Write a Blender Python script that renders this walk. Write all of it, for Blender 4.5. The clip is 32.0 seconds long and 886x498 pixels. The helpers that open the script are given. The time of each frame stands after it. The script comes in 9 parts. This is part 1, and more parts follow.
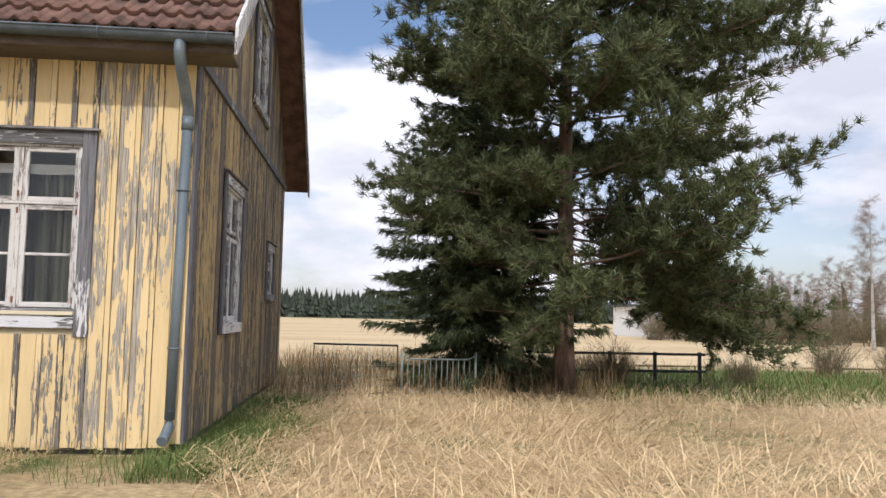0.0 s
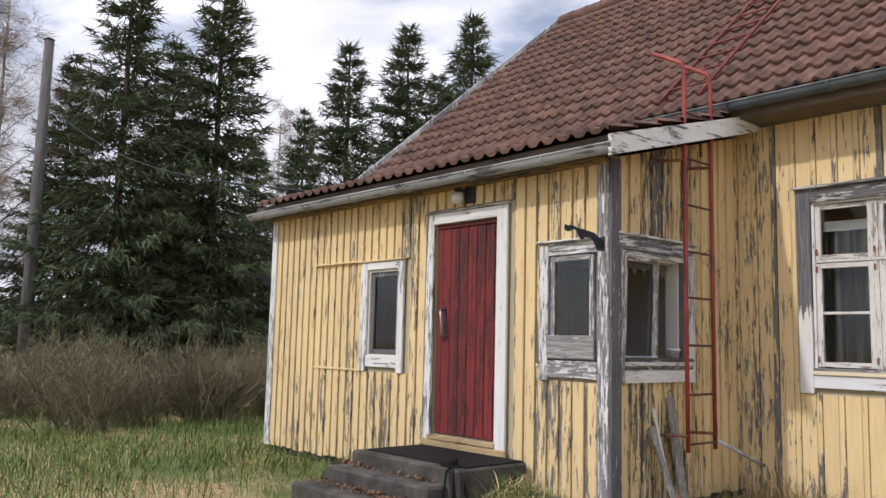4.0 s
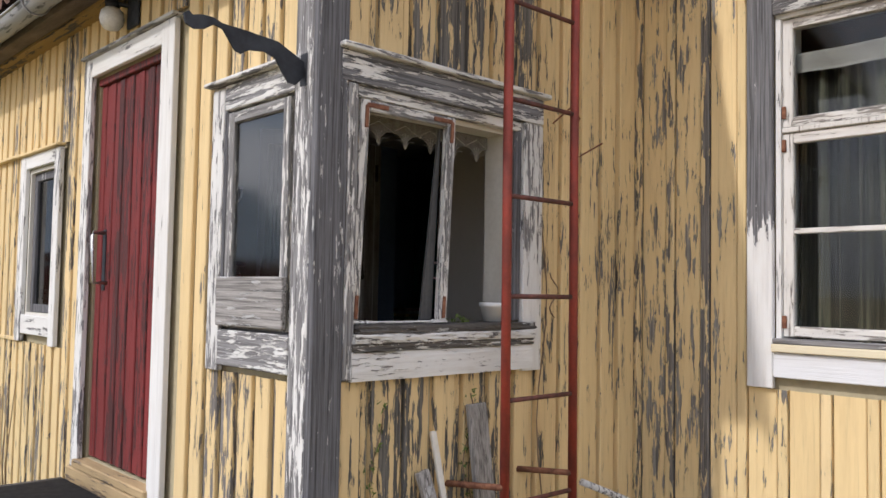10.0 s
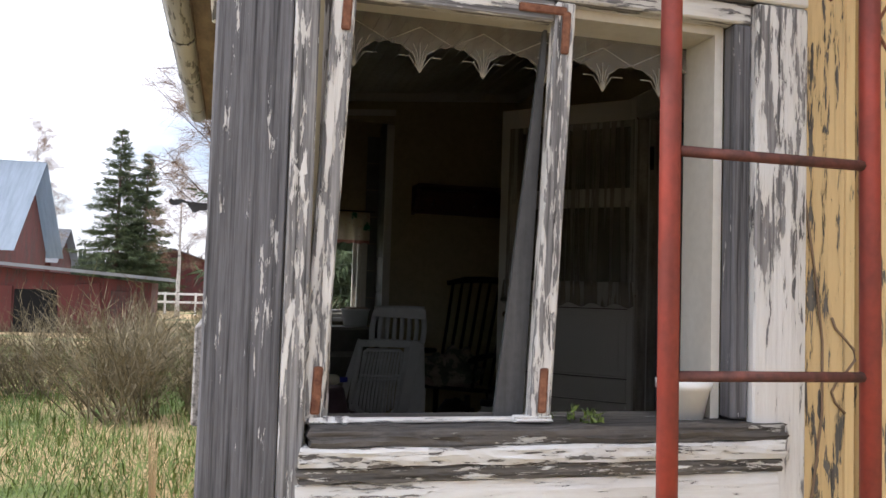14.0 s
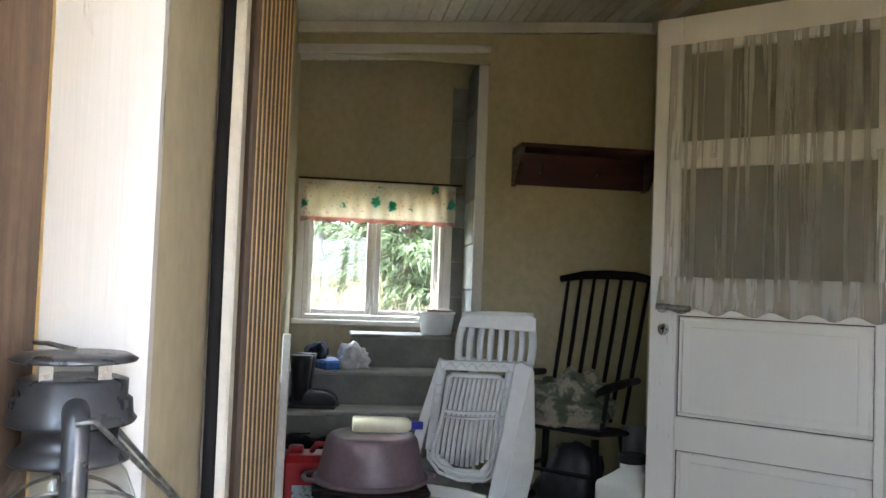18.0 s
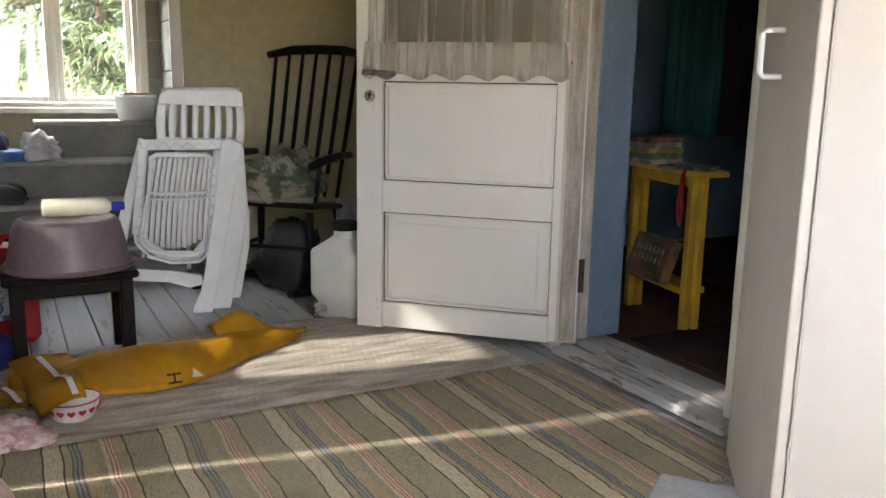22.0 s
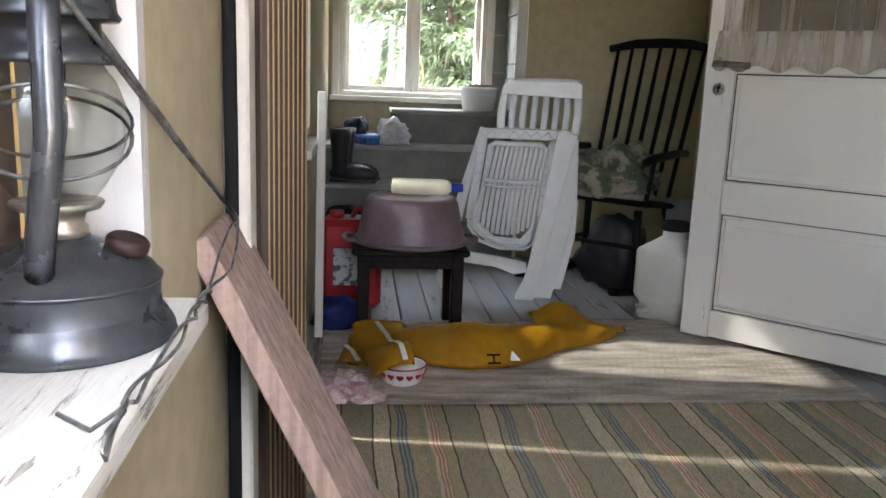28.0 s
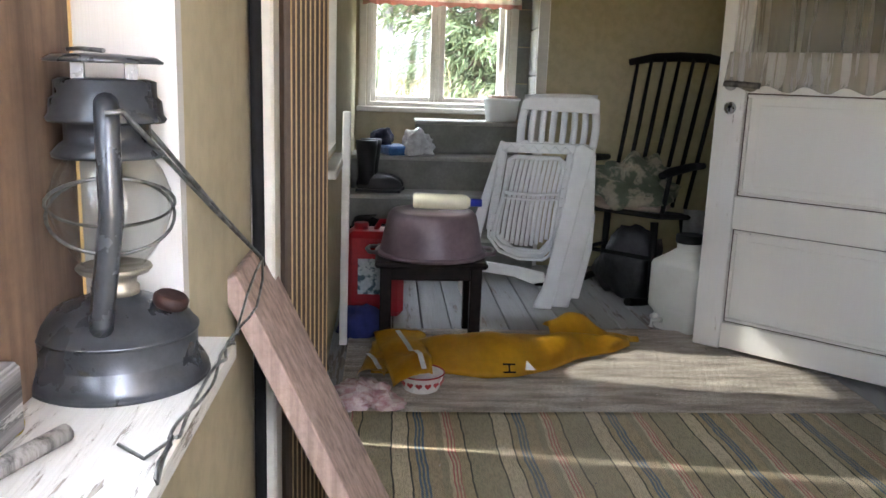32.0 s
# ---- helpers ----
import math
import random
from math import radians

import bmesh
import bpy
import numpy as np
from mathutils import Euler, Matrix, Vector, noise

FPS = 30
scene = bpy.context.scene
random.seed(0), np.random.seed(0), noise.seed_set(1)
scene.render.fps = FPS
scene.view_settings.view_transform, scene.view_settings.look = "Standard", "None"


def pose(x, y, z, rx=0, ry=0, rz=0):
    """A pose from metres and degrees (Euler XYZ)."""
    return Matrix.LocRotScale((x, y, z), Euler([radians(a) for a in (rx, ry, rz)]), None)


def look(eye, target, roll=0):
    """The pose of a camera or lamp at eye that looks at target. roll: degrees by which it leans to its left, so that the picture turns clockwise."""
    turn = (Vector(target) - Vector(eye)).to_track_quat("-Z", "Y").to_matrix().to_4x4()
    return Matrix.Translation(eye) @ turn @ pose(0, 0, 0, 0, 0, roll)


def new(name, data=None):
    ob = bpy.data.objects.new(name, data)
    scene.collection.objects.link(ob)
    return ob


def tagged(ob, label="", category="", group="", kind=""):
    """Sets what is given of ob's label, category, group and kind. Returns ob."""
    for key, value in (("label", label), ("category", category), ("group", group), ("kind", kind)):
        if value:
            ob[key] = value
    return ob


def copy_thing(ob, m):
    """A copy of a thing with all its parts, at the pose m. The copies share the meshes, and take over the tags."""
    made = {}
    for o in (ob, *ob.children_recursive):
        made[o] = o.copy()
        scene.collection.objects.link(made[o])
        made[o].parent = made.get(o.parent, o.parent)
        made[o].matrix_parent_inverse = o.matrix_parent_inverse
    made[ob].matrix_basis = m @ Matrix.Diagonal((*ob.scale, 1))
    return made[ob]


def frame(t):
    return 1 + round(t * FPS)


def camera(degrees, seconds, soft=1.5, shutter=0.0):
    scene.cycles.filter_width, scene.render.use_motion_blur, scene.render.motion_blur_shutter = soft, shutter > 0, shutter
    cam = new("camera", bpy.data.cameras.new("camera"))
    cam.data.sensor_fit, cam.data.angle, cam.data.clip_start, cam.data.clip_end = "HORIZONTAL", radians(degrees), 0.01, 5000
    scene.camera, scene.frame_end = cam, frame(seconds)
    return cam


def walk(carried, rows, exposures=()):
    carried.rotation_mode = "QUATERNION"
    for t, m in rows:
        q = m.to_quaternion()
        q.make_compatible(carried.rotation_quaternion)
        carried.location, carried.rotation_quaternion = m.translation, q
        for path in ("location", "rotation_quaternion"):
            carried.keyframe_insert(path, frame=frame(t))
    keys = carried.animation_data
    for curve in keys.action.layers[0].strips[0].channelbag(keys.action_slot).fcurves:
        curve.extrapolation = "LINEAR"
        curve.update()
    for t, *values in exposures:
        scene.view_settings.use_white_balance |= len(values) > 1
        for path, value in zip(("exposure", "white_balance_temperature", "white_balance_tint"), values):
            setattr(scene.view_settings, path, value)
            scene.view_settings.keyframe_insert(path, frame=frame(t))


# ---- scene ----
cam = camera(56.8, 32.0)
METRES, EYE, TILT, LEAN, TURN = 9.0, 1.25, 0.0, 0.0, -5.2
ROWS = [
    (0.0, 0.0, 0.0, 0.0, -0.1, 4.54, -1.21),
    (0.5, -0.0106, -0.0028, 0.0008, 11.34, 5.66, -1.23),
    (1.0, -0.021, -0.0092, 0.0033, 19.97, 7.43, -1.26),
    (1.5, -0.0345, -0.016, 0.0041, 25.28, 9.15, -1.21),
    (2.0, -0.0468, -0.0168, 0.0043, 29.08, 9.89, -0.96),
    (2.5, -0.0526, -0.0023, 0.0094, 34.9, 9.98, -0.8),
    (3.0, -0.05, 0.0097, 0.0153, 42.28, 10.07, -0.88),
    (3.5, -0.0485, 0.0183, 0.0166, 49.74, 9.64, -1.12),
    (4.0, -0.0469, 0.0247, 0.0129, 53.45, 6.54, -1.37),
    (4.5, -0.0483, 0.0263, 0.0107, 53.97, 3.26, -1.49),
    (6.5, -0.1089, 0.1516, 0.0081, 53.65, 2.22, -0.82),
    (7.0, -0.1301, 0.1958, 0.0033, 51.54, 2.28, -0.98),
    (7.5, -0.1502, 0.2323, 0.0056, 48.67, 2.33, -0.91),
    (8.0, -0.1729, 0.2763, 0.0078, 47.64, 2.4, -0.89),
    (8.5, -0.1931, 0.3106, 0.0073, 47.54, 2.48, -0.98),
    (9.0, -0.2222, 0.3467, 0.0136, 47.73, 2.64, -0.99),
    (9.5, -0.2463, 0.3847, 0.0144, 48.75, 2.66, -0.94),
    (10.0, -0.2572, 0.4136, 0.0183, 52.1, 2.87, -1.03),
    (10.5, -0.2694, 0.4424, 0.0204, 57.02, 2.96, -1.2),
    (11.0, -0.2772, 0.4693, 0.0297, 63.09, 2.97, -1.27),
    (11.5, -0.2831, 0.5012, 0.0266, 69.02, 3.11, -1.42),
    (12.0, -0.2898, 0.5293, 0.0233, 73.37, 3.14, -1.59),
    (12.5, -0.3073, 0.5489, 0.0239, 74.79, 3.06, -1.73),
    (13.0, -0.3279, 0.5611, 0.0255, 75.81, 3.03, -1.78),
    (13.5, -0.3506, 0.5741, 0.0293, 77.62, 3.07, -1.76),
    (14.0, -0.3708, 0.5839, 0.0308, 80.56, 3.06, -1.79),
    (14.5, -0.4012, 0.5919, 0.0257, 82.71, 2.91, -1.75),
    (16.5, -0.5115, 0.594, 0.0355, 85.95, 3.26, -2.19),
    (17.0, -0.5268, 0.5946, 0.0346, 86.31, 3.5, -2.29),
    (17.5, -0.5349, 0.5952, 0.0362, 86.37, 3.57, -2.18),
    (18.0, -0.5416, 0.5955, 0.0349, 86.4, 2.25, -2.14),
    (18.5, -0.5446, 0.5979, 0.0296, 86.36, -1.91, -2.1),
    (19.0, -0.5452, 0.6001, 0.0239, 85.91, -6.89, -1.97),
    (19.5, -0.5458, 0.5985, 0.0212, 84.87, -10.19, -1.96),
    (20.0, -0.547, 0.5974, 0.019, 84.17, -11.04, -1.96),
    (20.5, -0.547, 0.5985, 0.0182, 83.41, -11.13, -1.85),
    (21.0, -0.5453, 0.5987, 0.0203, 80.33, -11.08, -1.43),
    (21.5, -0.5433, 0.5996, 0.0225, 73.17, -11.08, -1.11),
    (22.0, -0.5434, 0.6007, 0.0226, 67.01, -11.18, -1.01),
    (22.5, -0.5452, 0.6015, 0.0206, 64.87, -11.32, -1.24),
    (23.0, -0.5487, 0.6005, 0.02, 66.58, -11.35, -1.68),
    (23.5, -0.5499, 0.5987, 0.0196, 73.19, -11.43, -2.07),
    (24.0, -0.5502, 0.5975, 0.0193, 79.36, -11.47, -2.28),
    (24.5, -0.551, 0.5963, 0.0185, 82.93, -11.51, -2.34),
    (25.0, -0.551, 0.5965, 0.0182, 85.2, -11.55, -2.33),
    (25.5, -0.5514, 0.5967, 0.0181, 86.63, -11.59, -2.28),
    (27.5, -0.551, 0.5975, 0.0181, 89.01, -11.63, -2.13),
    (28.0, -0.5511, 0.5976, 0.018, 89.4, -11.64, -2.13),
    (28.5, -0.5511, 0.5976, 0.0181, 89.77, -11.65, -2.12),
    (29.0, -0.5507, 0.5977, 0.0181, 90.13, -11.66, -2.11),
    (29.5, -0.5504, 0.5978, 0.0182, 90.47, -11.71, -2.09),
    (30.0, -0.55, 0.5974, 0.0184, 90.77, -11.73, -2.07),
    (30.5, -0.5493, 0.598, 0.0195, 91.06, -11.75, -2.05),
    (31.0, -0.5473, 0.5988, 0.0214, 91.33, -11.77, -2.03),
    (31.5, -0.5431, 0.5997, 0.0247, 91.46, -11.78, -1.98),
    (32.0, -0.5387, 0.6015, 0.0265, 91.48, -11.81, -1.93),
]
walk(cam, [(t, pose(0, 0, EYE, TILT, LEAN, TURN) @ pose(METRES * x, METRES * y, METRES * z, 90 + pitch, roll, yaw)) for t, x, y, z, yaw, pitch, roll in ROWS],
     exposures=[(t, e, 6100 if t < 16 else 5750 if t < 18.6 else 5950 if t < 20.5 else 6400 if t < 23 else 6600 if t < 24.2 else 6100 if t < 26 else 6000, 12 if 16 < t < 19.5 else 16) for t, e in ((0.0, -0.05), (0.5, 0.10), (1.0, 0.22), (2.0, -0.15), (4.0, -0.25), (7.0, 0.0), (9.5, 0.0), (11.0, 0.12), (12.0, 0.32), (13.5, 0.60), (14.5, 0.8), (16.5, 3.3), (17.0, 4.05), (18.0, 4.4), (19.0, 4.65), (20.0, 4.9), (22.0, 4.85), (23.5, 4.9), (24.3, 4.85), (25.0, 4.55), (27.5, 4.5), (32.0, 4.5))])

# ---- light: a bright, half-clouded spring sky with a soft sun from the front of the house ----
SUN_AZ, SUN_EL = radians(190), radians(40.6)
BLUE_GAP = (0.019, 0.917, 0.399)
world = bpy.data.worlds.new("sky")
scene.world = world
world.use_nodes = True
wn, wl = world.node_tree.nodes, world.node_tree.links
wn.clear()
w_out = wn.new("ShaderNodeOutputWorld")
w_bg = wn.new("ShaderNodeBackground")
w_sky = wn.new("ShaderNodeTexSky")
w_sky.sky_type, w_sky.sun_disc = "NISHITA", False
w_sky.sun_elevation, w_sky.sun_rotation = SUN_EL, SUN_AZ
w_scale = wn.new("ShaderNodeVectorMath")
w_scale.operation = "SCALE"
w_scale.inputs["Scale"].default_value = 0.10
wl.new(w_sky.outputs[0], w_scale.inputs[0])
w_co = wn.new("ShaderNodeTexCoord")
w_map = wn.new("ShaderNodeMapping")
w_map.inputs["Scale"].default_value = (1.0, 1.0, 2.6)
w_map.inputs["Location"].default_value = (0.35, 0.1, 0.0)
wl.new(w_co.outputs["Generated"], w_map.inputs[0])
w_n = wn.new("ShaderNodeTexNoise")
w_n.inputs["Scale"].default_value, w_n.inputs["Detail"].default_value, w_n.inputs["Roughness"].default_value = 2.2, 7.0, 0.55
wl.new(w_map.outputs[0], w_n.inputs["Vector"])
w_r = wn.new("ShaderNodeValToRGB")
w_r.color_ramp.elements[0].position, w_r.color_ramp.elements[1].position = 0.36, 0.50
wl.new(w_n.outputs[0], w_r.inputs[0])
w_n2 = wn.new("ShaderNodeTexNoise")
w_n2.inputs["Scale"].default_value, w_n2.inputs["Detail"].default_value = 3.1, 5.0
wl.new(w_map.outputs[0], w_n2.inputs["Vector"])
w_c = wn.new("ShaderNodeValToRGB")
w_c.color_ramp.elements[0].position, w_c.color_ramp.elements[0].color = 0.35, (0.62, 0.64, 0.68, 1)
w_c.color_ramp.elements[1].position, w_c.color_ramp.elements[1].color = 0.60, (1.05, 1.05, 1.06, 1)
wl.new(w_n2.outputs[0], w_c.inputs[0])
w_mix = wn.new("ShaderNodeMix")
w_mix.data_type = "RGBA"
# a hole of clear blue in the clouds
w_far = wn.new("ShaderNodeVectorMath")
w_far.operation = "DISTANCE"
w_far.inputs[1].default_value = BLUE_GAP
w_unit = wn.new("ShaderNodeVectorMath")
w_unit.operation = "NORMALIZE"
wl.new(w_co.outputs["Generated"], w_unit.inputs[0])
wl.new(w_unit.outputs[0], w_far.inputs[0])
w_rag = wn.new("ShaderNodeMath")
w_rag.operation = "MULTIPLY_ADD"
w_rag.inputs[1].default_value = 0.55
wl.new(w_n2.outputs[0], w_rag.inputs[0])
wl.new(w_far.outputs["Value"], w_rag.inputs[2])
w_gap = wn.new("ShaderNodeMapRange")
w_gap.inputs["From Min"].default_value, w_gap.inputs["From Max"].default_value = 0.31, 0.39
wl.new(w_rag.outputs[0], w_gap.inputs["Value"])
w_least = wn.new("ShaderNodeMath")
w_least.operation = "MINIMUM"
w_all = wn.new("ShaderNodeMath")
w_all.operation = "MAXIMUM"
w_all.inputs[1].default_value = 0.30
wl.new(w_r.outputs[0], w_all.inputs[0])
wl.new(w_all.outputs[0], w_least.inputs[0])
wl.new(w_gap.outputs[0], w_least.inputs[1])
wl.new(w_least.outputs[0], w_mix.inputs[0])
wl.new(w_scale.outputs[0], w_mix.inputs[6])
wl.new(w_c.outputs[0], w_mix.inputs[7])
# an overcast dome is brighter overhead than at its rim
w_sep = wn.new("ShaderNodeSeparateXYZ")
wl.new(w_co.outputs["Generated"], w_sep.inputs[0])
w_dome = wn.new("ShaderNodeMapRange")
w_dome.inputs["To Min"].default_value, w_dome.inputs["To Max"].default_value = 0.92, 1.95
wl.new(w_sep.outputs[2], w_dome.inputs["Value"])
w_mul = wn.new("ShaderNodeVectorMath")
w_mul.operation = "SCALE"
wl.new(w_mix.outputs[2], w_mul.inputs[0])
wl.new(w_dome.outputs[0], w_mul.inputs["Scale"])
wl.new(w_mul.outputs[0], w_bg.inputs[0])
w_bg.inputs[1].default_value = 1.05
wl.new(w_bg.outputs[0], w_out.inputs[0])

sun = new("sun", bpy.data.lights.new("sun", "SUN"))
sun.data.energy, sun.data.angle, sun.data.color = 2.3, radians(1.3), (1.0, 0.94, 0.84)
sun_way = Vector((math.sin(SUN_AZ) * math.cos(SUN_EL), math.cos(SUN_AZ) * math.cos(SUN_EL), math.sin(SUN_EL)))
sun.matrix_world = look(sun_way * 30, (0, 0, 0))


# ---- materials ----
def mat_new(name):
    m = bpy.data.materials.new(name)
    m.use_nodes = True
    nt = m.node_tree
    return m, nt, nt.nodes["Principled BSDF"]


def nd(nt, kind, **vals):
    n = nt.nodes.new("ShaderNode" + kind)
    for k, v in vals.items():
        n.inputs[k.replace("_", " ")].default_value = v
    return n


def place(nt, scale, space="world"):
    """Coordinates in metres, stretched."""
    if space == "world":
        src = nt.nodes.new("ShaderNodeNewGeometry").outputs["Position"]
    else:
        src = nt.nodes.new("ShaderNodeTexCoord").outputs["Object"]
    mp = nt.nodes.new("ShaderNodeMapping")
    mp.inputs["Scale"].default_value = scale
    nt.links.new(src, mp.inputs[0])
    return mp.outputs[0]


def ramp(nt, src, *stops):
    r = nt.nodes.new("ShaderNodeValToRGB")
    el = r.color_ramp.elements
    while len(el) < len(stops):
        el.new(0.5)
    for e, (p, c) in zip(el, stops):
        e.position = p
        e.color = (c, c, c, 1) if isinstance(c, (int, float)) else (*c, 1)
    nt.links.new(src, r.inputs[0])
    return r.outputs[0]


def mixc(nt, fac, a, b, mode="MIX"):
    m = nt.nodes.new("ShaderNodeMix")
    m.data_type, m.blend_type = "RGBA", mode
    for sock, v in ((m.inputs[0], fac), (m.inputs[6], a), (m.inputs[7], b)):
        if isinstance(v, (int, float)):
            sock.default_value = v
        elif isinstance(v, tuple):
            sock.default_value = (*v, 1)
        else:
            nt.links.new(v, sock)
    return m.outputs[2]


def arith(nt, op, a, b):
    m = nt.nodes.new("ShaderNodeMath")
    m.operation = op
    for sock, v in ((m.inputs[0], a), (m.inputs[1], b)):
        if isinstance(v, (int, float)):
            sock.default_value = v
        else:
            nt.links.new(v, sock)
    return m.outputs[0]


def bump(nt, bsdf, src, strength, dist=0.01):
    b = nd(nt, "Bump", Strength=strength, Distance=dist)
    nt.links.new(src, b.inputs["Height"])
    nt.links.new(b.outputs[0], bsdf.inputs["Normal"])


def peeling(name, paint, bare, amount, along="z", tint=0.12, rough=0.75, size=1.0, space="world", above=None, worn=1.0):
    """Old paint that flakes off along the grain of weathered wood. amount: share of bare wood.
    above: (height, extra): more bare wood over that height."""
    m, nt, b = mat_new(name)
    rnd = nt.nodes.new("ShaderNodeObjectInfo").outputs["Random"]

    def stretched(scale):
        """Coordinates along the grain, shifted from board to board."""
        mp = place(nt, scale, space)
        sh = nt.nodes.new("ShaderNodeVectorMath")
        sh.operation = "ADD"
        off = nd(nt, "CombineXYZ")
        for k in range(3):
            nt.links.new(arith(nt, "MULTIPLY", rnd, 60.0 + 17 * k), off.inputs[k])
        nt.links.new(mp, sh.inputs[0])
        nt.links.new(off.outputs[0], sh.inputs[1])
        return sh.outputs[0]

    def axis(fine, slow):
        return {"z": (fine, fine, slow), "x": (slow, fine, fine), "y": (fine, slow, fine)}[along]

    n1 = nd(nt, "TexNoise", Scale=1.0, Detail=6.0, Roughness=0.66)
    nt.links.new(stretched(axis(32.0 / size, 3.4 / size)), n1.inputs["Vector"])
    chip = nd(nt, "TexNoise", Scale=1.0, Detail=6.0, Roughness=0.75)
    nt.links.new(stretched(axis(75.0 / size, 13.0 / size)), chip.inputs["Vector"])
    flake = nd(nt, "TexVoronoi", Scale=1.0, Randomness=1.0)
    nt.links.new(stretched(axis(70.0 / size, 11.0 / size)), flake.inputs["Vector"])
    big = nd(nt, "TexNoise", Scale=1.1, Detail=3.0)
    nt.links.new(place(nt, (1.6, 1.6, 0.55)), big.inputs["Vector"])
    grain = nd(nt, "TexNoise", Scale=1.0, Detail=6.0, Roughness=0.66)
    nt.links.new(stretched(axis(105.0, 2.4)), grain.inputs["Vector"])
    v = arith(nt, "ADD", n1.outputs[0], arith(nt, "MULTIPLY", arith(nt, "SUBTRACT", big.outputs[0], 0.5), 0.45))
    v = arith(nt, "ADD", v, arith(nt, "MULTIPLY", arith(nt, "SUBTRACT", chip.outputs[0], 0.5), 0.36))
    v = arith(nt, "ADD", v, arith(nt, "MULTIPLY", arith(nt, "SUBTRACT", flake.outputs["Color"], 0.5), 0.17))
    v = arith(nt, "ADD", v, arith(nt, "MULTIPLY", arith(nt, "SUBTRACT", rnd, 0.5), 0.20))
    if above:
        sep = nt.nodes.new("ShaderNodeSeparateXYZ")
        nt.links.new(place(nt, (1, 1, 1)), sep.inputs[0])
        up = nd(nt, "MapRange", From_Min=above[0] - 0.12, From_Max=above[0] + 0.12, To_Min=0.0, To_Max=-above[1])
        nt.links.new(sep.outputs[2], up.inputs["Value"])
        v = arith(nt, "ADD", v, up.outputs[0])
    thr = 0.30 + 0.40 * amount
    mask = ramp(nt, v, (thr - 0.008, 1.0), (thr + 0.008, 0.0))
    rim = ramp(nt, v, (thr + 0.006, 0.0), (thr + 0.016, 1.0), (thr + 0.05, 0.0))
    wood = ramp(nt, grain.outputs[0], (0.33, tuple(c * 0.12 for c in bare)), (0.43, tuple(c * 0.55 for c in bare)), (0.54, bare), (0.70, tuple(c * 1.3 for c in bare)))
    wood = mixc(nt, arith(nt, "MULTIPLY", ramp(nt, chip.outputs[0], (0.35, 1.0), (0.6, 0.0)), 0.30), wood, tuple(c * 0.45 for c in bare))
    tone = ramp(nt, big.outputs[0], (0.3, tuple(c * (1 - tint) for c in paint)), (0.7, paint))
    tone = mixc(nt, arith(nt, "MULTIPLY", ramp(nt, grain.outputs[0], (0.30, 1.0), (0.45, 0.0)), 0.34 * worn), tone, tuple(c * 0.40 for c in paint))
    dirt = ramp(nt, n1.outputs[0], (0.36, 1.0), (0.60, 0.0))
    tone = mixc(nt, arith(nt, "MULTIPLY", dirt, 0.24 * worn), tone, (paint[0] * 0.62, paint[1] * 0.55, paint[2] * 0.5))
    tone = mixc(nt, arith(nt, "MULTIPLY", rnd, 0.16), tone, tuple(c * 0.7 for c in paint))
    tone = mixc(nt, arith(nt, "MULTIPLY", rim, 0.30), tone, tuple(min(0.9, c * 1.12) for c in paint))
    nt.links.new(mixc(nt, mask, tone, wood), b.inputs["Base Color"])
    b.inputs["Roughness"].default_value = rough
    h = arith(nt, "ADD", arith(nt, "MULTIPLY", mask, -0.9), arith(nt, "ADD", arith(nt, "MULTIPLY", grain.outputs[0], 0.8 * worn), arith(nt, "MULTIPLY", rim, 0.25)))
    bump(nt, b, h, 0.75, 0.004)
    return m


def surface(name, colour, colour2=None, scale=(6, 6, 6), rough=0.6, metal=0.0, fine=60.0, relief=0.2, detail=5.0, space="world", lo=0.35, hi=0.65, speck=0.22):
    """A worn surface: two tones at a large scale, a fine grain and a little relief."""
    m, nt, b = mat_new(name)
    colour2 = colour2 or tuple(c * 0.72 for c in colour)
    n1 = nd(nt, "TexNoise", Scale=1.0, Detail=detail, Roughness=0.6)
    nt.links.new(place(nt, scale, space), n1.inputs["Vector"])
    n2 = nd(nt, "TexNoise", Scale=fine, Detail=4.0, Roughness=0.6)
    nt.links.new(place(nt, (1, 1, 1), space), n2.inputs["Vector"])
    c = ramp(nt, n1.outputs[0], (lo, colour2), (hi, colour))
    c = mixc(nt, arith(nt, "MULTIPLY", ramp(nt, n2.outputs[0], (0.35, 1.0), (0.6, 0.0)), speck), c, tuple(x * 0.5 for x in colour2))
    nt.links.new(c, b.inputs["Base Color"])
    b.inputs["Roughness"].default_value, b.inputs["Metallic"].default_value = rough, metal
    nt.links.new(ramp(nt, n1.outputs[0], (0.3, min(1.0, rough + 0.15)), (0.7, max(0.05, rough - 0.1))), b.inputs["Roughness"])
    bump(nt, b, arith(nt, "ADD", n2.outputs[0], n1.outputs[0]), relief, 0.004)
    return m


def leafy(name, c1, c2, rough=0.7):
    """Blades, needles and twigs: each island has a tone of its own."""
    m, nt, b = mat_new(name)
    r = nt.nodes.new("ShaderNodeNewGeometry").outputs["Random Per Island"]
    n = nd(nt, "TexNoise", Scale=0.8, Detail=3.0)
    nt.links.new(place(nt, (1, 1, 1)), n.inputs["Vector"])
    v = arith(nt, "ADD", arith(nt, "MULTIPLY", r, 0.7), arith(nt, "MULTIPLY", n.outputs[0], 0.45))
    nt.links.new(ramp(nt, v, (0.15, c1), (0.85, c2)), b.inputs["Base Color"])
    b.inputs["Roughness"].default_value = rough
    b.inputs["Specular IOR Level"].default_value = 0.25
    return m


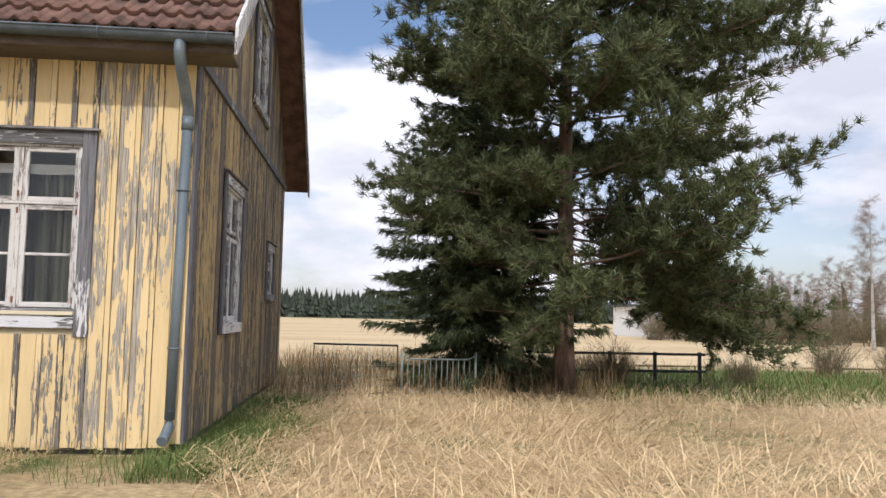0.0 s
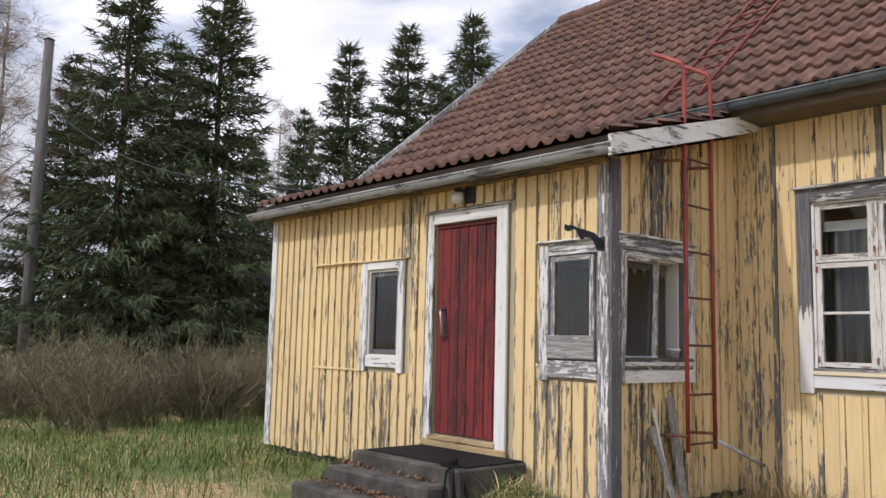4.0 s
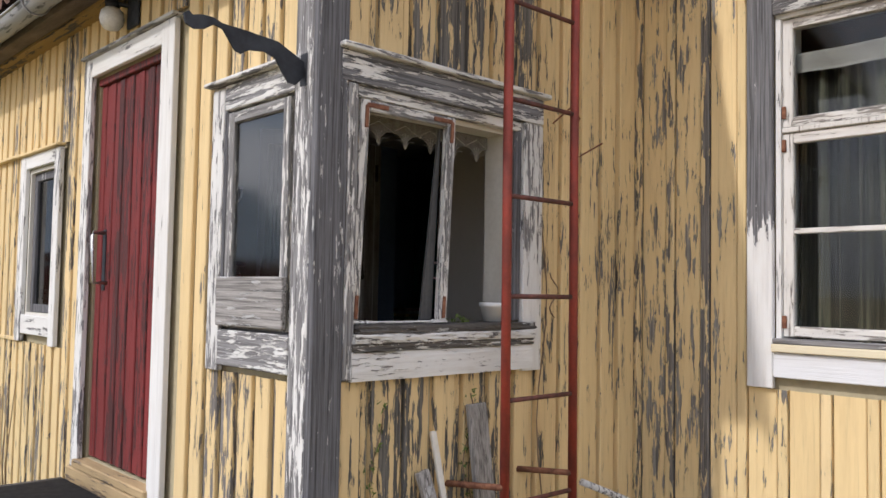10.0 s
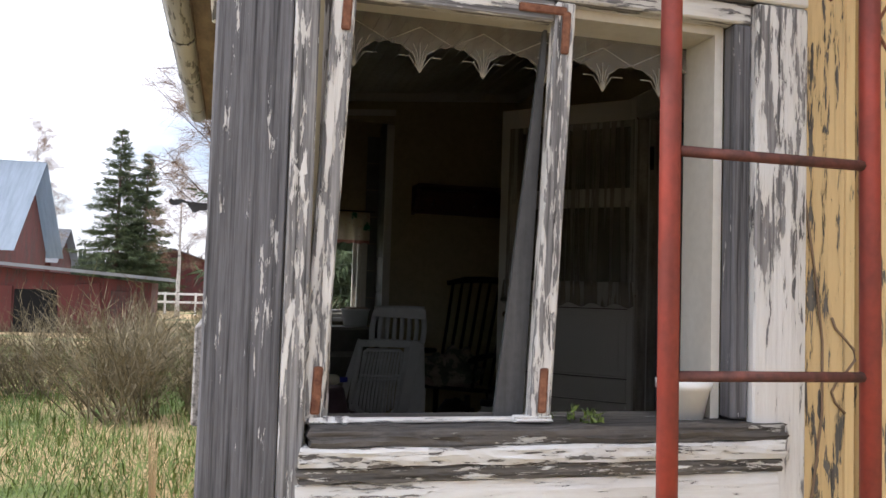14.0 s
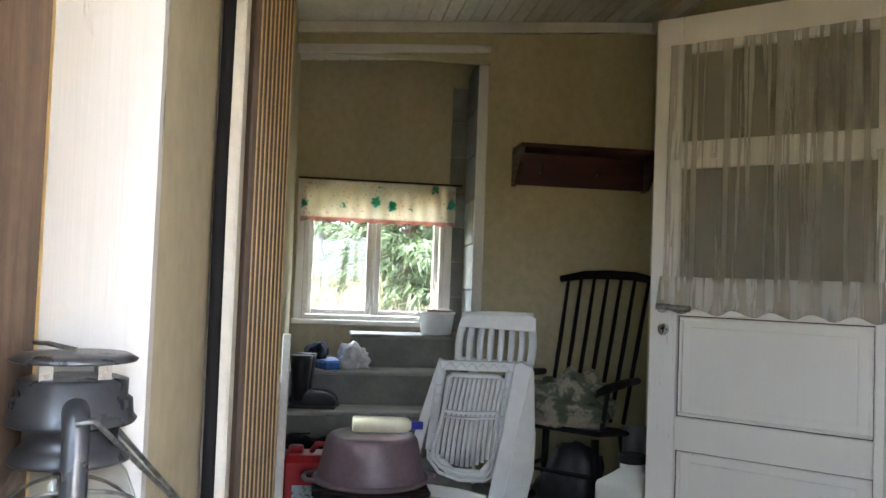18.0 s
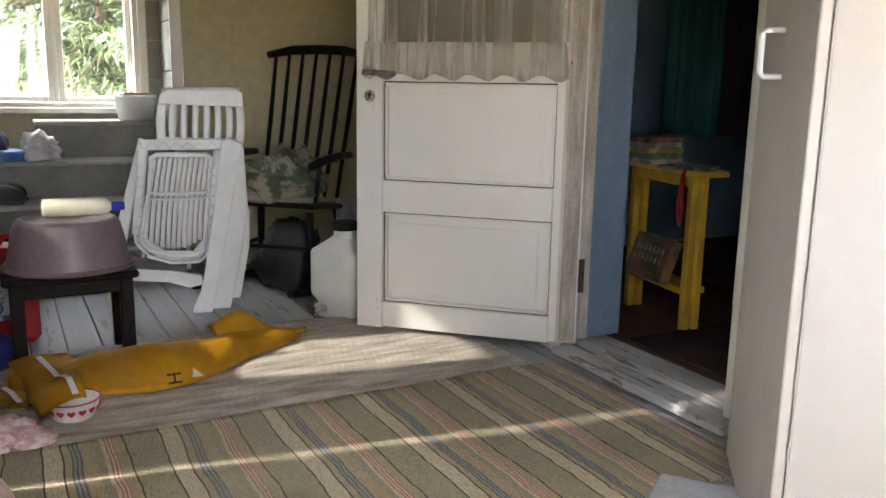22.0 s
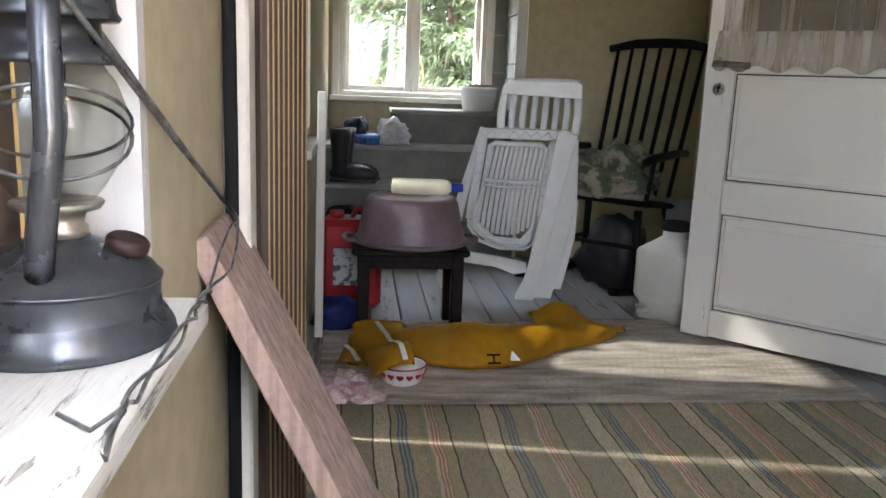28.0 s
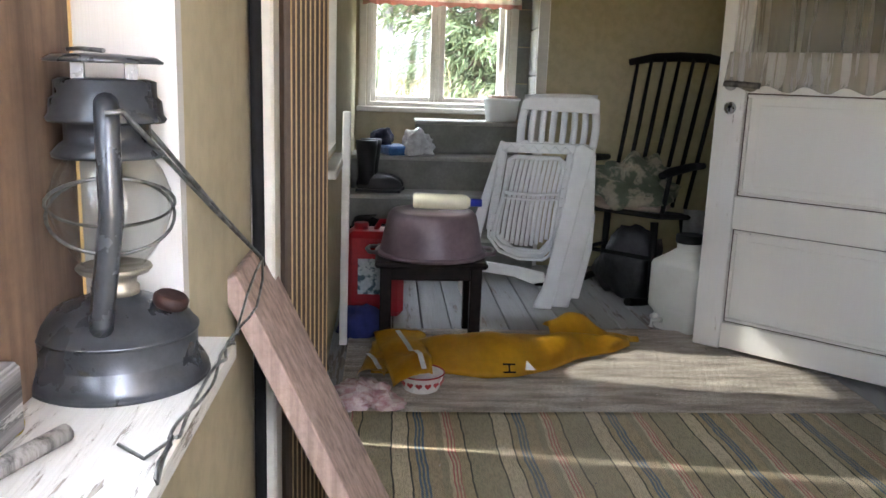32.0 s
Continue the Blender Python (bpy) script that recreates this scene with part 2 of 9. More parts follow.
def glass_mat(name, tint=(1, 1, 1), rough=0.02, base=0.0):
    """A thin pane: clear, with a mirror gloss that grows at grazing angles."""
    m = bpy.data.materials.new(name)
    m.use_nodes = True
    nt = m.node_tree
    nt.nodes.clear()
    out = nt.nodes.new("ShaderNodeOutputMaterial")
    tr, gl, mx = nt.nodes.new("ShaderNodeBsdfTransparent"), nt.nodes.new("ShaderNodeBsdfGlossy"), nt.nodes.new("ShaderNodeMixShader")
    tr.inputs[0].default_value, gl.inputs["Roughness"].default_value = (*tint, 1), rough
    lw = nd(nt, "LayerWeight", Blend=0.5)
    nt.links.new(arith(nt, "ADD", arith(nt, "MULTIPLY", arith(nt, "POWER", lw.outputs["Facing"], 4.0), 0.8), 0.035 + base), mx.inputs[0])
    nt.links.new(tr.outputs[0], mx.inputs[1])
    nt.links.new(gl.outputs[0], mx.inputs[2])
    nt.links.new(mx.outputs[0], out.inputs[0])
    return m


GREY_WOOD = (0.27, 0.265, 0.27)
yellow = peeling("yellow_paint", (0.82, 0.63, 0.33), (0.22, 0.20, 0.185), 0.21)
yellow_main = peeling("yellow_paint_sound", (0.85, 0.655, 0.345), (0.30, 0.28, 0.255), 0.07)
yellow_side = peeling("yellow_paint_worn", (0.74, 0.56, 0.29), (0.15, 0.14, 0.125), 0.42)
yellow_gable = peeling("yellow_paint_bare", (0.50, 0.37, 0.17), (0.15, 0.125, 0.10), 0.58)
white_v = peeling("white_trim_upright", (0.78, 0.78, 0.76), GREY_WOOD, 0.46, size=0.7)
white_x = peeling("white_trim_level", (0.78, 0.78, 0.76), GREY_WOOD, 0.40, "x", size=0.6)
white_y = peeling("white_trim_level_side", (0.76, 0.76, 0.74), GREY_WOOD, 0.46, "y", size=0.6)
white_sash = peeling("white_sash_dirty", (0.74, 0.72, 0.68), (0.33, 0.30, 0.27), 0.30, size=0.5)
sash_bare = peeling("sash_mostly_bare", (0.74, 0.73, 0.70), (0.27, 0.265, 0.265), 0.62, size=0.6)
LEVEL = {"white_sash_dirty": peeling("white_sash_dirty_level", (0.74, 0.72, 0.68), (0.33, 0.30, 0.27), 0.34, "x", size=0.5), "sash_mostly_bare": peeling("sash_bare_level", (0.74, 0.73, 0.70), (0.27, 0.265, 0.265), 0.62, "x", size=0.6)}
sash_bare_y = peeling("sash_bare_level_side", (0.76, 0.75, 0.72), (0.27, 0.265, 0.265), 0.50, "y", size=0.6)
white_sound = peeling("white_trim_sound", (0.80, 0.80, 0.78), GREY_WOOD, 0.24)
white_sound_x = peeling("white_trim_sound_level", (0.80, 0.80, 0.78), GREY_WOOD, 0.27, "x")
grey_v = peeling("grey_corner_board", (0.66, 0.66, 0.65), (0.14, 0.14, 0.152), 1.10, size=0.8)
grey_x = peeling("grey_bare_board", (0.6, 0.6, 0.6), (0.26, 0.255, 0.26), 0.66, "x")
bare_wood = peeling("bare_plank", (0.5, 0.5, 0.5), (0.34, 0.325, 0.31), 0.95)
bare_wood_x = peeling("bare_plank_level", (0.5, 0.5, 0.5), (0.34, 0.325, 0.31), 1.0, "x")
red_door = peeling("red_door_paint", (0.215, 0.026, 0.026), (0.085, 0.020, 0.020), 0.30, tint=0.3)
red_barn = peeling("red_barn_paint", (0.13, 0.030, 0.028), (0.08, 0.045, 0.042), 0.3, tint=0.3)
tile_mat = surface("roof_tile_clay", (0.215, 0.115, 0.082), (0.085, 0.052, 0.042), (4.2, 4.2, 4.2), 0.85, fine=38, relief=0.4)
gutter_mat = surface("gutter_paint", (0.17, 0.20, 0.215), (0.10, 0.12, 0.13), (5, 5, 5), 0.5, 0.2)
pipe_mat = surface("drainpipe_paint", (0.20, 0.245, 0.27), (0.13, 0.165, 0.185), (6, 6, 1.2), 0.5, 0.2)
rust_red = surface("red_ladder_paint", (0.36, 0.055, 0.035), (0.20, 0.045, 0.035), (9, 9, 5), 0.55, 0.1)
rust = surface("rust", (0.30, 0.135, 0.075), (0.13, 0.05, 0.03), (40, 40, 40), 0.9, 0.1, fine=220)
concrete = surface("old_concrete", (0.115, 0.103, 0.088), (0.036, 0.033, 0.028), (4, 4, 4), 0.95, fine=70, relief=0.5)
stone_mat = surface("foundation_stone", (0.10, 0.094, 0.08), (0.045, 0.042, 0.035), (5, 5, 5), 0.95, fine=60, relief=0.5)
mat_rubber = surface("black_rubber", (0.008, 0.008, 0.009), (0.014, 0.014, 0.015), (20, 20, 20), 0.75)
raw_wood = peeling("raw_step_timber", (0.52, 0.38, 0.20), (0.21, 0.16, 0.11), 0.34, "x", tint=0.4)
cream = surface("cream_wall_paint", (0.50, 0.44, 0.29), (0.42, 0.365, 0.24), (1.2, 1.2, 0.8), 0.75, fine=24, relief=0.12)
cream_olive = surface("olive_cream_paint", (0.47, 0.41, 0.25), (0.40, 0.35, 0.21), (1.2, 1.2, 0.8), 0.75, fine=24, relief=0.12)
cream_grey = surface("grey_stair_paint", (0.23, 0.235, 0.21), (0.17, 0.175, 0.155), (5, 5, 5), 0.7, relief=0.12)
white_in = surface("white_indoor_paint", (0.70, 0.68, 0.62), (0.60, 0.57, 0.50), (3, 3, 1.2), 0.55, fine=45, relief=0.10, speck=0.12)
white_door_in = peeling("white_door_paint", (0.80, 0.77, 0.69), (0.42, 0.36, 0.28), -0.40, rough=0.5, size=0.5, worn=0.12)
white_door_worn = peeling("white_door_paint_chipped", (0.78, 0.76, 0.70), (0.42, 0.33, 0.22), 0.04, rough=0.5, size=0.4, worn=0.25)
ceil_mat = surface("white_ceiling_paint", (0.68, 0.66, 0.58), (0.50, 0.46, 0.36), (1.4, 1.4, 1.4), 0.7, fine=30, relief=0.1)
floor_mat = peeling("grey_floor_paint", (0.29, 0.30, 0.29), (0.20, 0.17, 0.14), 0.14, "x", rough=0.6)
glass = glass_mat("window_glass", (0.93, 0.95, 0.95))
glass_dusty = glass_mat("dusty_window_glass", (0.75, 0.77, 0.76), 0.08, 0.04)
# dark tint added to weaken the sun patch on the porch floor
glass_dimming = glass_mat("sun_dimming_glass", (0.32, 0.33, 0.32), 0.06, 0.03)
black_metal = surface("black_iron", (0.035, 0.04, 0.05), (0.02, 0.022, 0.028), (14, 14, 14), 0.6, 0.3)
plastic_white = surface("white_plastic", (0.76, 0.77, 0.76), (0.68, 0.69, 0.68), (7, 7, 7), 0.35, relief=0.04, speck=0.04)
dark_wood = surface("dark_stained_wood", (0.013, 0.007, 0.006), (0.006, 0.004, 0.0035), (5, 30, 30), 0.45, relief=0.1)
black_paint = surface("black_chair_lacquer", (0.005, 0.005, 0.0055), (0.009, 0.0085, 0.0085), (10, 10, 10), 0.55, relief=0.05)
cloth_dark = surface("dark_room_cloth", (0.05, 0.02, 0.02), (0.02, 0.012, 0.014), (3, 3, 1), 0.95)
blue_paint = surface("blue_room_paint", (0.20, 0.28, 0.36), (0.15, 0.21, 0.28), (2, 2, 1), 0.7)
yellow_bench = surface("yellow_bench_paint", (0.72, 0.43, 0.04), (0.56, 0.32, 0.03), (6, 6, 6), 0.5)
brown_floor = surface("brown_room_floor", (0.13, 0.055, 0.035), (0.07, 0.03, 0.022), (2, 8, 2), 0.6)
for dull in (black_paint, dark_wood, mat_rubber):
    dull.node_tree.nodes["Principled BSDF"].inputs["Specular IOR Level"].default_value = 0.18
old_hinge = surface("old_hinge_iron", (0.12, 0.065, 0.045), (0.05, 0.035, 0.03), (40, 40, 40), 0.85, 0.1)
yellow_batten = peeling("yellow_paint_batten", (0.82, 0.64, 0.34), (0.21, 0.195, 0.18), 0.42, size=1.2)
yellow_patchy = peeling("yellow_paint_patchy", (0.85, 0.655, 0.345), (0.47, 0.42, 0.34), 0.29, size=2.4)
yellow_main_batten = peeling("yellow_paint_batten_sound", (0.86, 0.675, 0.375), (0.26, 0.24, 0.22), 0.22, size=1.1)
yellow_mid = peeling("yellow_paint_flaked", (0.82, 0.63, 0.33), (0.19, 0.175, 0.155), 0.29, size=0.75)
old_steel = surface("tarnished_steel", (0.20, 0.19, 0.17), (0.10, 0.09, 0.08), (30, 30, 30), 0.45, 0.7)
steel = surface("bright_steel", (0.55, 0.55, 0.53), (0.38, 0.37, 0.35), (30, 30, 30), 0.3, 1.0)


# ---- mesh helpers ----
def bx(bm, x0, x1, y0, y1, z0, z1, bev=0.0):
    """A box in a bmesh, its edges rounded off by bev."""
    if bev <= 0:
        v = [bm.verts.new(p) for p in ((x0, y0, z0), (x1, y0, z0), (x1, y1, z0), (x0, y1, z0), (x0, y0, z1), (x1, y0, z1), (x1, y1, z1), (x0, y1, z1))]
        for f in ((3, 2, 1, 0), (4, 5, 6, 7), (0, 1, 5, 4), (1, 2, 6, 5), (2, 3, 7, 6), (3, 0, 4, 7)):
            bm.faces.new([v[i] for i in f])
        return v
    tmp = bmesh.new()
    bx(tmp, x0, x1, y0, y1, z0, z1)
    bmesh.ops.bevel(tmp, geom=list(tmp.edges), offset=bev, segments=1, affect="EDGES", profile=0.5)
    join_bm(bm, tmp)


def join_bm(bm, other, m=None):
    if m is not None:
        other.transform(m)
    vs = {v: bm.verts.new(v.co) for v in other.verts}
    for f in other.faces:
        nf = bm.faces.new([vs[v] for v in f.verts])
        nf.smooth = f.smooth
    other.free()


def box(x0, x1, y0, y1, z0, z1, bev=0.004):
    bm = bmesh.new()
    bx(bm, x0, x1, y0, y1, z0, z1, bev)
    return bm


def lathe(profile, seg=24, bm=None, m=None, cap=True):
    """A turned body from (radius, height) pairs."""
    bm2 = bmesh.new()
    rings = []
    for r, z in profile:
        rings.append([bm2.verts.new((r * math.cos(2 * math.pi * i / seg), r * math.sin(2 * math.pi * i / seg), z)) for i in range(seg)])
    for a, b in zip(rings, rings[1:]):
        for i in range(seg):
            f = bm2.faces.new((a[i], a[(i + 1) % seg], b[(i + 1) % seg], b[i]))
            f.smooth = True
    if cap:
        bm2.faces.new(list(reversed(rings[0])))
        bm2.faces.new(rings[-1])
    if m is not None:
        bm2.transform(m)
    if bm is None:
        return bm2
    join_bm(bm, bm2)
    return bm


def tube(points, r, seg=8, bm=None, closed=False):
    """A round bar that follows points; r: one radius, or one for each point."""
    bm2 = bm if bm is not None else bmesh.new()
    pts = [Vector(p) for p in points]
    n = len(pts)
    rr = r if isinstance(r, (list, tuple)) else [r] * n
    rings, up = [], Vector((0.13, 0.27, 0.95)).normalized()
    for i, p in enumerate(pts):
        a, b = pts[max(i - 1, 0)], pts[min(i + 1, n - 1)]
        if closed:
            a, b = pts[(i - 1) % n], pts[(i + 1) % n]
        d = (b - a).normalized()
        s = d.cross(up)
        if s.length < 0.05:
            s = d.cross(Vector((1, 0, 0)))
        s.normalize()
        t = s.cross(d)
        rings.append([bm2.verts.new(p + rr[i] * (math.cos(2 * math.pi * k / seg) * s + math.sin(2 * math.pi * k / seg) * t)) for k in range(seg)])
    pairs = list(zip(rings, rings[1:])) + ([(rings[-1], rings[0])] if closed else [])
    for a, b in pairs:
        for k in range(seg):
            f = bm2.faces.new((a[k], a[(k + 1) % seg], b[(k + 1) % seg], b[k]))
            f.smooth = True
    if not closed:
        bm2.faces.new(list(reversed(rings[0])))
        bm2.faces.new(rings[-1])
    return bm2


def extrude_outline(pts, depth, axis="y"):
    """A flat outline of (u, z) pairs given a thickness along y, or (x, y) pairs along z."""
    bm = bmesh.new()
    at = (lambda p, d: (p[0], d, p[1])) if axis == "y" else (lambda p, d: (p[0], p[1], d))
    a = [bm.verts.new(at(p, 0)) for p in pts]
    b = [bm.verts.new(at(p, depth)) for p in pts]
    bm.faces.new(a)
    bm.faces.new(list(reversed(b)))
    for i in range(len(pts)):
        j = (i + 1) % len(pts)
        bm.faces.new((a[j], a[i], b[i], b[j]))
    bmesh.ops.recalc_face_normals(bm, faces=list(bm.faces))
    return bm


def splintered(u0, u1, d0, d1, z0, z1, seed, amp=0.004):
    """A rotten board along u: its face and edges are split and worn along the grain."""
    bm = bmesh.new()
    n = max(6, int((u1 - u0) / 0.014))
    h = z1 - z0
    sec = [(d1, z1), ((d0 + d1) / 2, z1), (d0 + 0.006, z1), (d0, z1 - 0.2 * h), (d0, z1 - 0.45 * h), (d0, z1 - 0.7 * h), (d0 + 0.003, z0), (d1, z0)]
    rows = []
    for i in range(n + 1):
        u = u0 + (u1 - u0) * i / n
        row = []
        for k, (d, z) in enumerate(sec):
            e = noise.noise(Vector((u * 7, k * 3.1 + seed, 1.0))) + 0.7 * noise.noise(Vector((u * 31, k * 5.3, seed)))
            inner = 0.0 if k in (0, 7) else 1.0
            end = 0.012 * noise.noise(Vector((k * 2.7, seed, 9.0))) if i in (0, n) else 0.0
            row.append(bm.verts.new((u + end, d + inner * amp * e, z + (0.8 * amp * noise.noise(Vector((u * 13, k * 4.7, seed + 5))) if 0 < k < 7 else 0.0))))
        rows.append(row)
    for a, b in zip(rows, rows[1:]):
        for k in range(len(sec)):
            bm.faces.new((a[k], a[(k + 1) % len(sec)], b[(k + 1) % len(sec)], b[k]))
    bm.faces.new(rows[0])
    bm.faces.new(list(reversed(rows[-1])))
    bmesh.ops.recalc_face_normals(bm, faces=list(bm.faces))
    return bm


def mesh_of(bm, name):
    me = bpy.data.meshes.new(name)
    bm.to_mesh(me)
    bm.free()
    return me


def part(name, bm, material, parent=None, label="", m=None):
    """One mesh object under a thing or a part."""
    me = bm if isinstance(bm, bpy.types.Mesh) else mesh_of(bm, name)
    if not me.materials:
        me.materials.append(material)
    ob = new(name, me)
    if parent is not None:
        ob.parent = parent
    if m is not None:
        ob.matrix_basis = m
    return tagged(ob, label)


def thing(name, label, category, m=None, group="", kind=""):
    ob = new(name)
    ob.empty_display_size = 0.1
    if m is not None:
        ob.matrix_basis = m
    return tagged(ob, label, category, group, kind)


def solid(name, bm, material, label, category, m=None, group="", kind=""):
    ob = part(name, bm, material, None, "", m)
    return tagged(ob, label, category, group, kind)


def mesh_np(name, verts, tris):
    """A mesh from numpy arrays of points and triangles."""
    me = bpy.data.meshes.new(name)
    n, k = len(verts), len(tris)
    me.vertices.add(n)
    me.vertices.foreach_set("co", np.asarray(verts, dtype=np.float32).ravel())
    me.loops.add(k * 3)
    me.loops.foreach_set("vertex_index", np.asarray(tris, dtype=np.int32).ravel())
    me.polygons.add(k)
    me.polygons.foreach_set("loop_start", np.arange(0, k * 3, 3, dtype=np.int32))
    me.update(calc_edges=True)
    return me


rng = np.random.default_rng(7)


# ---- the house and its porch ----
FRONT, SIDE, MAIN, GABLE, WEST = 5.522, -4.33, 7.515, -1.60, -9.60
FLOOR = 0.50
M_FRONT, M_SIDE, M_MAIN, M_GABLE = pose(0, FRONT, 0), pose(SIDE, 0, 0, 0, 0, 90), pose(0, MAIN, 0), pose(GABLE, 0, 0, 0, 0, 90)
M_WEST = pose(WEST, 0, 0, 0, 0, -90)


def wall_mesh(u0, u1, z0, top, d0, d1, openings):
    """A wall with real openings. top: a height, or a function of u (a straight slope)."""
    tp = top if callable(top) else (lambda u: top)
    us = sorted({u0, u1, *[u for o in openings for u in o[:2] if u0 < u < u1]})
    bm = bmesh.new()
    for a, b in zip(us, us[1:]):
        mid = (a + b) / 2
        cuts = sorted((o[2], o[3]) for o in openings if o[0] < mid < o[1])
        z = z0
        for lo, hi in cuts + [(None, None)]:
            if lo is None:
                bm2 = bx(bm, a, b, d0, d1, z, z + 0.1)
                for i, v in enumerate(bm2[4:]):
                    v.co.z = tp(v.co.x)
            else:
                if lo > z:
                    bx(bm, a, b, d0, d1, z, lo)
                z = hi
    return bm


def siding(wall, u0, u1, zb, top, openings, widths, material, depth=0.02, gap=0.006, ragged=0.03, proud=(0.0,)):
    """Upright boards, each an object of its own, cut round the openings."""
    tp = top if callable(top) else (lambda u: top)
    rnd = random.Random(int(abs(u0) * 100))
    u, i = u0, 0
    while u < u1 - 0.02:
        w = min(widths[i % len(widths)], u1 - u)
        pr = proud[i % len(proud)] + rnd.uniform(-0.0015, 0.0015)
        spans, z = [], zb - rnd.uniform(0, ragged)
        for o in sorted((o for o in openings if o[0] < u + w * 0.75 and o[1] > u + w * 0.25), key=lambda o: o[2]):
            spans.append((z, o[2]))
            z = o[3]
        spans.append((z, None))
        for lo, hi in spans:
            if hi is not None and hi - lo < 0.03:
                continue
            bm = bmesh.new()
            z1 = hi if hi is not None else min(tp(u), tp(u + w))
            if z1 - lo < 0.03:
                continue
            a, b = u + gap / 2, u + w - gap / 2
            c = 0.004
            sec = [(a, depth), (a, c - pr), (a + c, -pr), (b - c, -pr), (b, c - pr), (b, depth)]
            lower = [bm.verts.new((x, y, lo)) for x, y in sec]
            upper = [bm.verts.new((x, y, z1 if hi is not None else tp(x))) for x, y in sec]
            for k in range(5):
                bm.faces.new((lower[k + 1], lower[k], upper[k], upper[k + 1]))
            bm.faces.new(lower)
            bmesh.ops.recalc_face_normals(bm, faces=list(bm.faces))
            part("board", bm, material(u, lo, i) if callable(material) else material, wall)
        u += w
        i += 1


OP_A, OP_DOOR, OP_B = (-7.51, -6.99, 1.21, 2.12), (-6.435, -5.575, 0.5, 2.515), (-5.15, -4.47, 1.19, 2.14)
OP_C, OP_M, OP_G, OP_UP = (5.685, 6.565, 1.25, 2.11), (-3.63, -2.57, 1.19, 2.69), (9.22, 10.45, 1.10, 2.65), (11.1, 12.5, 4.15, 5.5)
OP_G2 = (13.1, 13.95, 1.52, 2.2)
OP_FAR, OP_IN = (-6.56, -5.70, 1.31, 2.10), (-6.72, -5.90, FLOOR, 2.50)
side_top = lambda y: 2.86 + (y - 5.48) * 0.27
EAVE_Y, EAVE_Z, RIDGE_Y, RIDGE_Z, RAKE_E, RAKE_W = 7.065, 3.66, 11.5, 7.36, -1.20, -9.92
SLOPE = (RIDGE_Z - EAVE_Z) / (RIDGE_Y - EAVE_Y)
roof_z = lambda y: EAVE_Z + (y - EAVE_Y) * SLOPE if y < RIDGE_Y else RIDGE_Z - (y - RIDGE_Y) * SLOPE
BACK = 2 * RIDGE_Y - MAIN


def structure(name, bm, material, label, category, m=None):
    return solid(name, bm, material, label, category, m, kind="structure")


wall_front = structure("wall_porch_front", wall_mesh(WEST + 0.06, SIDE - 0.02, 0.10, 2.90, 0.02, 0.108, [OP_A, OP_DOOR, OP_B]), cream, "porch front wall of peeling yellow boards, cream inside", "wall", M_FRONT)
wall_side = structure("wall_porch_side", wall_mesh(5.631, 7.60, 0.10, side_top, 0.02, 0.13, [OP_C]), cream, "porch side wall of weathered yellow boards, cream inside", "wall", M_SIDE)
wall_west = structure("wall_porch_west", wall_mesh(-7.60, -5.631, 0.10, lambda u: side_top(-u), 0.02, 0.15, [OP_FAR]), cream, "end wall of the porch with a window over the stairs", "wall", M_WEST)
wall_main = structure("wall_house_front", wall_mesh(SIDE - 0.10, GABLE - 0.02, 0.10, 3.75, 0.02, 0.24, [OP_M]), cream, "yellow boarded front wall of the house", "wall", M_MAIN)
wall_inner = structure("wall_porch_inner", wall_mesh(WEST + 0.02, SIDE - 0.13, 0.10, 3.75, 0.085, 0.24, [OP_IN]), cream_olive, "cream painted wall between porch and house", "wall", M_MAIN)
gable_top = lambda y: roof_z(y) - 0.12
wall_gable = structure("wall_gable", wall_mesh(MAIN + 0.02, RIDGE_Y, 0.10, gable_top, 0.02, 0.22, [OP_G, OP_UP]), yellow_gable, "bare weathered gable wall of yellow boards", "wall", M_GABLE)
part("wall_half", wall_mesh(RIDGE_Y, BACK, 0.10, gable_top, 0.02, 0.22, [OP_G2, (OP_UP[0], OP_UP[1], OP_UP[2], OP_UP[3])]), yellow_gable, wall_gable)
wall_back = structure("wall_house_back", box(WEST, GABLE, BACK - 0.2, BACK, 0.1, 3.7, 0), yellow_gable, "boarded back wall of the house", "wall")
wall_end = structure("wall_house_west", wall_mesh(MAIN + 0.24, RIDGE_Y, 0.10, gable_top, -0.0, 0.2, []), yellow_gable, "boarded west gable of the house", "wall", pose(WEST + 0.2, 0, 0, 0, 0, 90))
part("wall_half", wall_mesh(RIDGE_Y, BACK - 0.2, 0.10, gable_top, -0.0, 0.2, []), yellow_gable, wall_end)

# stone footing under the boards
for nm, a in (("foundation_porch", (WEST + 0.06, SIDE - 0.06, FRONT + 0.06, 7.5, -0.35, 0.098)), ("foundation_house", (WEST + 0.06, GABLE - 0.06, MAIN + 0.06, BACK - 0.06, -0.5, 0.098))):
    structure(nm, box(*a, 0.01), stone_mat, "grey stone footing of the house", "foundation")

# porch floor and ceiling
porch_floor = structure("floor_porch", box(WEST + 0.15, SIDE - 0.13, 5.63, 7.60, FLOOR - 0.14, FLOOR - 0.022, 0), dark_wood, "grey painted board floor of the porch", "floor")
bm = bmesh.new()
c0 = lambda y: 2.89 + (y - 5.63) * 0.08
x0, x1 = WEST + 0.15, SIDE - 0.13
y = 5.63
while y < 7.6:
    y2 = min(y + 0.075, 7.6)
    for v in bx(bm, x0, x1, y + 0.003, y2 - 0.003, 0, 0.02):
        v.co.z += c0(v.co.y)
    y = y2
for v in bx(bm, x0, x1, 5.63, 7.6, 0.012, 0.06):
    v.co.z += c0(v.co.y)
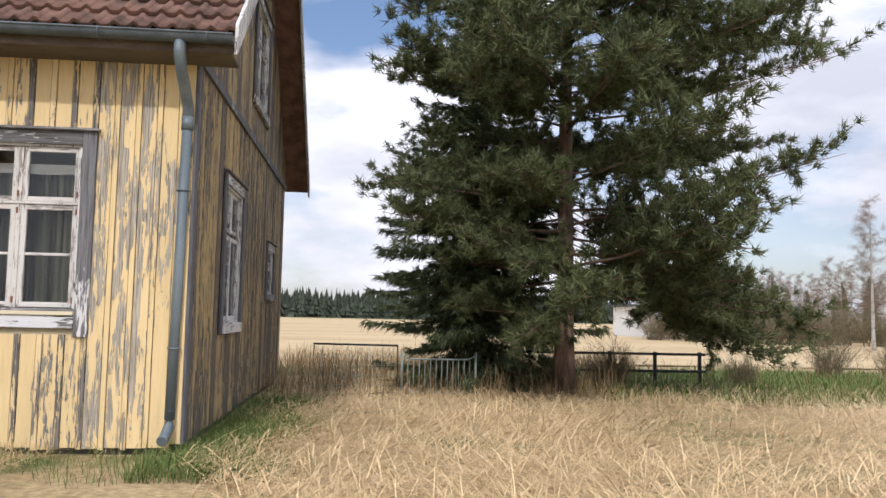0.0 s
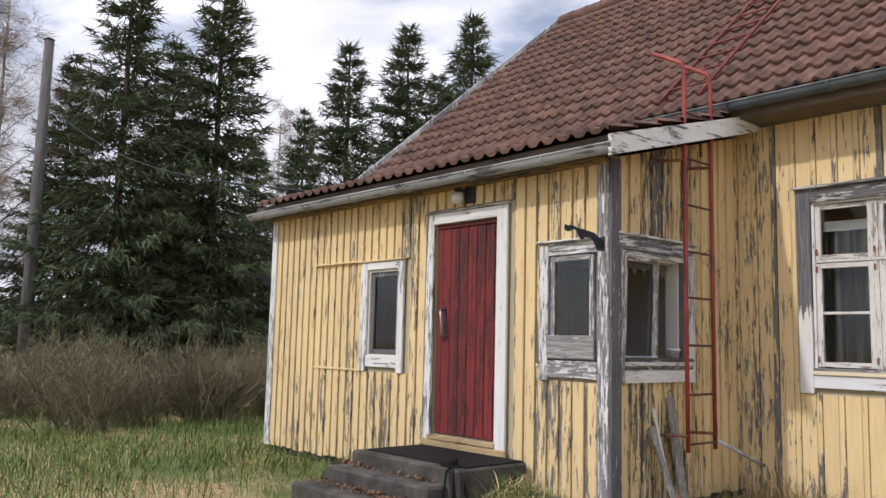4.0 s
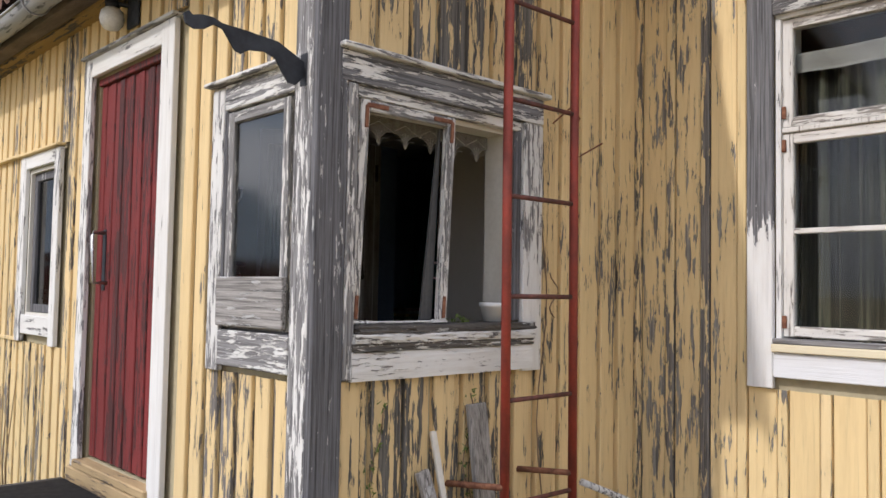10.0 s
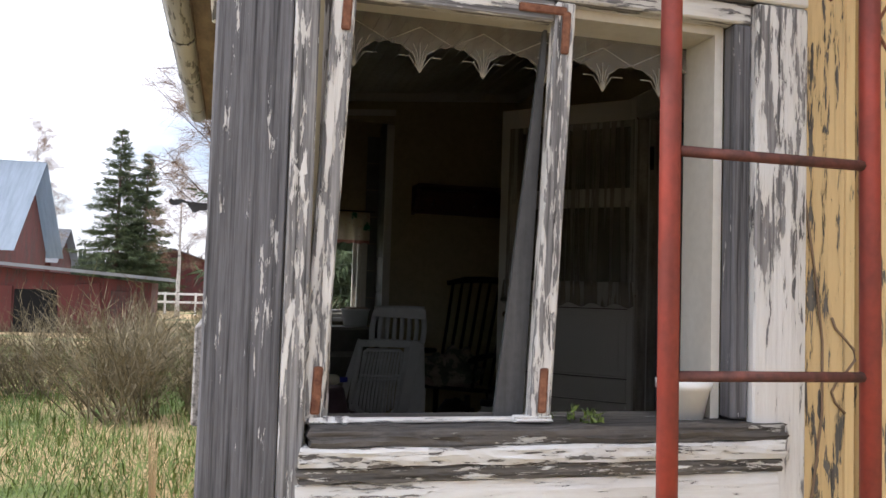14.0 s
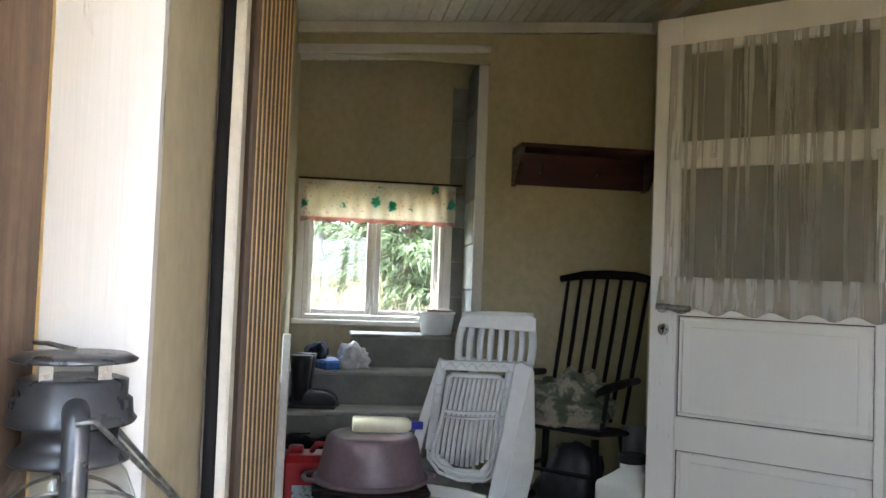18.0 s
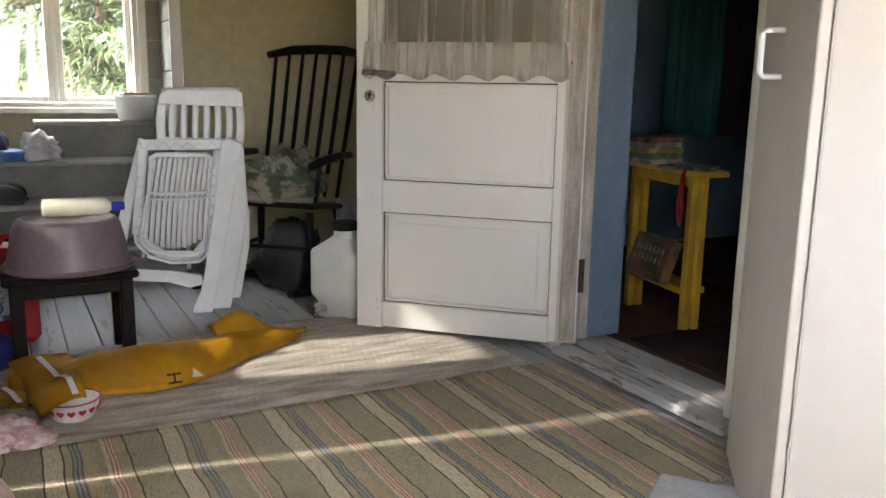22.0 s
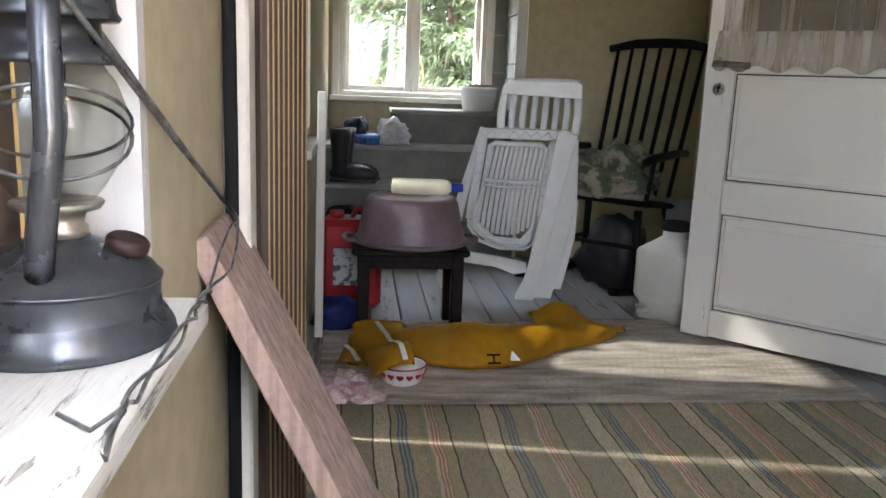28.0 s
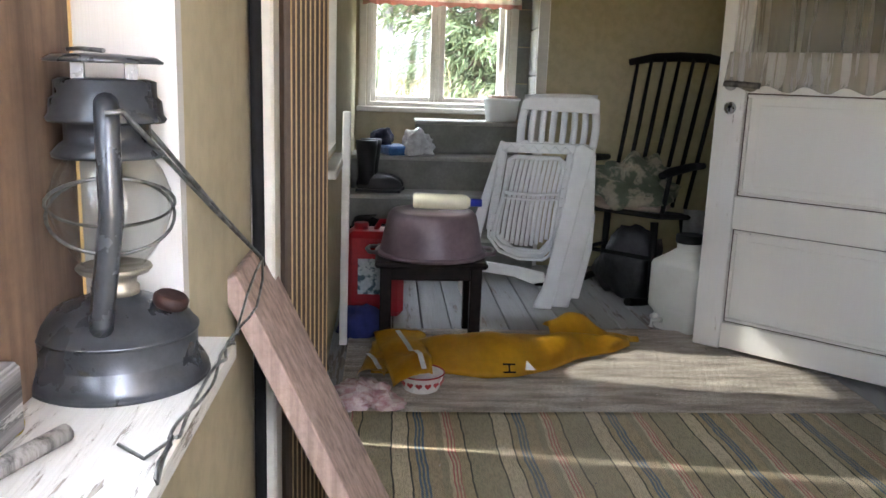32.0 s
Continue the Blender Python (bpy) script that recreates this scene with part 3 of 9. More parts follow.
ceiling = structure("ceiling_porch", bm, ceil_mat, "white tongue-and-groove ceiling, stained along one edge", "ceiling")

# main roof: sheathing, then tiles
def slab(name, x0, x1, y0, y1, zf, th, material, label):
    bm = bmesh.new()
    for v in bx(bm, x0, x1, y0, y1, 0, th):
        v.co.z += zf(v.co.y) - th
    return structure(name, bm, material, label, "roof")


roof_wood = surface("old_roof_boards", (0.17, 0.13, 0.10), (0.09, 0.07, 0.055), (3, 12, 12), 0.9)
roof_front = slab("roof_front", RAKE_W, RAKE_E, EAVE_Y, RIDGE_Y, lambda y: roof_z(y) - 0.045, 0.09, roof_wood, "red-brown tiled roof slope, patched and weathered")
roof_back = slab("roof_back", RAKE_W, RAKE_E, RIDGE_Y, 2 * RIDGE_Y - EAVE_Y, lambda y: roof_z(y) - 0.0, 0.12, tile_mat, "back slope of the tiled roof")
porch_roof_z = lambda y: 2.965 + (y - 5.19) * 0.27
porch_roof = slab("roof_porch", -9.62, -4.10, 5.29, 7.50, porch_roof_z, 0.10, roof_wood, "low lean-to roof of the porch with a tiled edge")


def tile_mesh(w=0.165, ln=0.40, th=0.036):
    """A clay pantile: a shallow trough and a roll, thick lower edge."""
    bm = bmesh.new()
    prof = [(0.0, 0.012), (0.12, 0.0), (0.45, 0.0), (0.58, 0.014), (0.72, 0.036), (0.86, 0.036), (1.0, 0.010)]
    rows = []
    for yy, lift in ((0.0, 0.050), (ln, 0.004)):
        rows.append([bm.verts.new((u * w, yy, h + lift)) for u, h in prof])
    under = [bm.verts.new((u * w, 0.002, h + 0.050 - th)) for u, h in prof]
    for k in range(len(prof) - 1):
        f = bm.faces.new((rows[0][k], rows[0][k + 1], rows[1][k + 1], rows[1][k]))
        f.smooth = True
        bm.faces.new((under[k], under[k + 1], rows[0][k + 1], rows[0][k]))
    return mesh_of(bm, "roof_tile")


def tile_field(parent, x0, x1, y0, y1, zf, angle, singles, mesh, per=0.162, run=0.34):
    """Rows of tiles up a slope; the nearest ones are objects of their own, the rest one joined part."""
    rnd = random.Random(3)
    slope_len = (y1 - y0) / math.cos(angle)
    nrow, ncol = int(slope_len / run), int((x1 - x0) / per)
    rest_v, rest_f = [], []
    x0 = x1 - ncol * per
    base_v = np.array([v.co[:] for v in mesh.vertices])
    base_f = [tuple(p.vertices) for p in mesh.polygons]
    base_s = [p.use_smooth for p in mesh.polygons]
    for r in range(nrow):
        for c in range(ncol):
            yy = y0 + r * run * math.cos(angle) - 0.02
            m = pose(x0 + c * per, yy, zf(yy), math.degrees(angle) + rnd.uniform(-0.8, 0.8), rnd.uniform(-1, 1), rnd.uniform(-0.7, 0.7))
            if singles(r, c, nrow, ncol):
                part("roof_tile", mesh, tile_mat, parent, m=m)
            else:
                q = base_v @ np.array(m.to_3x3()).T + np.array(m.translation)
                k = len(rest_v) * len(base_v)
                rest_v.append(q)
                rest_f += [tuple(i + k for i in f) for f in base_f]
    me = bpy.data.meshes.new("roof_tiles")
    me.from_pydata(np.concatenate(rest_v).tolist(), [], rest_f)
    for i, p in enumerate(me.polygons):
        p.use_smooth = base_s[i % len(base_s)]
    tagged(part("roof_tiles", me, tile_mat, parent), kind="stuff")


# gutters, fascia, bargeboards
def gutter(name, x0, x1, y, z, r, label, metal=None):
    metal = metal or gutter_mat
    bm = bmesh.new()
    rows = []
    for rr in (r, r - 0.006):
        for x in (x0, x1):
            rows.append([bm.verts.new((x, y + rr * math.cos(a), z + rr * math.sin(a))) for a in [math.pi + math.pi * k / 10 for k in range(11)]])
    for i in range(10):
        bm.faces.new((rows[0][i], rows[1][i], rows[1][i + 1], rows[0][i + 1])).smooth = True
        bm.faces.new((rows[2][i + 1], rows[3][i + 1], rows[3][i], rows[2][i])).smooth = True
        for a, b in ((0, 2), (1, 3)):
            bm.faces.new((rows[a][i], rows[a][i + 1], rows[b][i + 1], rows[b][i]))
    for j in (0, 10):
        bm.faces.new((rows[0][j], rows[1][j], rows[3][j], rows[2][j]))
    tube([(x0, y - r, z), (x1, y - r, z)], 0.009, 6, bm)
    g = thing(name, label, "gutter")
    part("trough", bm, metal, g)
    x = x0 + 0.4
    while x < x1:
        part("bracket", tube([(x, y + r + 0.05, z + 0.03)] + [(x, y + (r + 0.006) * math.cos(a), z + (r + 0.006) * math.sin(a)) for a in [2 * math.pi - math.pi * k / 8 for k in range(9)]], 0.006, 5), metal, g)
        x += 0.9
    return g


gutter("gutter", RAKE_W, RAKE_E, EAVE_Y - 0.05, EAVE_Z - 0.07, 0.07, "long dark grey-green metal gutter along the eave")
structure("trim_fascia", box(RAKE_W, RAKE_E, EAVE_Y + 0.03, EAVE_Y + 0.055, EAVE_Z - 0.20, EAVE_Z - 0.06), roof_wood, "dark fascia board under the eave", "fascia")
# soffit yellow is taken down to brown: the eave's shade is in the colour
structure("trim_soffit", box(RAKE_W, RAKE_E - 0.03, EAVE_Y + 0.055, MAIN, EAVE_Z - 0.20, EAVE_Z - 0.17, 0), peeling("shade_dark_soffit", (0.13, 0.105, 0.07), (0.09, 0.075, 0.06), 0.45, "x"), "yellow soffit boards under the eave, darkened for its shade", "soffit")


def bargeboard(name, x, sgn, th=0.03):
    ends = ((EAVE_Y - 0.02, RIDGE_Y), (2 * RIDGE_Y - EAVE_Y + 0.02, RIDGE_Y))
    bm = bmesh.new()
    for a, b in ends:
        for v in bx(bm, x, x + sgn * th, a, b, -0.20, 0.06) if a < b else bx(bm, x, x + sgn * th, b, a, -0.20, 0.06):
            v.co.z += roof_z(v.co.y)
    bmesh.ops.recalc_face_normals(bm, faces=list(bm.faces))
    return structure(name, bm, white_v, "white bargeboard along the roof edge, paint worn", "bargeboard")


bargeboard("trim_bargeboard_east", RAKE_E, 1)
bargeboard("trim_bargeboard_west", RAKE_W, -1)
# porch fascia: a white board with a tin edge, and the sloping side board
gutter("porch_gutter", -9.66, -4.075, 5.235, 2.895, 0.066, "weathered pale grey gutter along the porch eave", peeling("pale_gutter_paint", (0.40, 0.41, 0.42), (0.16, 0.165, 0.17), 0.34, "x", size=1.6, worn=0.6))
structure("trim_porch_fascia", box(-9.63, -4.10, 5.304, 5.308, 2.83, 2.945, 0), roof_wood, "dark bare fascia board of the porch roof", "fascia")
bm = bmesh.new()
for v in bx(bm, -4.10, -4.07, 5.18, 7.46, -0.165, 0.0):
    v.co.z += porch_roof_z(v.co.y)
structure("trim_porch_rake", bm, peeling("white_rake_board", (0.80, 0.80, 0.78), GREY_WOOD, 0.06, "y", size=1.5), "white board along the porch roof edge", "fascia")
bm = bmesh.new()
for v in bx(bm, -4.33, -4.10, 5.31, 7.5, -0.02, 0.0):
    v.co.z += porch_roof_z(v.co.y) - 0.101
yellow_eave = peeling("dark_yellow_soffit", (0.34, 0.22, 0.07), (0.10, 0.085, 0.07), 0.40, "x")
structure("trim_porch_soffit", bm, roof_wood, "dark bare boards under the porch roof edge", "soffit")
structure("trim_porch_soffit_front", box(-9.6, -4.33, 5.42, 5.522, 2.835, 2.86, 0), yellow_eave, "yellow board under the porch eave", "soffit")
structure("trim_porch_eave_boards", box(-9.6, -4.33, 5.31, 5.418, 2.852, 2.866, 0), roof_wood, "dark bare boards under the porch eave", "soffit")


# ---- windows and doors ----
def sash(parent, u0, u1, z0, z1, d, bar, material, muntins=(), pane=None, thick=0.035, name="sash"):
    """A window sash: a frame of four bars with its panes as parts of their own."""
    bm = bmesh.new()
    bx(bm, u0, u0 + bar, d, d + thick, z0, z1, 0.004)
    bx(bm, u1 - bar, u1, d, d + thick, z0, z1, 0.004)
    edges = [z0 + bar, *muntins, z1 - bar]
    s = part(name, bm, material, parent)
    for lo, hi in ((z0, z0 + bar), (z1 - bar, z1)):
        part("rail", box(u0 + bar, u1 - bar, d + 0.001, d + thick, lo, hi, 0.004), LEVEL.get(material.name, material), s)
    for z in muntins:
        part("muntin", box(u0 + bar, u1 - bar, d + 0.004, d + thick - 0.004, z - 0.012, z + 0.012, 0.003), LEVEL.get(material.name, material), s)
    if pane is not None:
        for lo, hi in zip(edges, edges[1:]):
            part("pane", box(u0 + bar - 0.003, u1 - bar + 0.003, d + thick * 0.5, d + thick * 0.5 + 0.003, lo, hi, 0), pane, s).visible_shadow = pane in (glass_dimming, glass_dusty)
    return s


def lining(parent, op, d0, d1, material, t=0.022):
    """Boards that line an opening from face to face."""
    a, b, lo, hi = op
    bm = bmesh.new()
    bx(bm, a, a + t, d0, d1, lo, hi, 0)
    bx(bm, b - t, b, d0, d1, lo, hi, 0)
    bx(bm, a + t, b - t, d0, d1, hi - t, hi, 0)
    bx(bm, a + t, b - t, d0, d1, lo, lo + t, 0)
    return part("lining", bm, material, parent)


def window_thing(name, label, m):
    return thing(name, label, "window", m, kind="structure")


# the large window of the house front
w = window_thing("window_1", "white six-pane window in grey weathered casing, curtains behind", M_MAIN)
a, b, lo, hi = OP_M
lining(w, OP_M, 0.0, 0.22, white_sound)
part("casing", box(a - 0.125, a - 0.005, -0.03, 0.0, 1.005, 2.81), peeling("casing_grey_white", (0.78, 0.78, 0.77), (0.17, 0.17, 0.18), 0.16, above=(1.72, 0.42)), w)
part("casing", box(b + 0.005, b + 0.125, -0.03, 0.0, 0.98, 2.81), peeling("casing_half_white", (0.78, 0.78, 0.77), (0.19, 0.19, 0.20), 0.26, above=(1.55, 0.30)), w)
part("head_board", box(a - 0.004, b + 0.004, -0.028, 0.0, 2.685, 2.81), peeling("dark_head_board", (0.6, 0.6, 0.58), (0.15, 0.145, 0.145), 0.80, "x"), w)
part("drip_cap", box(a - 0.15, b + 0.15, -0.07, 0.0, 2.813, 2.835), grey_x, w)
part("window_sill", box(a - 0.004, b + 0.004, -0.035, 0.02, 1.204, 1.228), grey_x, w)
part("sill_board", box(a - 0.004, b + 0.004, -0.05, 0.0, 1.168, 1.203), peeling("cream_sill_board", (0.80, 0.72, 0.52), (0.34, 0.31, 0.27), 0.10, "x"), w, "cream painted sill board")
part("apron_board", box(a - 0.003, b + 0.003, -0.03, -0.002, 1.055, 1.166), peeling("apron_pale", (0.78, 0.80, 0.83), (0.20, 0.20, 0.20), 0.06, "x", size=1.3), w)
mid = (a + b) / 2
for u0, u1 in ((a + 0.022, mid - 0.022), (mid + 0.022, b - 0.022)):
    sash(w, u0, u1, 1.235, 2.145, 0.02, 0.047, white_sash, (1.705,), glass)
    sash(w, u0, u1, 2.172, 2.665, 0.02, 0.045, white_sash, (), glass)
part("mullion", box(mid - 0.021, mid + 0.021, 0.012, 0.07, 1.229, 2.668), white_sash, w)
part("transom", box(a + 0.022, b - 0.022, 0.008, 0.07, 2.147, 2.170), white_sash, w)
for u in (a + 0.03, b - 0.03, mid - 0.01):
    for z in (1.30, 2.09, 2.24):
        part("hinge", box(u - 0.010, u + 0.010, 0.008, 0.019, z - 0.028, z + 0.028, 0.003), rust, w, "rusty iron hinge")

# dark upright bands in the cloth colour paint the shade between folds
curtain_olive = surface("olive_fold_shade_cloth", (0.20, 0.195, 0.13), (0.030, 0.030, 0.022), (17, 17, 0.3), 0.95, lo=0.46, hi=0.62)
curtain_white = surface("pale_blind_cloth", (0.55, 0.53, 0.48), (0.42, 0.40, 0.36), (3, 3, 9), 0.95)


def cloth(u0, u1, z0, z1, amp, waves, m_rows=6, seed=1, flare=0.0, hem=0.0):
    """A hanging cloth with soft folds, in the wall's own coordinates."""
    rnd = random.Random(seed)
    ph = [rnd.uniform(0, 6.28) for _ in range(5)]
    n = max(24, int(waves * 10))
    bm = bmesh.new()
    rows = []
    for j in range(m_rows + 1):
        f = j / m_rows
        row = []
        for i in range(n + 1):
            s = i / n
            d = amp * (0.4 + 0.6 * f) * (math.sin(2 * math.pi * waves * s + ph[0] + 0.5 * math.sin(7 * s + ph[1])) + 0.4 * math.sin(4.3 * math.pi * waves * s * 0.5 + ph[2] + f))
            z = z1 + (z0 - z1) * f + (hem * math.sin(2 * math.pi * waves * s + ph[3]) if j == m_rows else 0)
            row.append(bm.verts.new((u0 + (u1 - u0) * s + flare * f * (s - 0.5), d, z)))
        rows.append(row)
    for a, b in zip(rows, rows[1:]):
        for i in range(n):
            bm.faces.new((a[i], a[i + 1], b[i + 1], b[i])).smooth = True
    bmesh.ops.solidify(bm, geom=list(bm.faces), thickness=0.002)
    return bm


cur = thing("curtain", "olive curtain hanging in dusty folds, fold shade painted as stripes", "curtain", M_MAIN @ pose(0, 0.16, 0))
part("panel", cloth(a, mid - 0.01, 1.21, 2.48, 0.045, 6, seed=2), curtain_olive, cur)
part("panel", cloth(mid + 0.01, b, 1.21, 2.48, 0.045, 6, seed=3), curtain_olive, cur)
bl = thing("blind", "crumpled pale blind rolled up in the window top", "blind", M_MAIN @ pose(0, 0.10, 0))
part("panel", cloth(a + 0.05, mid - 0.03, 2.43, 2.52, 0.012, 1.2, seed=5), curtain_white, bl)
part("panel", cloth(mid + 0.03, b - 0.05, 2.43, 2.52, 0.012, 1.2, seed=6), curtain_white, bl)

# gable windows
for nm, op, lab in (("window_2", OP_G, "grey weathered gable window with bare casing"), ("window_3", OP_UP, "attic window in the bare gable"), ("window_4", OP_G2, "small weathered window in the gable")):
    w = window_thing(nm, lab, M_GABLE)
    a, b, lo, hi = op
    lining(w, op, 0.0, 0.22, white_v)
    for u0, u1 in ((a - 0.11, a - 0.004), (b + 0.004, b + 0.11)):
        part("casing", box(u0, u1, -0.03, 0.0, lo - 0.12, hi + 0.12), grey_v, w)
    part("head_board", box(a - 0.003, b + 0.003, -0.028, 0.0, hi + 0.003, hi + 0.12), white_y, w)
    part("window_sill", box(a - 0.003, b + 0.003, -0.05, 0.0, lo - 0.12, lo - 0.003), white_y, w)
    part("drip_cap", box(a - 0.14, b + 0.14, -0.06, 0.0, hi + 0.123, hi + 0.14), grey_v, w)
    mid = (a + b) / 2
    tz = lo + (hi - lo) * 0.66
    for u0, u1 in ((a + 0.022, mid - 0.015), (mid + 0.015, b - 0.022)):
        sash(w, u0, u1, lo + 0.024, tz - 0.02, 0.03, 0.05, white_v, (), glass_dusty)
        sash(w, u0, u1, tz + 0.02, hi - 0.024, 0.03, 0.05, white_v, (), glass_dusty)

# porch windows either side of the red door
w = window_thing("window_5", "small white-cased porch window, glass tinted to dim the sun", M_FRONT)
a, b, lo, hi = OP_A
lining(w, OP_A, 0.0, 0.113, white_in)
part("casing", box(a - 0.115, a - 0.004, -0.028, 0.0, 1.05, 2.205), white_sound, w)
part("casing", box(b + 0.004, b + 0.095, -0.028, 0.0, 1.05, 2.205), white_sound, w)
part("head_board", box(a - 0.003, b + 0.003, -0.026, 0.0, 2.123, 2.205), white_sound_x, w)
part("drip_cap", box(a - 0.15, b + 0.11, -0.05, 0.0, 2.208, 2.225), yellow, w)
part("apron_board", box(a - 0.003, b + 0.003, -0.026, 0.0, 1.10, 1.217), white_sound_x, w)
# this pane's dark tint holds back sunlight from the floor
sash(w, a + 0.024, b - 0.024, lo + 0.024, hi - 0.024, 0.02, 0.05, grey_v, (), glass_dimming)

w = window_thing("window_6", "porch window with flaking white casing and a grey board patched below", M_FRONT)
a, b, lo, hi = -4.941, -4.48, 1.25, 2.11
lining(w, OP_B, 0.0205, 0.113, peeling("flaking_jamb", (0.62, 0.61, 0.59), (0.40, 0.36, 0.31), 0.02, worn=0.3))
part("casing", box(a - 0.115, a - 0.020, -0.028, 0.0, 1.08, 2.21), white_v, w)
part("casing", box(a - 0.018, a + 0.002, -0.024, 0.0, 1.25, 2.115), grey_v, w)
part("head_board", box(a - 0.017, b + 0.032, -0.026, 0.0, 2.117, 2.22), white_x, w)
part("drip_cap", box(a - 0.14, b + 0.05, -0.06, 0.0, 2.223, 2.24), white_x, w)
part("apron_board", box(a - 0.017, b + 0.032, -0.03, -0.002, 1.105, 1.245), white_x, w)
part("patch_board", box(a - 0.012, b + 0.012, -0.045, -0.022, 1.262, 1.452), bare_wood_x, w, "bare grey patch board")
sash(w, a + 0.004, b - 0.004, lo + 0.004, hi - 0.004, -0.020, 0.045, sash_bare, (), glass_dusty, 0.03)
part("frame_post", box(-5.125, a + 0.012, 0.0125, 0.020, 1.215, 2.115, 0.004), surface("raw_pine_post", (0.20, 0.13, 0.085), (0.10, 0.07, 0.05), (30, 30, 2), 0.8), w, "raw brown timber of the frame")
part("head_timber", box(a + 0.003, b, 0.001, 0.040, hi - 0.022, 2.115, 0.004), grey_x, w)
part("foot_timber", box(a + 0.003, b, 0.001, 0.040, 1.215, lo + 0.022, 0.004), grey_x, w)

# corner boards of the porch
cb = thing("trim_porch_corner", "tall grey and white flaking corner boards of the porch", "corner board", kind="structure")
part("corner_board", box(SIDE - 0.115, SIDE - 0.004, FRONT - 0.028, FRONT - 0.001, 0.05, 2.87), white_v, cb)
part("corner_board", box(SIDE - 0.003, SIDE + 0.028, FRONT - 0.028, 5.627, 0.04, 2.87), grey_v, cb)
part("corner_board", box(WEST + 0.05, WEST + 0.16, FRONT - 0.028, FRONT - 0.001, 0.08, 2.85), white_v, cb)
cb = thing("trim_house_corner", "weathered corner boards of the house", "corner board", kind="structure")
part("corner_board", box(GABLE - 0.10, GABLE - 0.003, MAIN - 0.026, MAIN - 0.001, 0.06, 3.50), yellow_main, cb)
part("corner_board", box(GABLE - 0.002, GABLE + 0.026, MAIN - 0.026, MAIN + 0.11, 0.06, 3.50), grey_v, cb)
structure("trim_gable_band", box(GABLE - 0.002, GABLE + 0.035, MAIN + 0.115, BACK, 3.50, 3.60), grey_v, "bare board band across the gable", "trim")

# the open porch window: a sash without glass, and an inner sash that hangs loose
w = window_thing("window_7", "open porch window in flaking white casing, its sash without glass", M_SIDE)
a, b, lo, hi = OP_C
part("casing", box(a - 0.056, a - 0.012, -0.03, 0.0, 1.09, 2.148), sash_bare, w)
part("casing", box(b + 0.006, b + 0.130, -0.028, 0.0, 1.075, 2.148), peeling("casing_flaked", (0.76, 0.76, 0.74), (0.27, 0.265, 0.27), 0.34, size=0.7, above=(1.55, 0.11)), w)
part("casing", box(b - 0.035, b + 0.004, -0.012, 0.03, 1.290, 2.105), grey_v, w)
part("head_board", box(a - 0.090, b + 0.130, -0.03, 0.0, 2.151, 2.262), peeling("head_board_bare", (0.74, 0.74, 0.72), (0.20, 0.20, 0.21), 0.60, "y", size=0.8), w)
part("drip_cap", box(a - 0.10, b + 0.15, -0.060, 0.0, 2.265, 2.285), white_y, w)
part("head_bar", box(a - 0.01, b + 0.004, -0.012, 0.03, 2.107, 2.149), white_y, w)
part("window_sill", splintered(a - 0.005, b + 0.068, -0.050, 0.13, 1.253, 1.286, 2.0, 0.007), peeling("rotten_sill", (0.45, 0.45, 0.43), (0.10, 0.092, 0.085), 0.85, "y"), w, "rotten dark sill")
for z0, z1 in ((1.190, 1.218), (1.219, 1.252)):
    part("sill_step", splintered(a - 0.02, b + 0.062, -0.045 - (z1 - 1.218) * 0.3, -0.001, z0, z1, z0 * 40, 0.006), peeling("sill_step_worn", (0.72, 0.72, 0.70), (0.15, 0.14, 0.13), 0.58, "y", size=0.4), w)
part("apron_board", splintered(a - 0.022, b + 0.062, -0.038, -0.001, 1.085, 1.187, 7.0, 0.0025), peeling("apron_white", (0.78, 0.78, 0.76), (0.24, 0.235, 0.23), 0.40, "y", size=0.35), w)
bm = bmesh.new()
bx(bm, b - 0.055, b - 0.035, 0.031, 0.15, lo + 0.035, hi, 0)
bx(bm, a, b - 0.055, 0.031, 0.15, hi - 0.02, hi, 0)
part("lining", bm, white_in, w)
part("frame_post", box(a - 0.012, a + 0.036, 0.026, 0.058, 1.288, 2.10, 0.005), peeling("frame_post_flaked", (0.50, 0.48, 0.45), (0.20, 0.175, 0.155), 0.52, size=0.7), w, "flaking inner frame post")
LEAN_SASH = Matrix(((1, 0, 0.042, -0.042 * 1.70), (0, 1, 0, 0), (0, 0, 1, 0), (0, 0, 0, 1)))


def leaning(bm):
    bm.transform(LEAN_SASH)
    return bm


bm = bmesh.new()
bx(bm, a - 0.002, a + 0.040, -0.01, 0.022, 1.288, 2.105, 0.004)
bx(bm, 6.116, 6.158, -0.01, 0.022, 1.288, 2.105, 0.004)
s = part("sash", leaning(bm), sash_bare, w)
part("rail", leaning(box(a + 0.041, 6.115, -0.009, 0.022, 2.064, 2.105, 0.004)), sash_bare_y, s)
part("rail", leaning(box(a + 0.041, 6.115, -0.004, 0.016, 1.287, 1.296, 0.003)), sash_bare_y, s)
for u0, u1 in ((a + 0.01, a + 0.085), (6.085, 6.158)):
    part("paint_flake", leaning(splintered(u0, u1, -0.012, 0.004, 1.287, 1.300, u0, 0.003)), white_sound, s, "thick flake of white paint")
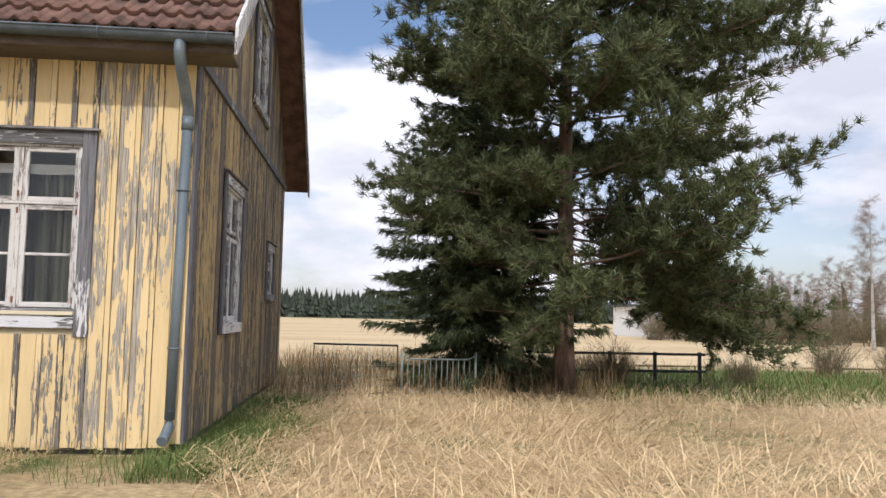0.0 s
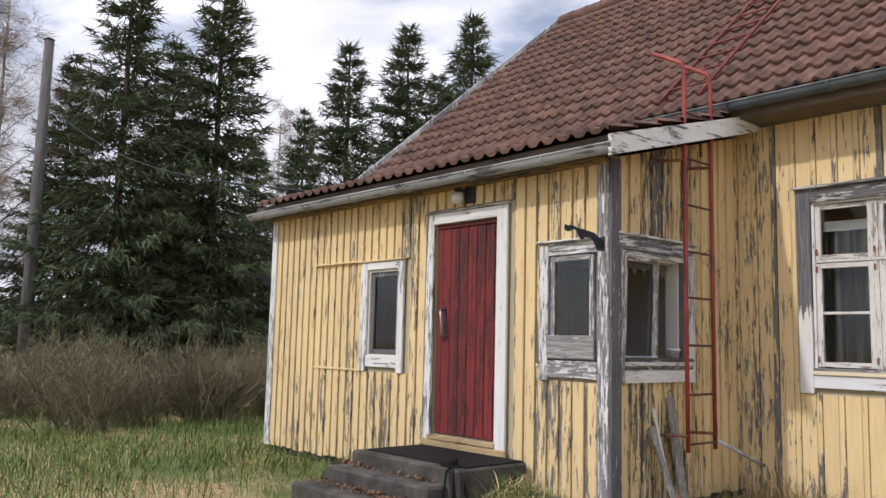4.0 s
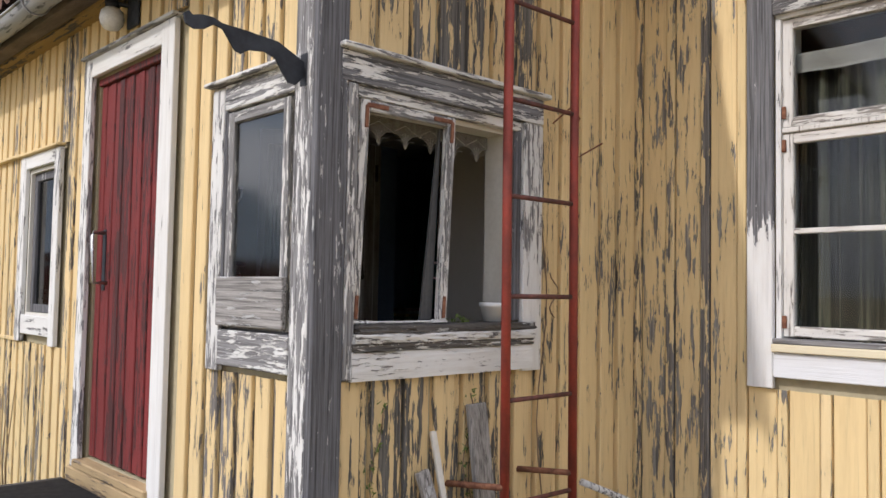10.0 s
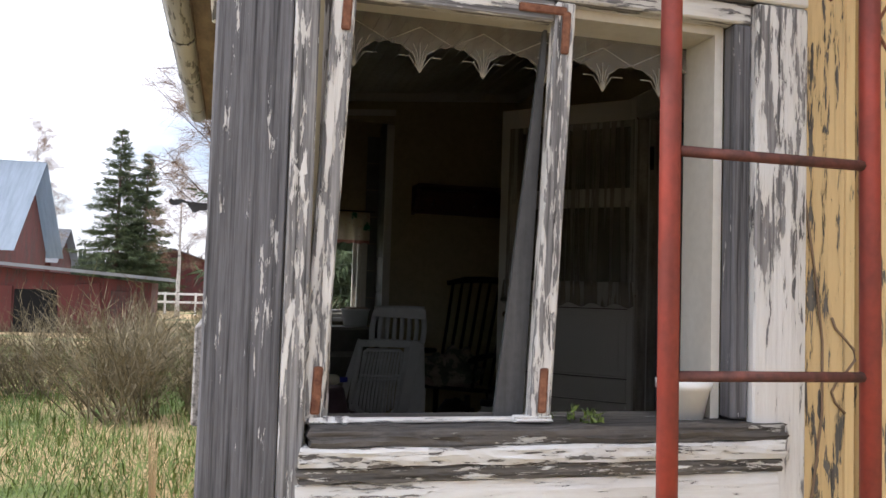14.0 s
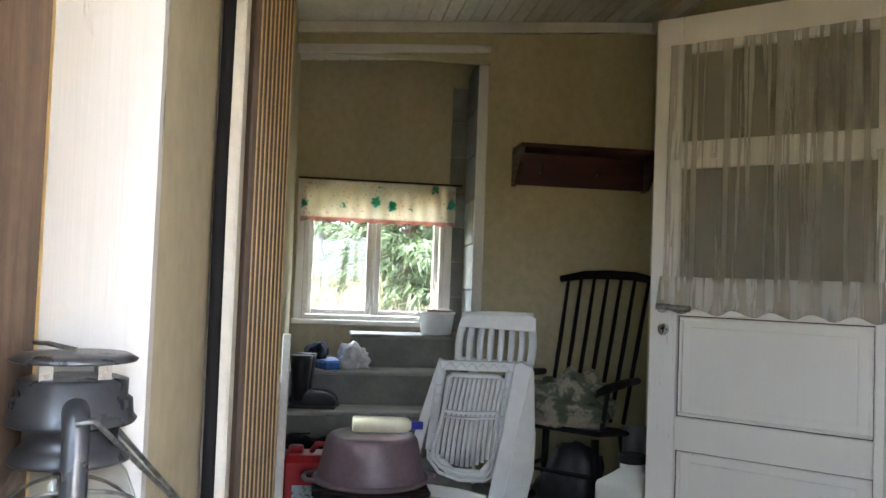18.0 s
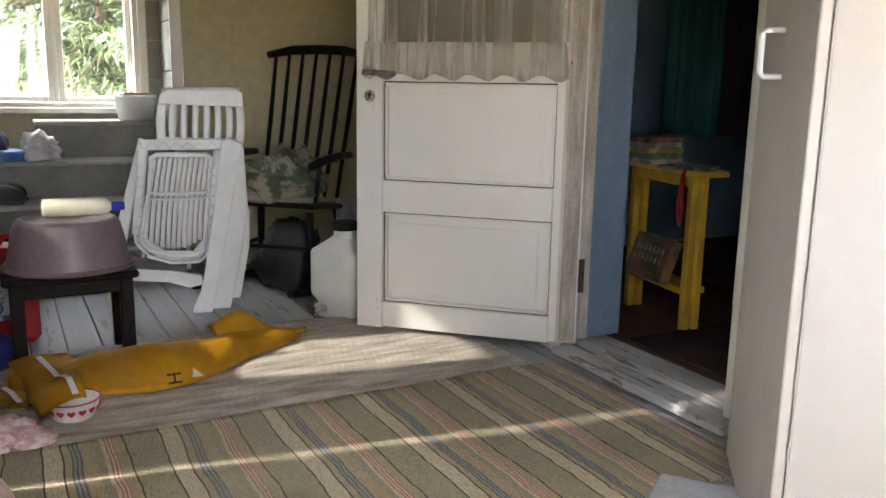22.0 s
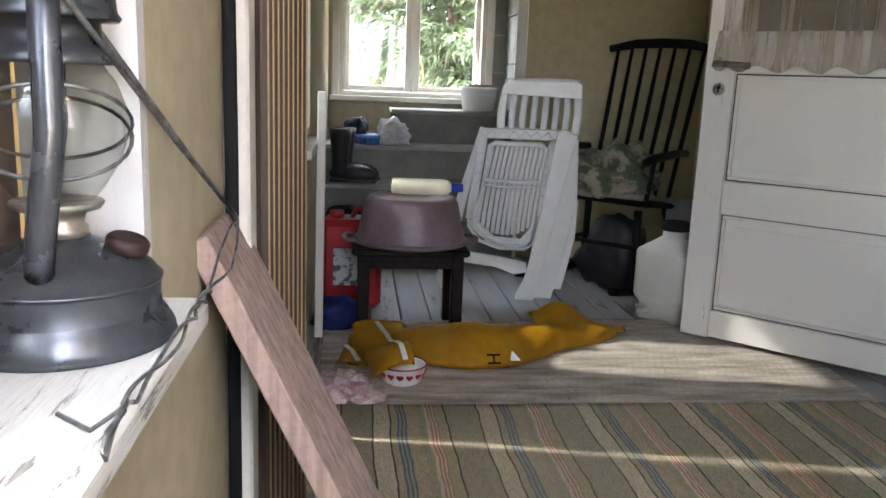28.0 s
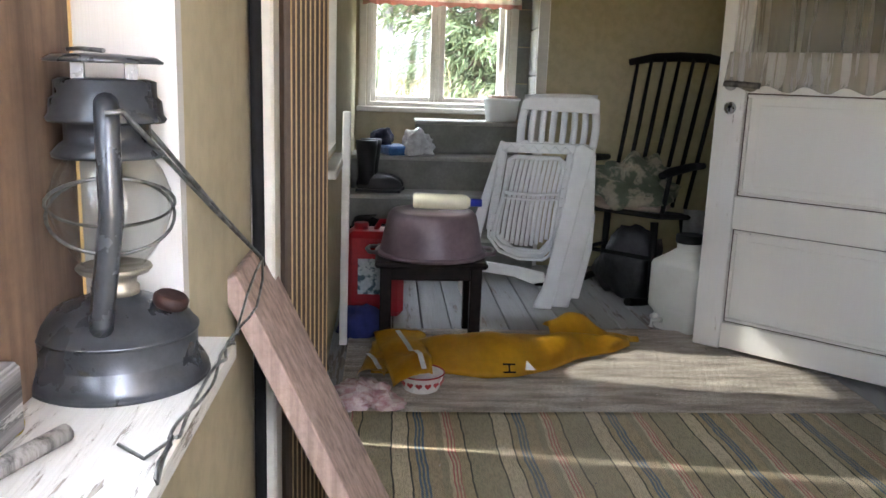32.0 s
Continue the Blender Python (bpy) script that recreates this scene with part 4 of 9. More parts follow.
for u, z, du, dz in ((a + 0.024, 2.085, 1, -1), (6.138, 2.085, -1, -1), (a + 0.024, 1.305, 1, 1), (6.138, 1.305, -1, 1)):
    bm = bmesh.new()
    bx(bm, u - 0.0085, u + 0.0085, -0.0135, -0.0095, min(z, z + 0.085 * dz), max(z, z + 0.085 * dz), 0.003)
    if dz < 0:
        bx(bm, min(u, u + du * 0.10), max(u, u + du * 0.10), -0.0130, -0.009, z - 0.0085, z + 0.0085, 0.003)
    part("corner_iron", leaning(bm), rust, s, "rusty corner iron")
bm = extrude_outline([(6.110, 2.06), (6.117, 2.06), (6.117, 1.289), (6.058, 1.287)], 0.012)
bm.transform(Matrix.Translation((0, 0.035, 0)))
# the strip's near-black grey has the shadow it hangs in mixed into it
part("loose_strip", leaning(bm), surface("shaded_strip", (0.085, 0.085, 0.085), (0.05, 0.05, 0.05), (30, 30, 3), 0.9), w, "loose strip of an inner sash")

# the red plank door
d = thing("door_1", "closed dark red plank door with a steel handle", "door", M_FRONT, kind="structure")
a, b, lo, hi = OP_DOOR
n = 14
for i in range(n):
    u0, u1 = a + 0.0125 + (b - a - 0.0225) * i / n, a + 0.021 + (b - a - 0.031) * (i + 1) / n
    part("plank", box(u0 + 0.0025, u1 - 0.0025, 0.026 + 0.006 * (i % 2), 0.05, lo + 0.012, hi - 0.045, 0.004), red_door, d)
part("top_rail", box(a + 0.005, b - 0.005, 0.01, 0.05, hi - 0.042, hi - 0.004), red_door, d)
part("backing", box(a + 0.0165, b - 0.006, 0.051, 0.075, lo + 0.012, hi - 0.012, 0), dark_wood, d)
part("casing", box(a - 0.10, a - 0.004, -0.03, 0.0, 0.44, 2.62), white_sound, d)
part("casing", box(b + 0.004, b + 0.135, -0.03, 0.0, 0.44, 2.62), white_sound, d)
part("head_board", box(a - 0.003, b + 0.003, -0.028, 0.0, hi + 0.003, 2.62), white_sound_x, d)
part("drip_cap", box(a - 0.12, b + 0.155, -0.05, 0.0, 2.623, 2.64), grey_x, d)
h = part("door_handle", tube([(a + 0.14, 0.03, 1.68), (a + 0.14, -0.04, 1.68), (a + 0.14, -0.045, 1.66), (a + 0.17, -0.05, 1.42), (a + 0.17, 0.03, 1.42)], 0.011, 8), steel, d, "worn steel pull handle")
part("lock_plate", box(a + 0.11, a + 0.15, 0.02, 0.03, 1.38, 1.70, 0.003), black_metal, d)
part("threshold", box(a - 0.02, b + 0.02, -0.05, 0.15, 0.455, 0.498, 0.006), raw_wood, d, "bare wooden threshold")
part("step_timber", box(a - 0.12, b + 0.15, -0.045, -0.001, 0.30, 0.452, 0.01), raw_wood, d, "bare timber under the threshold")

# boarding: the siding of each wall
CAS_A, CAS_B = (-7.625, -6.895, 1.05, 2.225), (-5.056, -4.44, 1.08, 2.24)
CAS_D, CAS_C, CAS_M = (-6.585, -5.435, 0.2, 2.66), (5.62, 6.70, 1.085, 2.288), (-3.755, -2.445, 1.0, 2.835)
siding(wall_front, WEST + 0.161, SIDE - 0.116, 0.10, 2.86, [CAS_A, CAS_B, CAS_D], (0.098, 0.034), yellow, depth=0.012, gap=0.008, proud=(0.008, -0.008))
siding(wall_side, 5.629, 7.513, 0.12, lambda u: side_top(u) - 0.005, [CAS_C], (0.10, 0.045, 0.12, 0.04), lambda u, z, i: yellow_mid if u > 6.72 else yellow_side, gap=0.010, proud=(0.010, -0.010, 0.010, -0.004))
siding(wall_main, SIDE + 0.002, GABLE - 0.101, 0.03, 3.46, [CAS_M], (0.138, 0.05), lambda u, z, i: (yellow_patchy if u > -2.46 else yellow_batten if u < -3.75 or i % 6 in (1, 5) else yellow_main_batten) if i % 2 or u > -2.46 else yellow_main, gap=0.006, proud=(0.0, 0.010))
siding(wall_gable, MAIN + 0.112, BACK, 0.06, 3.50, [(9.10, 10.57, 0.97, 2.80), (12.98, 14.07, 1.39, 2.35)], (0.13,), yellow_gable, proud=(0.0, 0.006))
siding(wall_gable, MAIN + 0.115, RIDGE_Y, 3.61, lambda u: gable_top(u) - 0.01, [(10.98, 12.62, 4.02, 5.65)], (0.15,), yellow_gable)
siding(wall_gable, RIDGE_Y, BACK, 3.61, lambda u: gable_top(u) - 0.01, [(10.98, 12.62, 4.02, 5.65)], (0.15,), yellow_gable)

# roof tiles: those of the lower slope are single pieces
TILE = tile_mesh()
TILE.materials.append(tile_mat)
ang = math.atan(SLOPE)
tile_field(roof_front, RAKE_W, RAKE_E, EAVE_Y, RIDGE_Y, lambda y: roof_z(y) - 0.04, ang, lambda r, c, nr, nc: c > 24 and r < 10, TILE)
tile_field(porch_roof, -9.62, -4.12, 5.235, 7.40, lambda y: porch_roof_z(y) + 0.004, math.atan(0.27), lambda r, c, nr, nc: False, TILE)
bm = bmesh.new()
x = RAKE_W
while x < RAKE_E - 0.1:
    lathe([(0.11, 0), (0.125, 0.34)], 12, bm, pose(x, RIDGE_Y, RIDGE_Z - 0.04, 0, 90, 0), cap=False)
    x += 0.32
structure("trim_ridge", bm, tile_mat, "row of half-round ridge tiles", "ridge tile")

# chimney clad in pale sheet metal
ch = thing("chimney", "pale grey sheet-metal chimney on the ridge", "chimney", pose(-5.15, 11.45, 6.9))
part("stack", box(-0.38, 0.38, -0.35, 0.35, 0, 1.9, 0.01), surface("chimney_sheet", (0.36, 0.44, 0.48), (0.28, 0.35, 0.38), (4, 4, 2), 0.5, 0.3), ch)
part("cap", box(-0.46, 0.46, -0.43, 0.43, 1.902, 1.98, 0.01), gutter_mat, ch)
part("flashing", box(-0.43, 0.43, -0.40, 0.40, 0.30, 0.56, 0.02), gutter_mat, ch)

# drainpipe at the house corner
dp = thing("drainpipe", "grey-blue metal drainpipe at the house corner", "drainpipe")
part("upper_bend", tube([(-1.655, 7.02, 3.56), (-1.655, 7.03, 3.42), (-1.652, 7.12, 3.30), (-1.650, 7.32, 3.14), (-1.650, 7.435, 3.04), (-1.652, 7.44, 2.94)], 0.05, 12), pipe_mat, dp)
part("pipe", tube([(-1.652, 7.44, 3.02), (-1.67, 7.44, 1.6), (-1.69, 7.44, 0.28)], 0.045, 12), pipe_mat, dp)
part("joint", tube([(-1.6525, 7.44, 2.97), (-1.6535, 7.44, 2.85)], 0.053, 12), pipe_mat, dp)
part("foot_bend", tube([(-1.69, 7.44, 0.36), (-1.69, 7.435, 0.22), (-1.71, 7.36, 0.13), (-1.715, 7.30, 0.11)], 0.047, 12), pipe_mat, dp)
for z in (0.9, 2.3):
    part("clip", tube([(-1.68, 7.44 + 0.07, z)] + [(-1.655 - 0.012 * (3 - z) + 0.053 * math.cos(t), 7.44 + 0.053 * math.sin(t), z) for t in [math.pi * (0.5 + k / 6) for k in range(13)]], 0.008, 6), pipe_mat, dp)

# red wall ladder
rung_rust = surface("rusty_rung", (0.17, 0.055, 0.042), (0.07, 0.035, 0.03), (25, 25, 25), 0.75, 0.1)
la = thing("wall_ladder", "tall red-painted iron ladder bolted to the porch wall", "ladder", pose(0, 0, 0))
LX, L0, L1 = -4.13, 6.274, 6.693
for y, w_ in ((L0, 0), (L1, 1)):
    pts = [(LX, y + 0.01, 0.53), (LX, y, 2.0), (LX, y, 3.72), (LX - 0.02, y, 3.80), (LX - 0.20, y + 0.02, 3.90), (LX - 0.32, y + 0.02, 3.96)]
    part("rail", tube(pts, 0.019, 10), rust_red, la)
for k, z in enumerate((0.59, 0.99, 1.395, 1.79, 2.175, 2.57, 2.97, 3.37)):
    part("rung", tube([(LX, L0, z), (LX, L1, z)], 0.010, 8), rung_rust, la)
for y in (L0, L1):
    for z in (0.66, 2.95):
        part("bracket", tube([(LX, y, z), (SIDE + 0.0, y - 0.12, z)], 0.014, 6), rust, la)
    part("bracket", tube([(LX - 0.1, y, 3.06), (LX - 0.1, y, 3.18)], 0.012, 6), rust, la)

# roof ladder of iron with plank rungs
roof_iron = surface("weathered_red_iron", (0.24, 0.05, 0.04), (0.12, 0.04, 0.035), (9, 9, 9), 0.65, 0.1)
rl = thing("roof_ladder", "red iron roof ladder lying on the tiles", "ladder")
for x in (-4.95, -4.50):
    part("rail", tube([(x, EAVE_Y + 0.05, roof_z(EAVE_Y + 0.05) + 0.085), (x - 0.1, RIDGE_Y - 0.1, roof_z(RIDGE_Y - 0.1) + 0.085)], 0.018, 8), roof_iron, rl)
for k in range(15):
    y = EAVE_Y + 0.25 + k * 0.29
    x = -4.95 - 0.1 * (y - EAVE_Y) / 4.4
    part("rung", tube([(x, y, roof_z(y) + 0.10), (x + 0.45, y, roof_z(y) + 0.10)], 0.011, 6), roof_iron, rl)

# concrete steps with a rubber mat
st = thing("concrete_steps", "three worn concrete steps with moss and leaves", "steps")
for k, (y0, z1, x0, x1) in enumerate(((4.20, 0.125, -6.78, -5.42), (4.46, 0.262, -6.65, -5.26), (4.68, 0.392, -6.56, -5.14))):
    part("step", box(x0, x1, y0, FRONT - 0.05, -0.25, z1, 0.02), concrete, st)
solid("door_mat", box(-6.45, -5.16, 4.78, 5.44, 0.3925, 0.404, 0.004), mat_rubber, "black rubber mat on the top step", "mat")


# ---- inside the porch ----
FX0, FX1, FY0, FY1 = WEST + 0.15, SIDE - 0.13, 5.63, 7.60
inner = -8.68
structure("wall_stair", wall_mesh(-7.60, -5.63, FLOOR, lambda u: c0(-u), 0, 0.08, [(-6.66, -5.60, FLOOR, 2.76)]), cream_olive, "cream partition wall with an opening to the stair", "wall", pose(inner - 0.08, 0, 0, 0, 0, -90))
structure("trim_stair", box(inner, inner + 0.02, 6.60, 6.655, FLOOR, 2.735), white_in, "white upright trim beside the stair opening", "trim")
bm = box(inner, inner + 0.022, 5.632, 6.66, 2.728, 2.772, 0.003)
for v in bm.verts:
    v.co.z += (v.co.y - 5.632) * 0.075
structure("trim_stair_head", bm, white_in, "white trim over the stair opening", "trim")
bm = bmesh.new()
for v in bx(bm, inner + 0.001, inner + 0.03, 5.632, 7.598, -0.06, -0.002):
    v.co.z += c0(v.co.y)
structure("trim_cornice", bm, white_in, "white moulding under the ceiling", "trim")
bm = bmesh.new()
bx(bm, inner + 0.031, FX1, 7.565, 7.598, c0(7.58) - 0.07, c0(7.58) - 0.004, 0)
structure("trim_cornice_side", bm, white_in, "white moulding along the inner wall", "trim")
stair_wall = structure("wall_stair_side", box(FX0, inner - 0.081, 6.70, 6.76, FLOOR, 2.9, 0), cream_grey, "grey boarded wall beside the stair", "wall")
for k in range(6):
    part("board", box(FX0 + 0.002, inner - 0.085, 6.686, 6.699, 1.25 + k * 0.27, 1.25 + k * 0.27 + 0.262, 0.003), cream_grey, stair_wall)
for k in range(7):
    part("board", box(FX0 + 0.001, FX0 + 0.012, 6.585, 6.698, 1.25 + k * 0.22, 1.25 + k * 0.22 + 0.214, 0.003), cream_grey, wall_west, m=M_WEST.inverted())

# the window over the stair
w = window_thing("window_8", "white two-pane window over the stairs, bright outside", M_WEST)
a, b, lo, hi = OP_FAR
lining(w, OP_FAR, -0.01, 0.155, white_in)
mid = (a + b) / 2
for u0, u1 in ((a + 0.022, mid - 0.012), (mid + 0.012, b - 0.022)):
    sash(w, u0, u1, lo + 0.024, hi - 0.024, 0.05, 0.032, white_in, (), glass)
part("mullion", box(mid - 0.012, mid + 0.012, 0.04, 0.10, lo + 0.023, hi - 0.023), white_in, w)
part("casing", box(a - 0.05, a - 0.003, 0.151, 0.170, lo - 0.02, hi + 0.06), white_in, w)
part("casing", box(b + 0.003, b + 0.05, 0.151, 0.170, lo - 0.02, hi + 0.06), white_in, w)
part("window_sill", box(a - 0.06, b + 0.06, 0.12, 0.23, lo - 0.035, lo - 0.004), white_in, w)

# stairs
stairs = thing("staircase", "grey painted wooden stairs turning up under the window", "stairs")
for k, (x, z, y0) in enumerate(((-8.45, 0.685, 5.632), (-8.66, 0.87, 5.632), (-8.90, 1.055, 5.632), (-9.10, 1.245, 5.99))):
    part("riser", box(x - 0.03, x - 0.012, y0, 6.595, z - 0.187, z - 0.024, 0), cream_grey, stairs)
    # worn treads, also paler than the risers: window light put into their paint
    part("tread", box(x - 0.30, x, y0, 6.598, z - 0.022, z, 0.005), surface("lit_worn_tread_paint", (0.42, 0.42, 0.38), (0.27, 0.26, 0.22), (8, 3, 8), 0.6) if k == 0 else bpy.data.materials["lit_worn_tread_paint"], stairs)

# floorboards
k, y = 0, FY0 + 0.002
while y < FY1 - 0.02:
    y2 = min(y + 0.118, FY1 - 0.002)
    part("plank", box(FX0 + 0.002, FX1 - 0.002, y + 0.002, y2 - 0.002, FLOOR - 0.021, FLOOR - 0.001 + 0.001 * math.sin(k * 2.1), 0.003), floor_mat, porch_floor)
    y, k = y2, k + 1

# doorway to the house, threshold and open panelled door
dw = thing("door_frame", "white worn door frame with a grey threshold, blue inside", "door frame", kind="structure")
a, b, lo, hi = OP_IN
part("jamb", box(a, a + 0.03, MAIN + 0.06, MAIN + 0.172, FLOOR + 0.05, hi - 0.031, 0.004), surface("worn_jamb", (0.62, 0.58, 0.50), (0.34, 0.27, 0.2), (20, 20, 3), 0.7), dw)
part("jamb", box(a, a + 0.03, MAIN + 0.173, MAIN + 0.325, FLOOR + 0.05, hi - 0.031, 0.004), blue_paint, dw, "pale blue inner jamb")
part("jamb", box(b - 0.03, b, MAIN + 0.06, MAIN + 0.36, FLOOR + 0.05, hi - 0.031, 0.004), white_in, dw)
part("head", box(a, b, MAIN + 0.06, MAIN + 0.36, hi - 0.03, hi, 0.004), white_in, dw)
part("threshold", box(a, b, MAIN + 0.03, MAIN + 0.14, FLOOR + 0.001, FLOOR + 0.032, 0.008), peeling("threshold_paint", (0.45, 0.45, 0.43), (0.26, 0.22, 0.17), 0.35, "x"), dw)
part("threshold", box(a, b, MAIN + 0.141, MAIN + 0.27, FLOOR + 0.001, FLOOR + 0.05, 0.008), bpy.data.materials["threshold_paint"], dw)
part("casing", box(a - 0.11, a - 0.002, MAIN + 0.062, MAIN + 0.084, FLOOR + 0.001, hi + 0.10), white_in, dw)
part("casing", box(b + 0.002, b + 0.11, MAIN + 0.062, MAIN + 0.084, FLOOR + 0.001, hi + 0.10), white_in, dw)
part("casing", box(a - 0.001, b + 0.001, MAIN + 0.062, MAIN + 0.084, hi + 0.001, hi + 0.10), white_in, dw)

DW, DH = 0.86, 2.07
dr = thing("door_2", "white panelled door standing open, net curtain over its glass", "door", pose(-6.70, 7.645, FLOOR + 0.012, 0, 0, 225.5), kind="structure")
bm = bmesh.new()
S, T0, T1 = 0.105, -0.02, 0.02
rails = [(0.017, 0.115), (0.47, 0.59), (0.96, 1.10), (1.50, 1.60), (1.93, DH)]
bx(bm, 0, S, T0, T1, 0.022, DH, 0.004)
stile = box(DW - S, DW, T0, T1, 0.010, DH, 0.004)
part("stile", stile, white_door_worn, dr, "chipped edge of the door")
for z0, z1 in rails:
    bx(bm, S + 0.0005, DW - S - 0.0005, T0 + 0.001, T1 - 0.001, z0, z1, 0.003)
part("door_leaf", bm, white_door_in, dr)
for z0, z1 in ((0.115, 0.47), (0.59, 0.96)):
    bm = bmesh.new()
    bx(bm, S + 0.004, DW - S - 0.004, -0.016, -0.008, z0 + 0.004, z1 - 0.004, 0)
    bx(bm, S + 0.05, DW - S - 0.05, -0.0079, -0.0015, z0 + 0.042, z1 - 0.042, 0.0015)
    pn = part("panel", bm, white_door_in, dr)
    # thin dark strips stand in for the panel's open joint and recess shadow
    bm = bmesh.new()
    for q in ((S, DW - S, z0, z0 + 0.004), (S, DW - S, z1 - 0.005, z1), (S, S + 0.004, z0 + 0.005, z1 - 0.006), (DW - S - 0.005, DW - S, z0 + 0.005, z1 - 0.006)):
        bx(bm, q[0], q[1], -0.0078, 0.0, q[2], q[3], 0)
    part("groove", bm, old_hinge, pn, "dark strip for the gap and recess shade round the panel")
    bm = bmesh.new()
    for q in ((S + 0.004, DW - S - 0.005, z0 + 0.004, z0 + 0.016), (S + 0.004, DW - S - 0.005, z1 - 0.017, z1 - 0.005), (S + 0.004, S + 0.016, z0 + 0.017, z1 - 0.018), (DW - S - 0.017, DW - S - 0.005, z0 + 0.017, z1 - 0.018)):
        bx(bm, q[0], q[1], -0.0079, 0.006, q[2], q[3], 0.003)
    part("moulding", bm, white_door_in, pn)
for z0, z1 in ((1.10, 1.50), (1.60, 1.93)):
    part("pane", box(S - 0.002, DW - S + 0.002, -0.002, 0.002, z0, z1, 0), glass_dusty, dr).visible_shadow = False
part("door_handle", tube([(DW - 0.05, 0.02, 0.99), (DW - 0.05, 0.065, 0.99), (DW - 0.06, 0.072, 0.99), (DW - 0.17, 0.07, 0.985)], 0.011, 8), old_steel, dr, "dull steel lever handle")
part("rose", lathe([(0.024, 0), (0.024, 0.006), (0.02, 0.008)], 16, None, pose(DW - 0.05, 0.02, 0.99, -90)), steel, dr)
bm = lathe([(0.022, 0), (0.022, 0.004), (0.018, 0.006)], 16, None, pose(DW - 0.055, 0.02, 0.905, -90))
part("keyhole_plate", bm, steel, dr)
bm = lathe([(0.006, 0), (0.006, 0.0075)], 8, None, pose(DW - 0.055, 0.02, 0.909, -90))
bx(bm, DW - 0.058, DW - 0.052, 0.02, 0.0275, 0.892, 0.909)
part("keyhole", bm, mat_rubber, dr)
for z in (0.28, 1.75):
    part("hinge", lathe([(0.011, -0.06), (0.011, 0.06)], 10, None, pose(-0.008, 0.012, z)), old_hinge, dr, "rusty hinge")


def veil(name, colour, share):
    """Thin net cloth: part of the light goes straight through."""
    m = bpy.data.materials.new(name)
    m.use_nodes = True
    nt = m.node_tree
    b = nt.nodes["Principled BSDF"]
    b.inputs["Base Color"].default_value, b.inputs["Roughness"].default_value = (*colour, 1), 0.95
    tr, mx = nt.nodes.new("ShaderNodeBsdfTransparent"), nt.nodes.new("ShaderNodeMixShader")
    n = nd(nt, "TexNoise", Scale=9.0, Detail=5.0)
    nt.links.new(place(nt, (4.5, 4.5, 0.10)), n.inputs["Vector"])
    nt.links.new(ramp(nt, n.outputs[0], (0.35, share - 0.08), (0.65, share + 0.08)), mx.inputs[0])
    nt.links.new(tr.outputs[0], mx.inputs[1])
    nt.links.new(b.outputs[0], mx.inputs[2])
    nt.links.new(mx.outputs[0], nt.nodes["Material Output"].inputs[0])
    return m


net_mat = veil("dusty_net_cloth", (0.60, 0.55, 0.46), 0.37)
net = thing("net_curtain", "thin dusty beige net curtain gathered over the door glass", "curtain", pose(-6.70, 7.645, FLOOR + 0.012, 0, 0, 225.5) @ pose(0, 0.05, 0))
part("cloth", cloth(0.075, DW - 0.07, 1.10, 1.955, 0.009, 6, 8, seed=11, flare=0.02), net_mat, net)
part("hem", cloth(0.075, DW - 0.05, 0.975, 1.10, 0.014, 6, 4, seed=11, flare=0.03, hem=0.011), veil("net_hem_cloth", (0.44, 0.39, 0.31), 0.48), net, "brown stained doubled hem")
for u, z in ((0.06, 1.96), (DW - 0.07, 1.95), (0.055, 1.03)):
    part("nail", lathe([(0.004, 0), (0.004, 0.02)], 6, None, pose(u, -0.018, z, -90)), rust, net)

# window sill inside, lantern, wire
sill_paint = peeling("cracked_sill_paint", (0.70, 0.69, 0.66), (0.36, 0.32, 0.28), 0.12, "x", size=0.45)
sill = solid("window_sill", box(-5.175, -4.47, 5.530, 5.677, 1.188, 1.216, 0.006), sill_paint, "cracked white sill under the porch window", "window sill")

zinc = surface("galvanised_tin", (0.092, 0.098, 0.110), (0.066, 0.071, 0.081), (18, 18, 18), 0.28, 0.6, fine=160, relief=0.06)
lan = thing("storm_lantern", "old grey tin storm lantern with a glass globe", "lantern", pose(-5.055, 5.594, 1.2165, 0, 0, -72) @ Matrix.Scale(0.97, 4))
part("tank", lathe([(0.078, 0.0), (0.081, 0.003), (0.081, 0.008), (0.079, 0.013), (0.074, 0.021), (0.0715, 0.0245), (0.0710, 0.0255), (0.0710, 0.044), (0.0710, 0.0455), (0.0725, 0.046), (0.0725, 0.048), (0.0710, 0.0485), (0.066, 0.056), (0.052, 0.066), (0.034, 0.0735), (0.0225, 0.0765), (0.022, 0.079)], 48), zinc, lan)
part("rim", lathe([(0.079, 0.0), (0.082, 0.003), (0.080, 0.006)], 40, cap=False), zinc, lan)
part("burner", lathe([(0.021, 0.078), (0.021, 0.086), (0.018, 0.088), (0.020, 0.097), (0.030, 0.099), (0.033, 0.103), (0.032, 0.105)], 28), surface("dull_tin", (0.50, 0.47, 0.40), (0.34, 0.31, 0.26), (30, 30, 30), 0.4, 0.8), lan, "pale tin burner")
cap_p = part("filler_cap", lathe([(0.014, 0.0), (0.016, 0.003), (0.016, 0.009), (0.013, 0.012)], 18, None, pose(-0.045, 0.018, 0.068, -8, -14, 0)), surface("rusty_cap", (0.045, 0.018, 0.015), (0.022, 0.011, 0.010), (40, 40, 40), 0.6, 0.3), lan, "rusty red filler cap")
globe = [(0.026, 0.106), (0.034, 0.115), (0.046, 0.135), (0.052, 0.155), (0.0515, 0.172), (0.044, 0.192), (0.036, 0.203), (0.034, 0.207)]
part("globe", lathe(globe, 36, cap=False), glass_mat("lantern_glass", (0.90, 0.91, 0.90), 0.03, 0.05), lan, "clear glass globe").visible_shadow = False
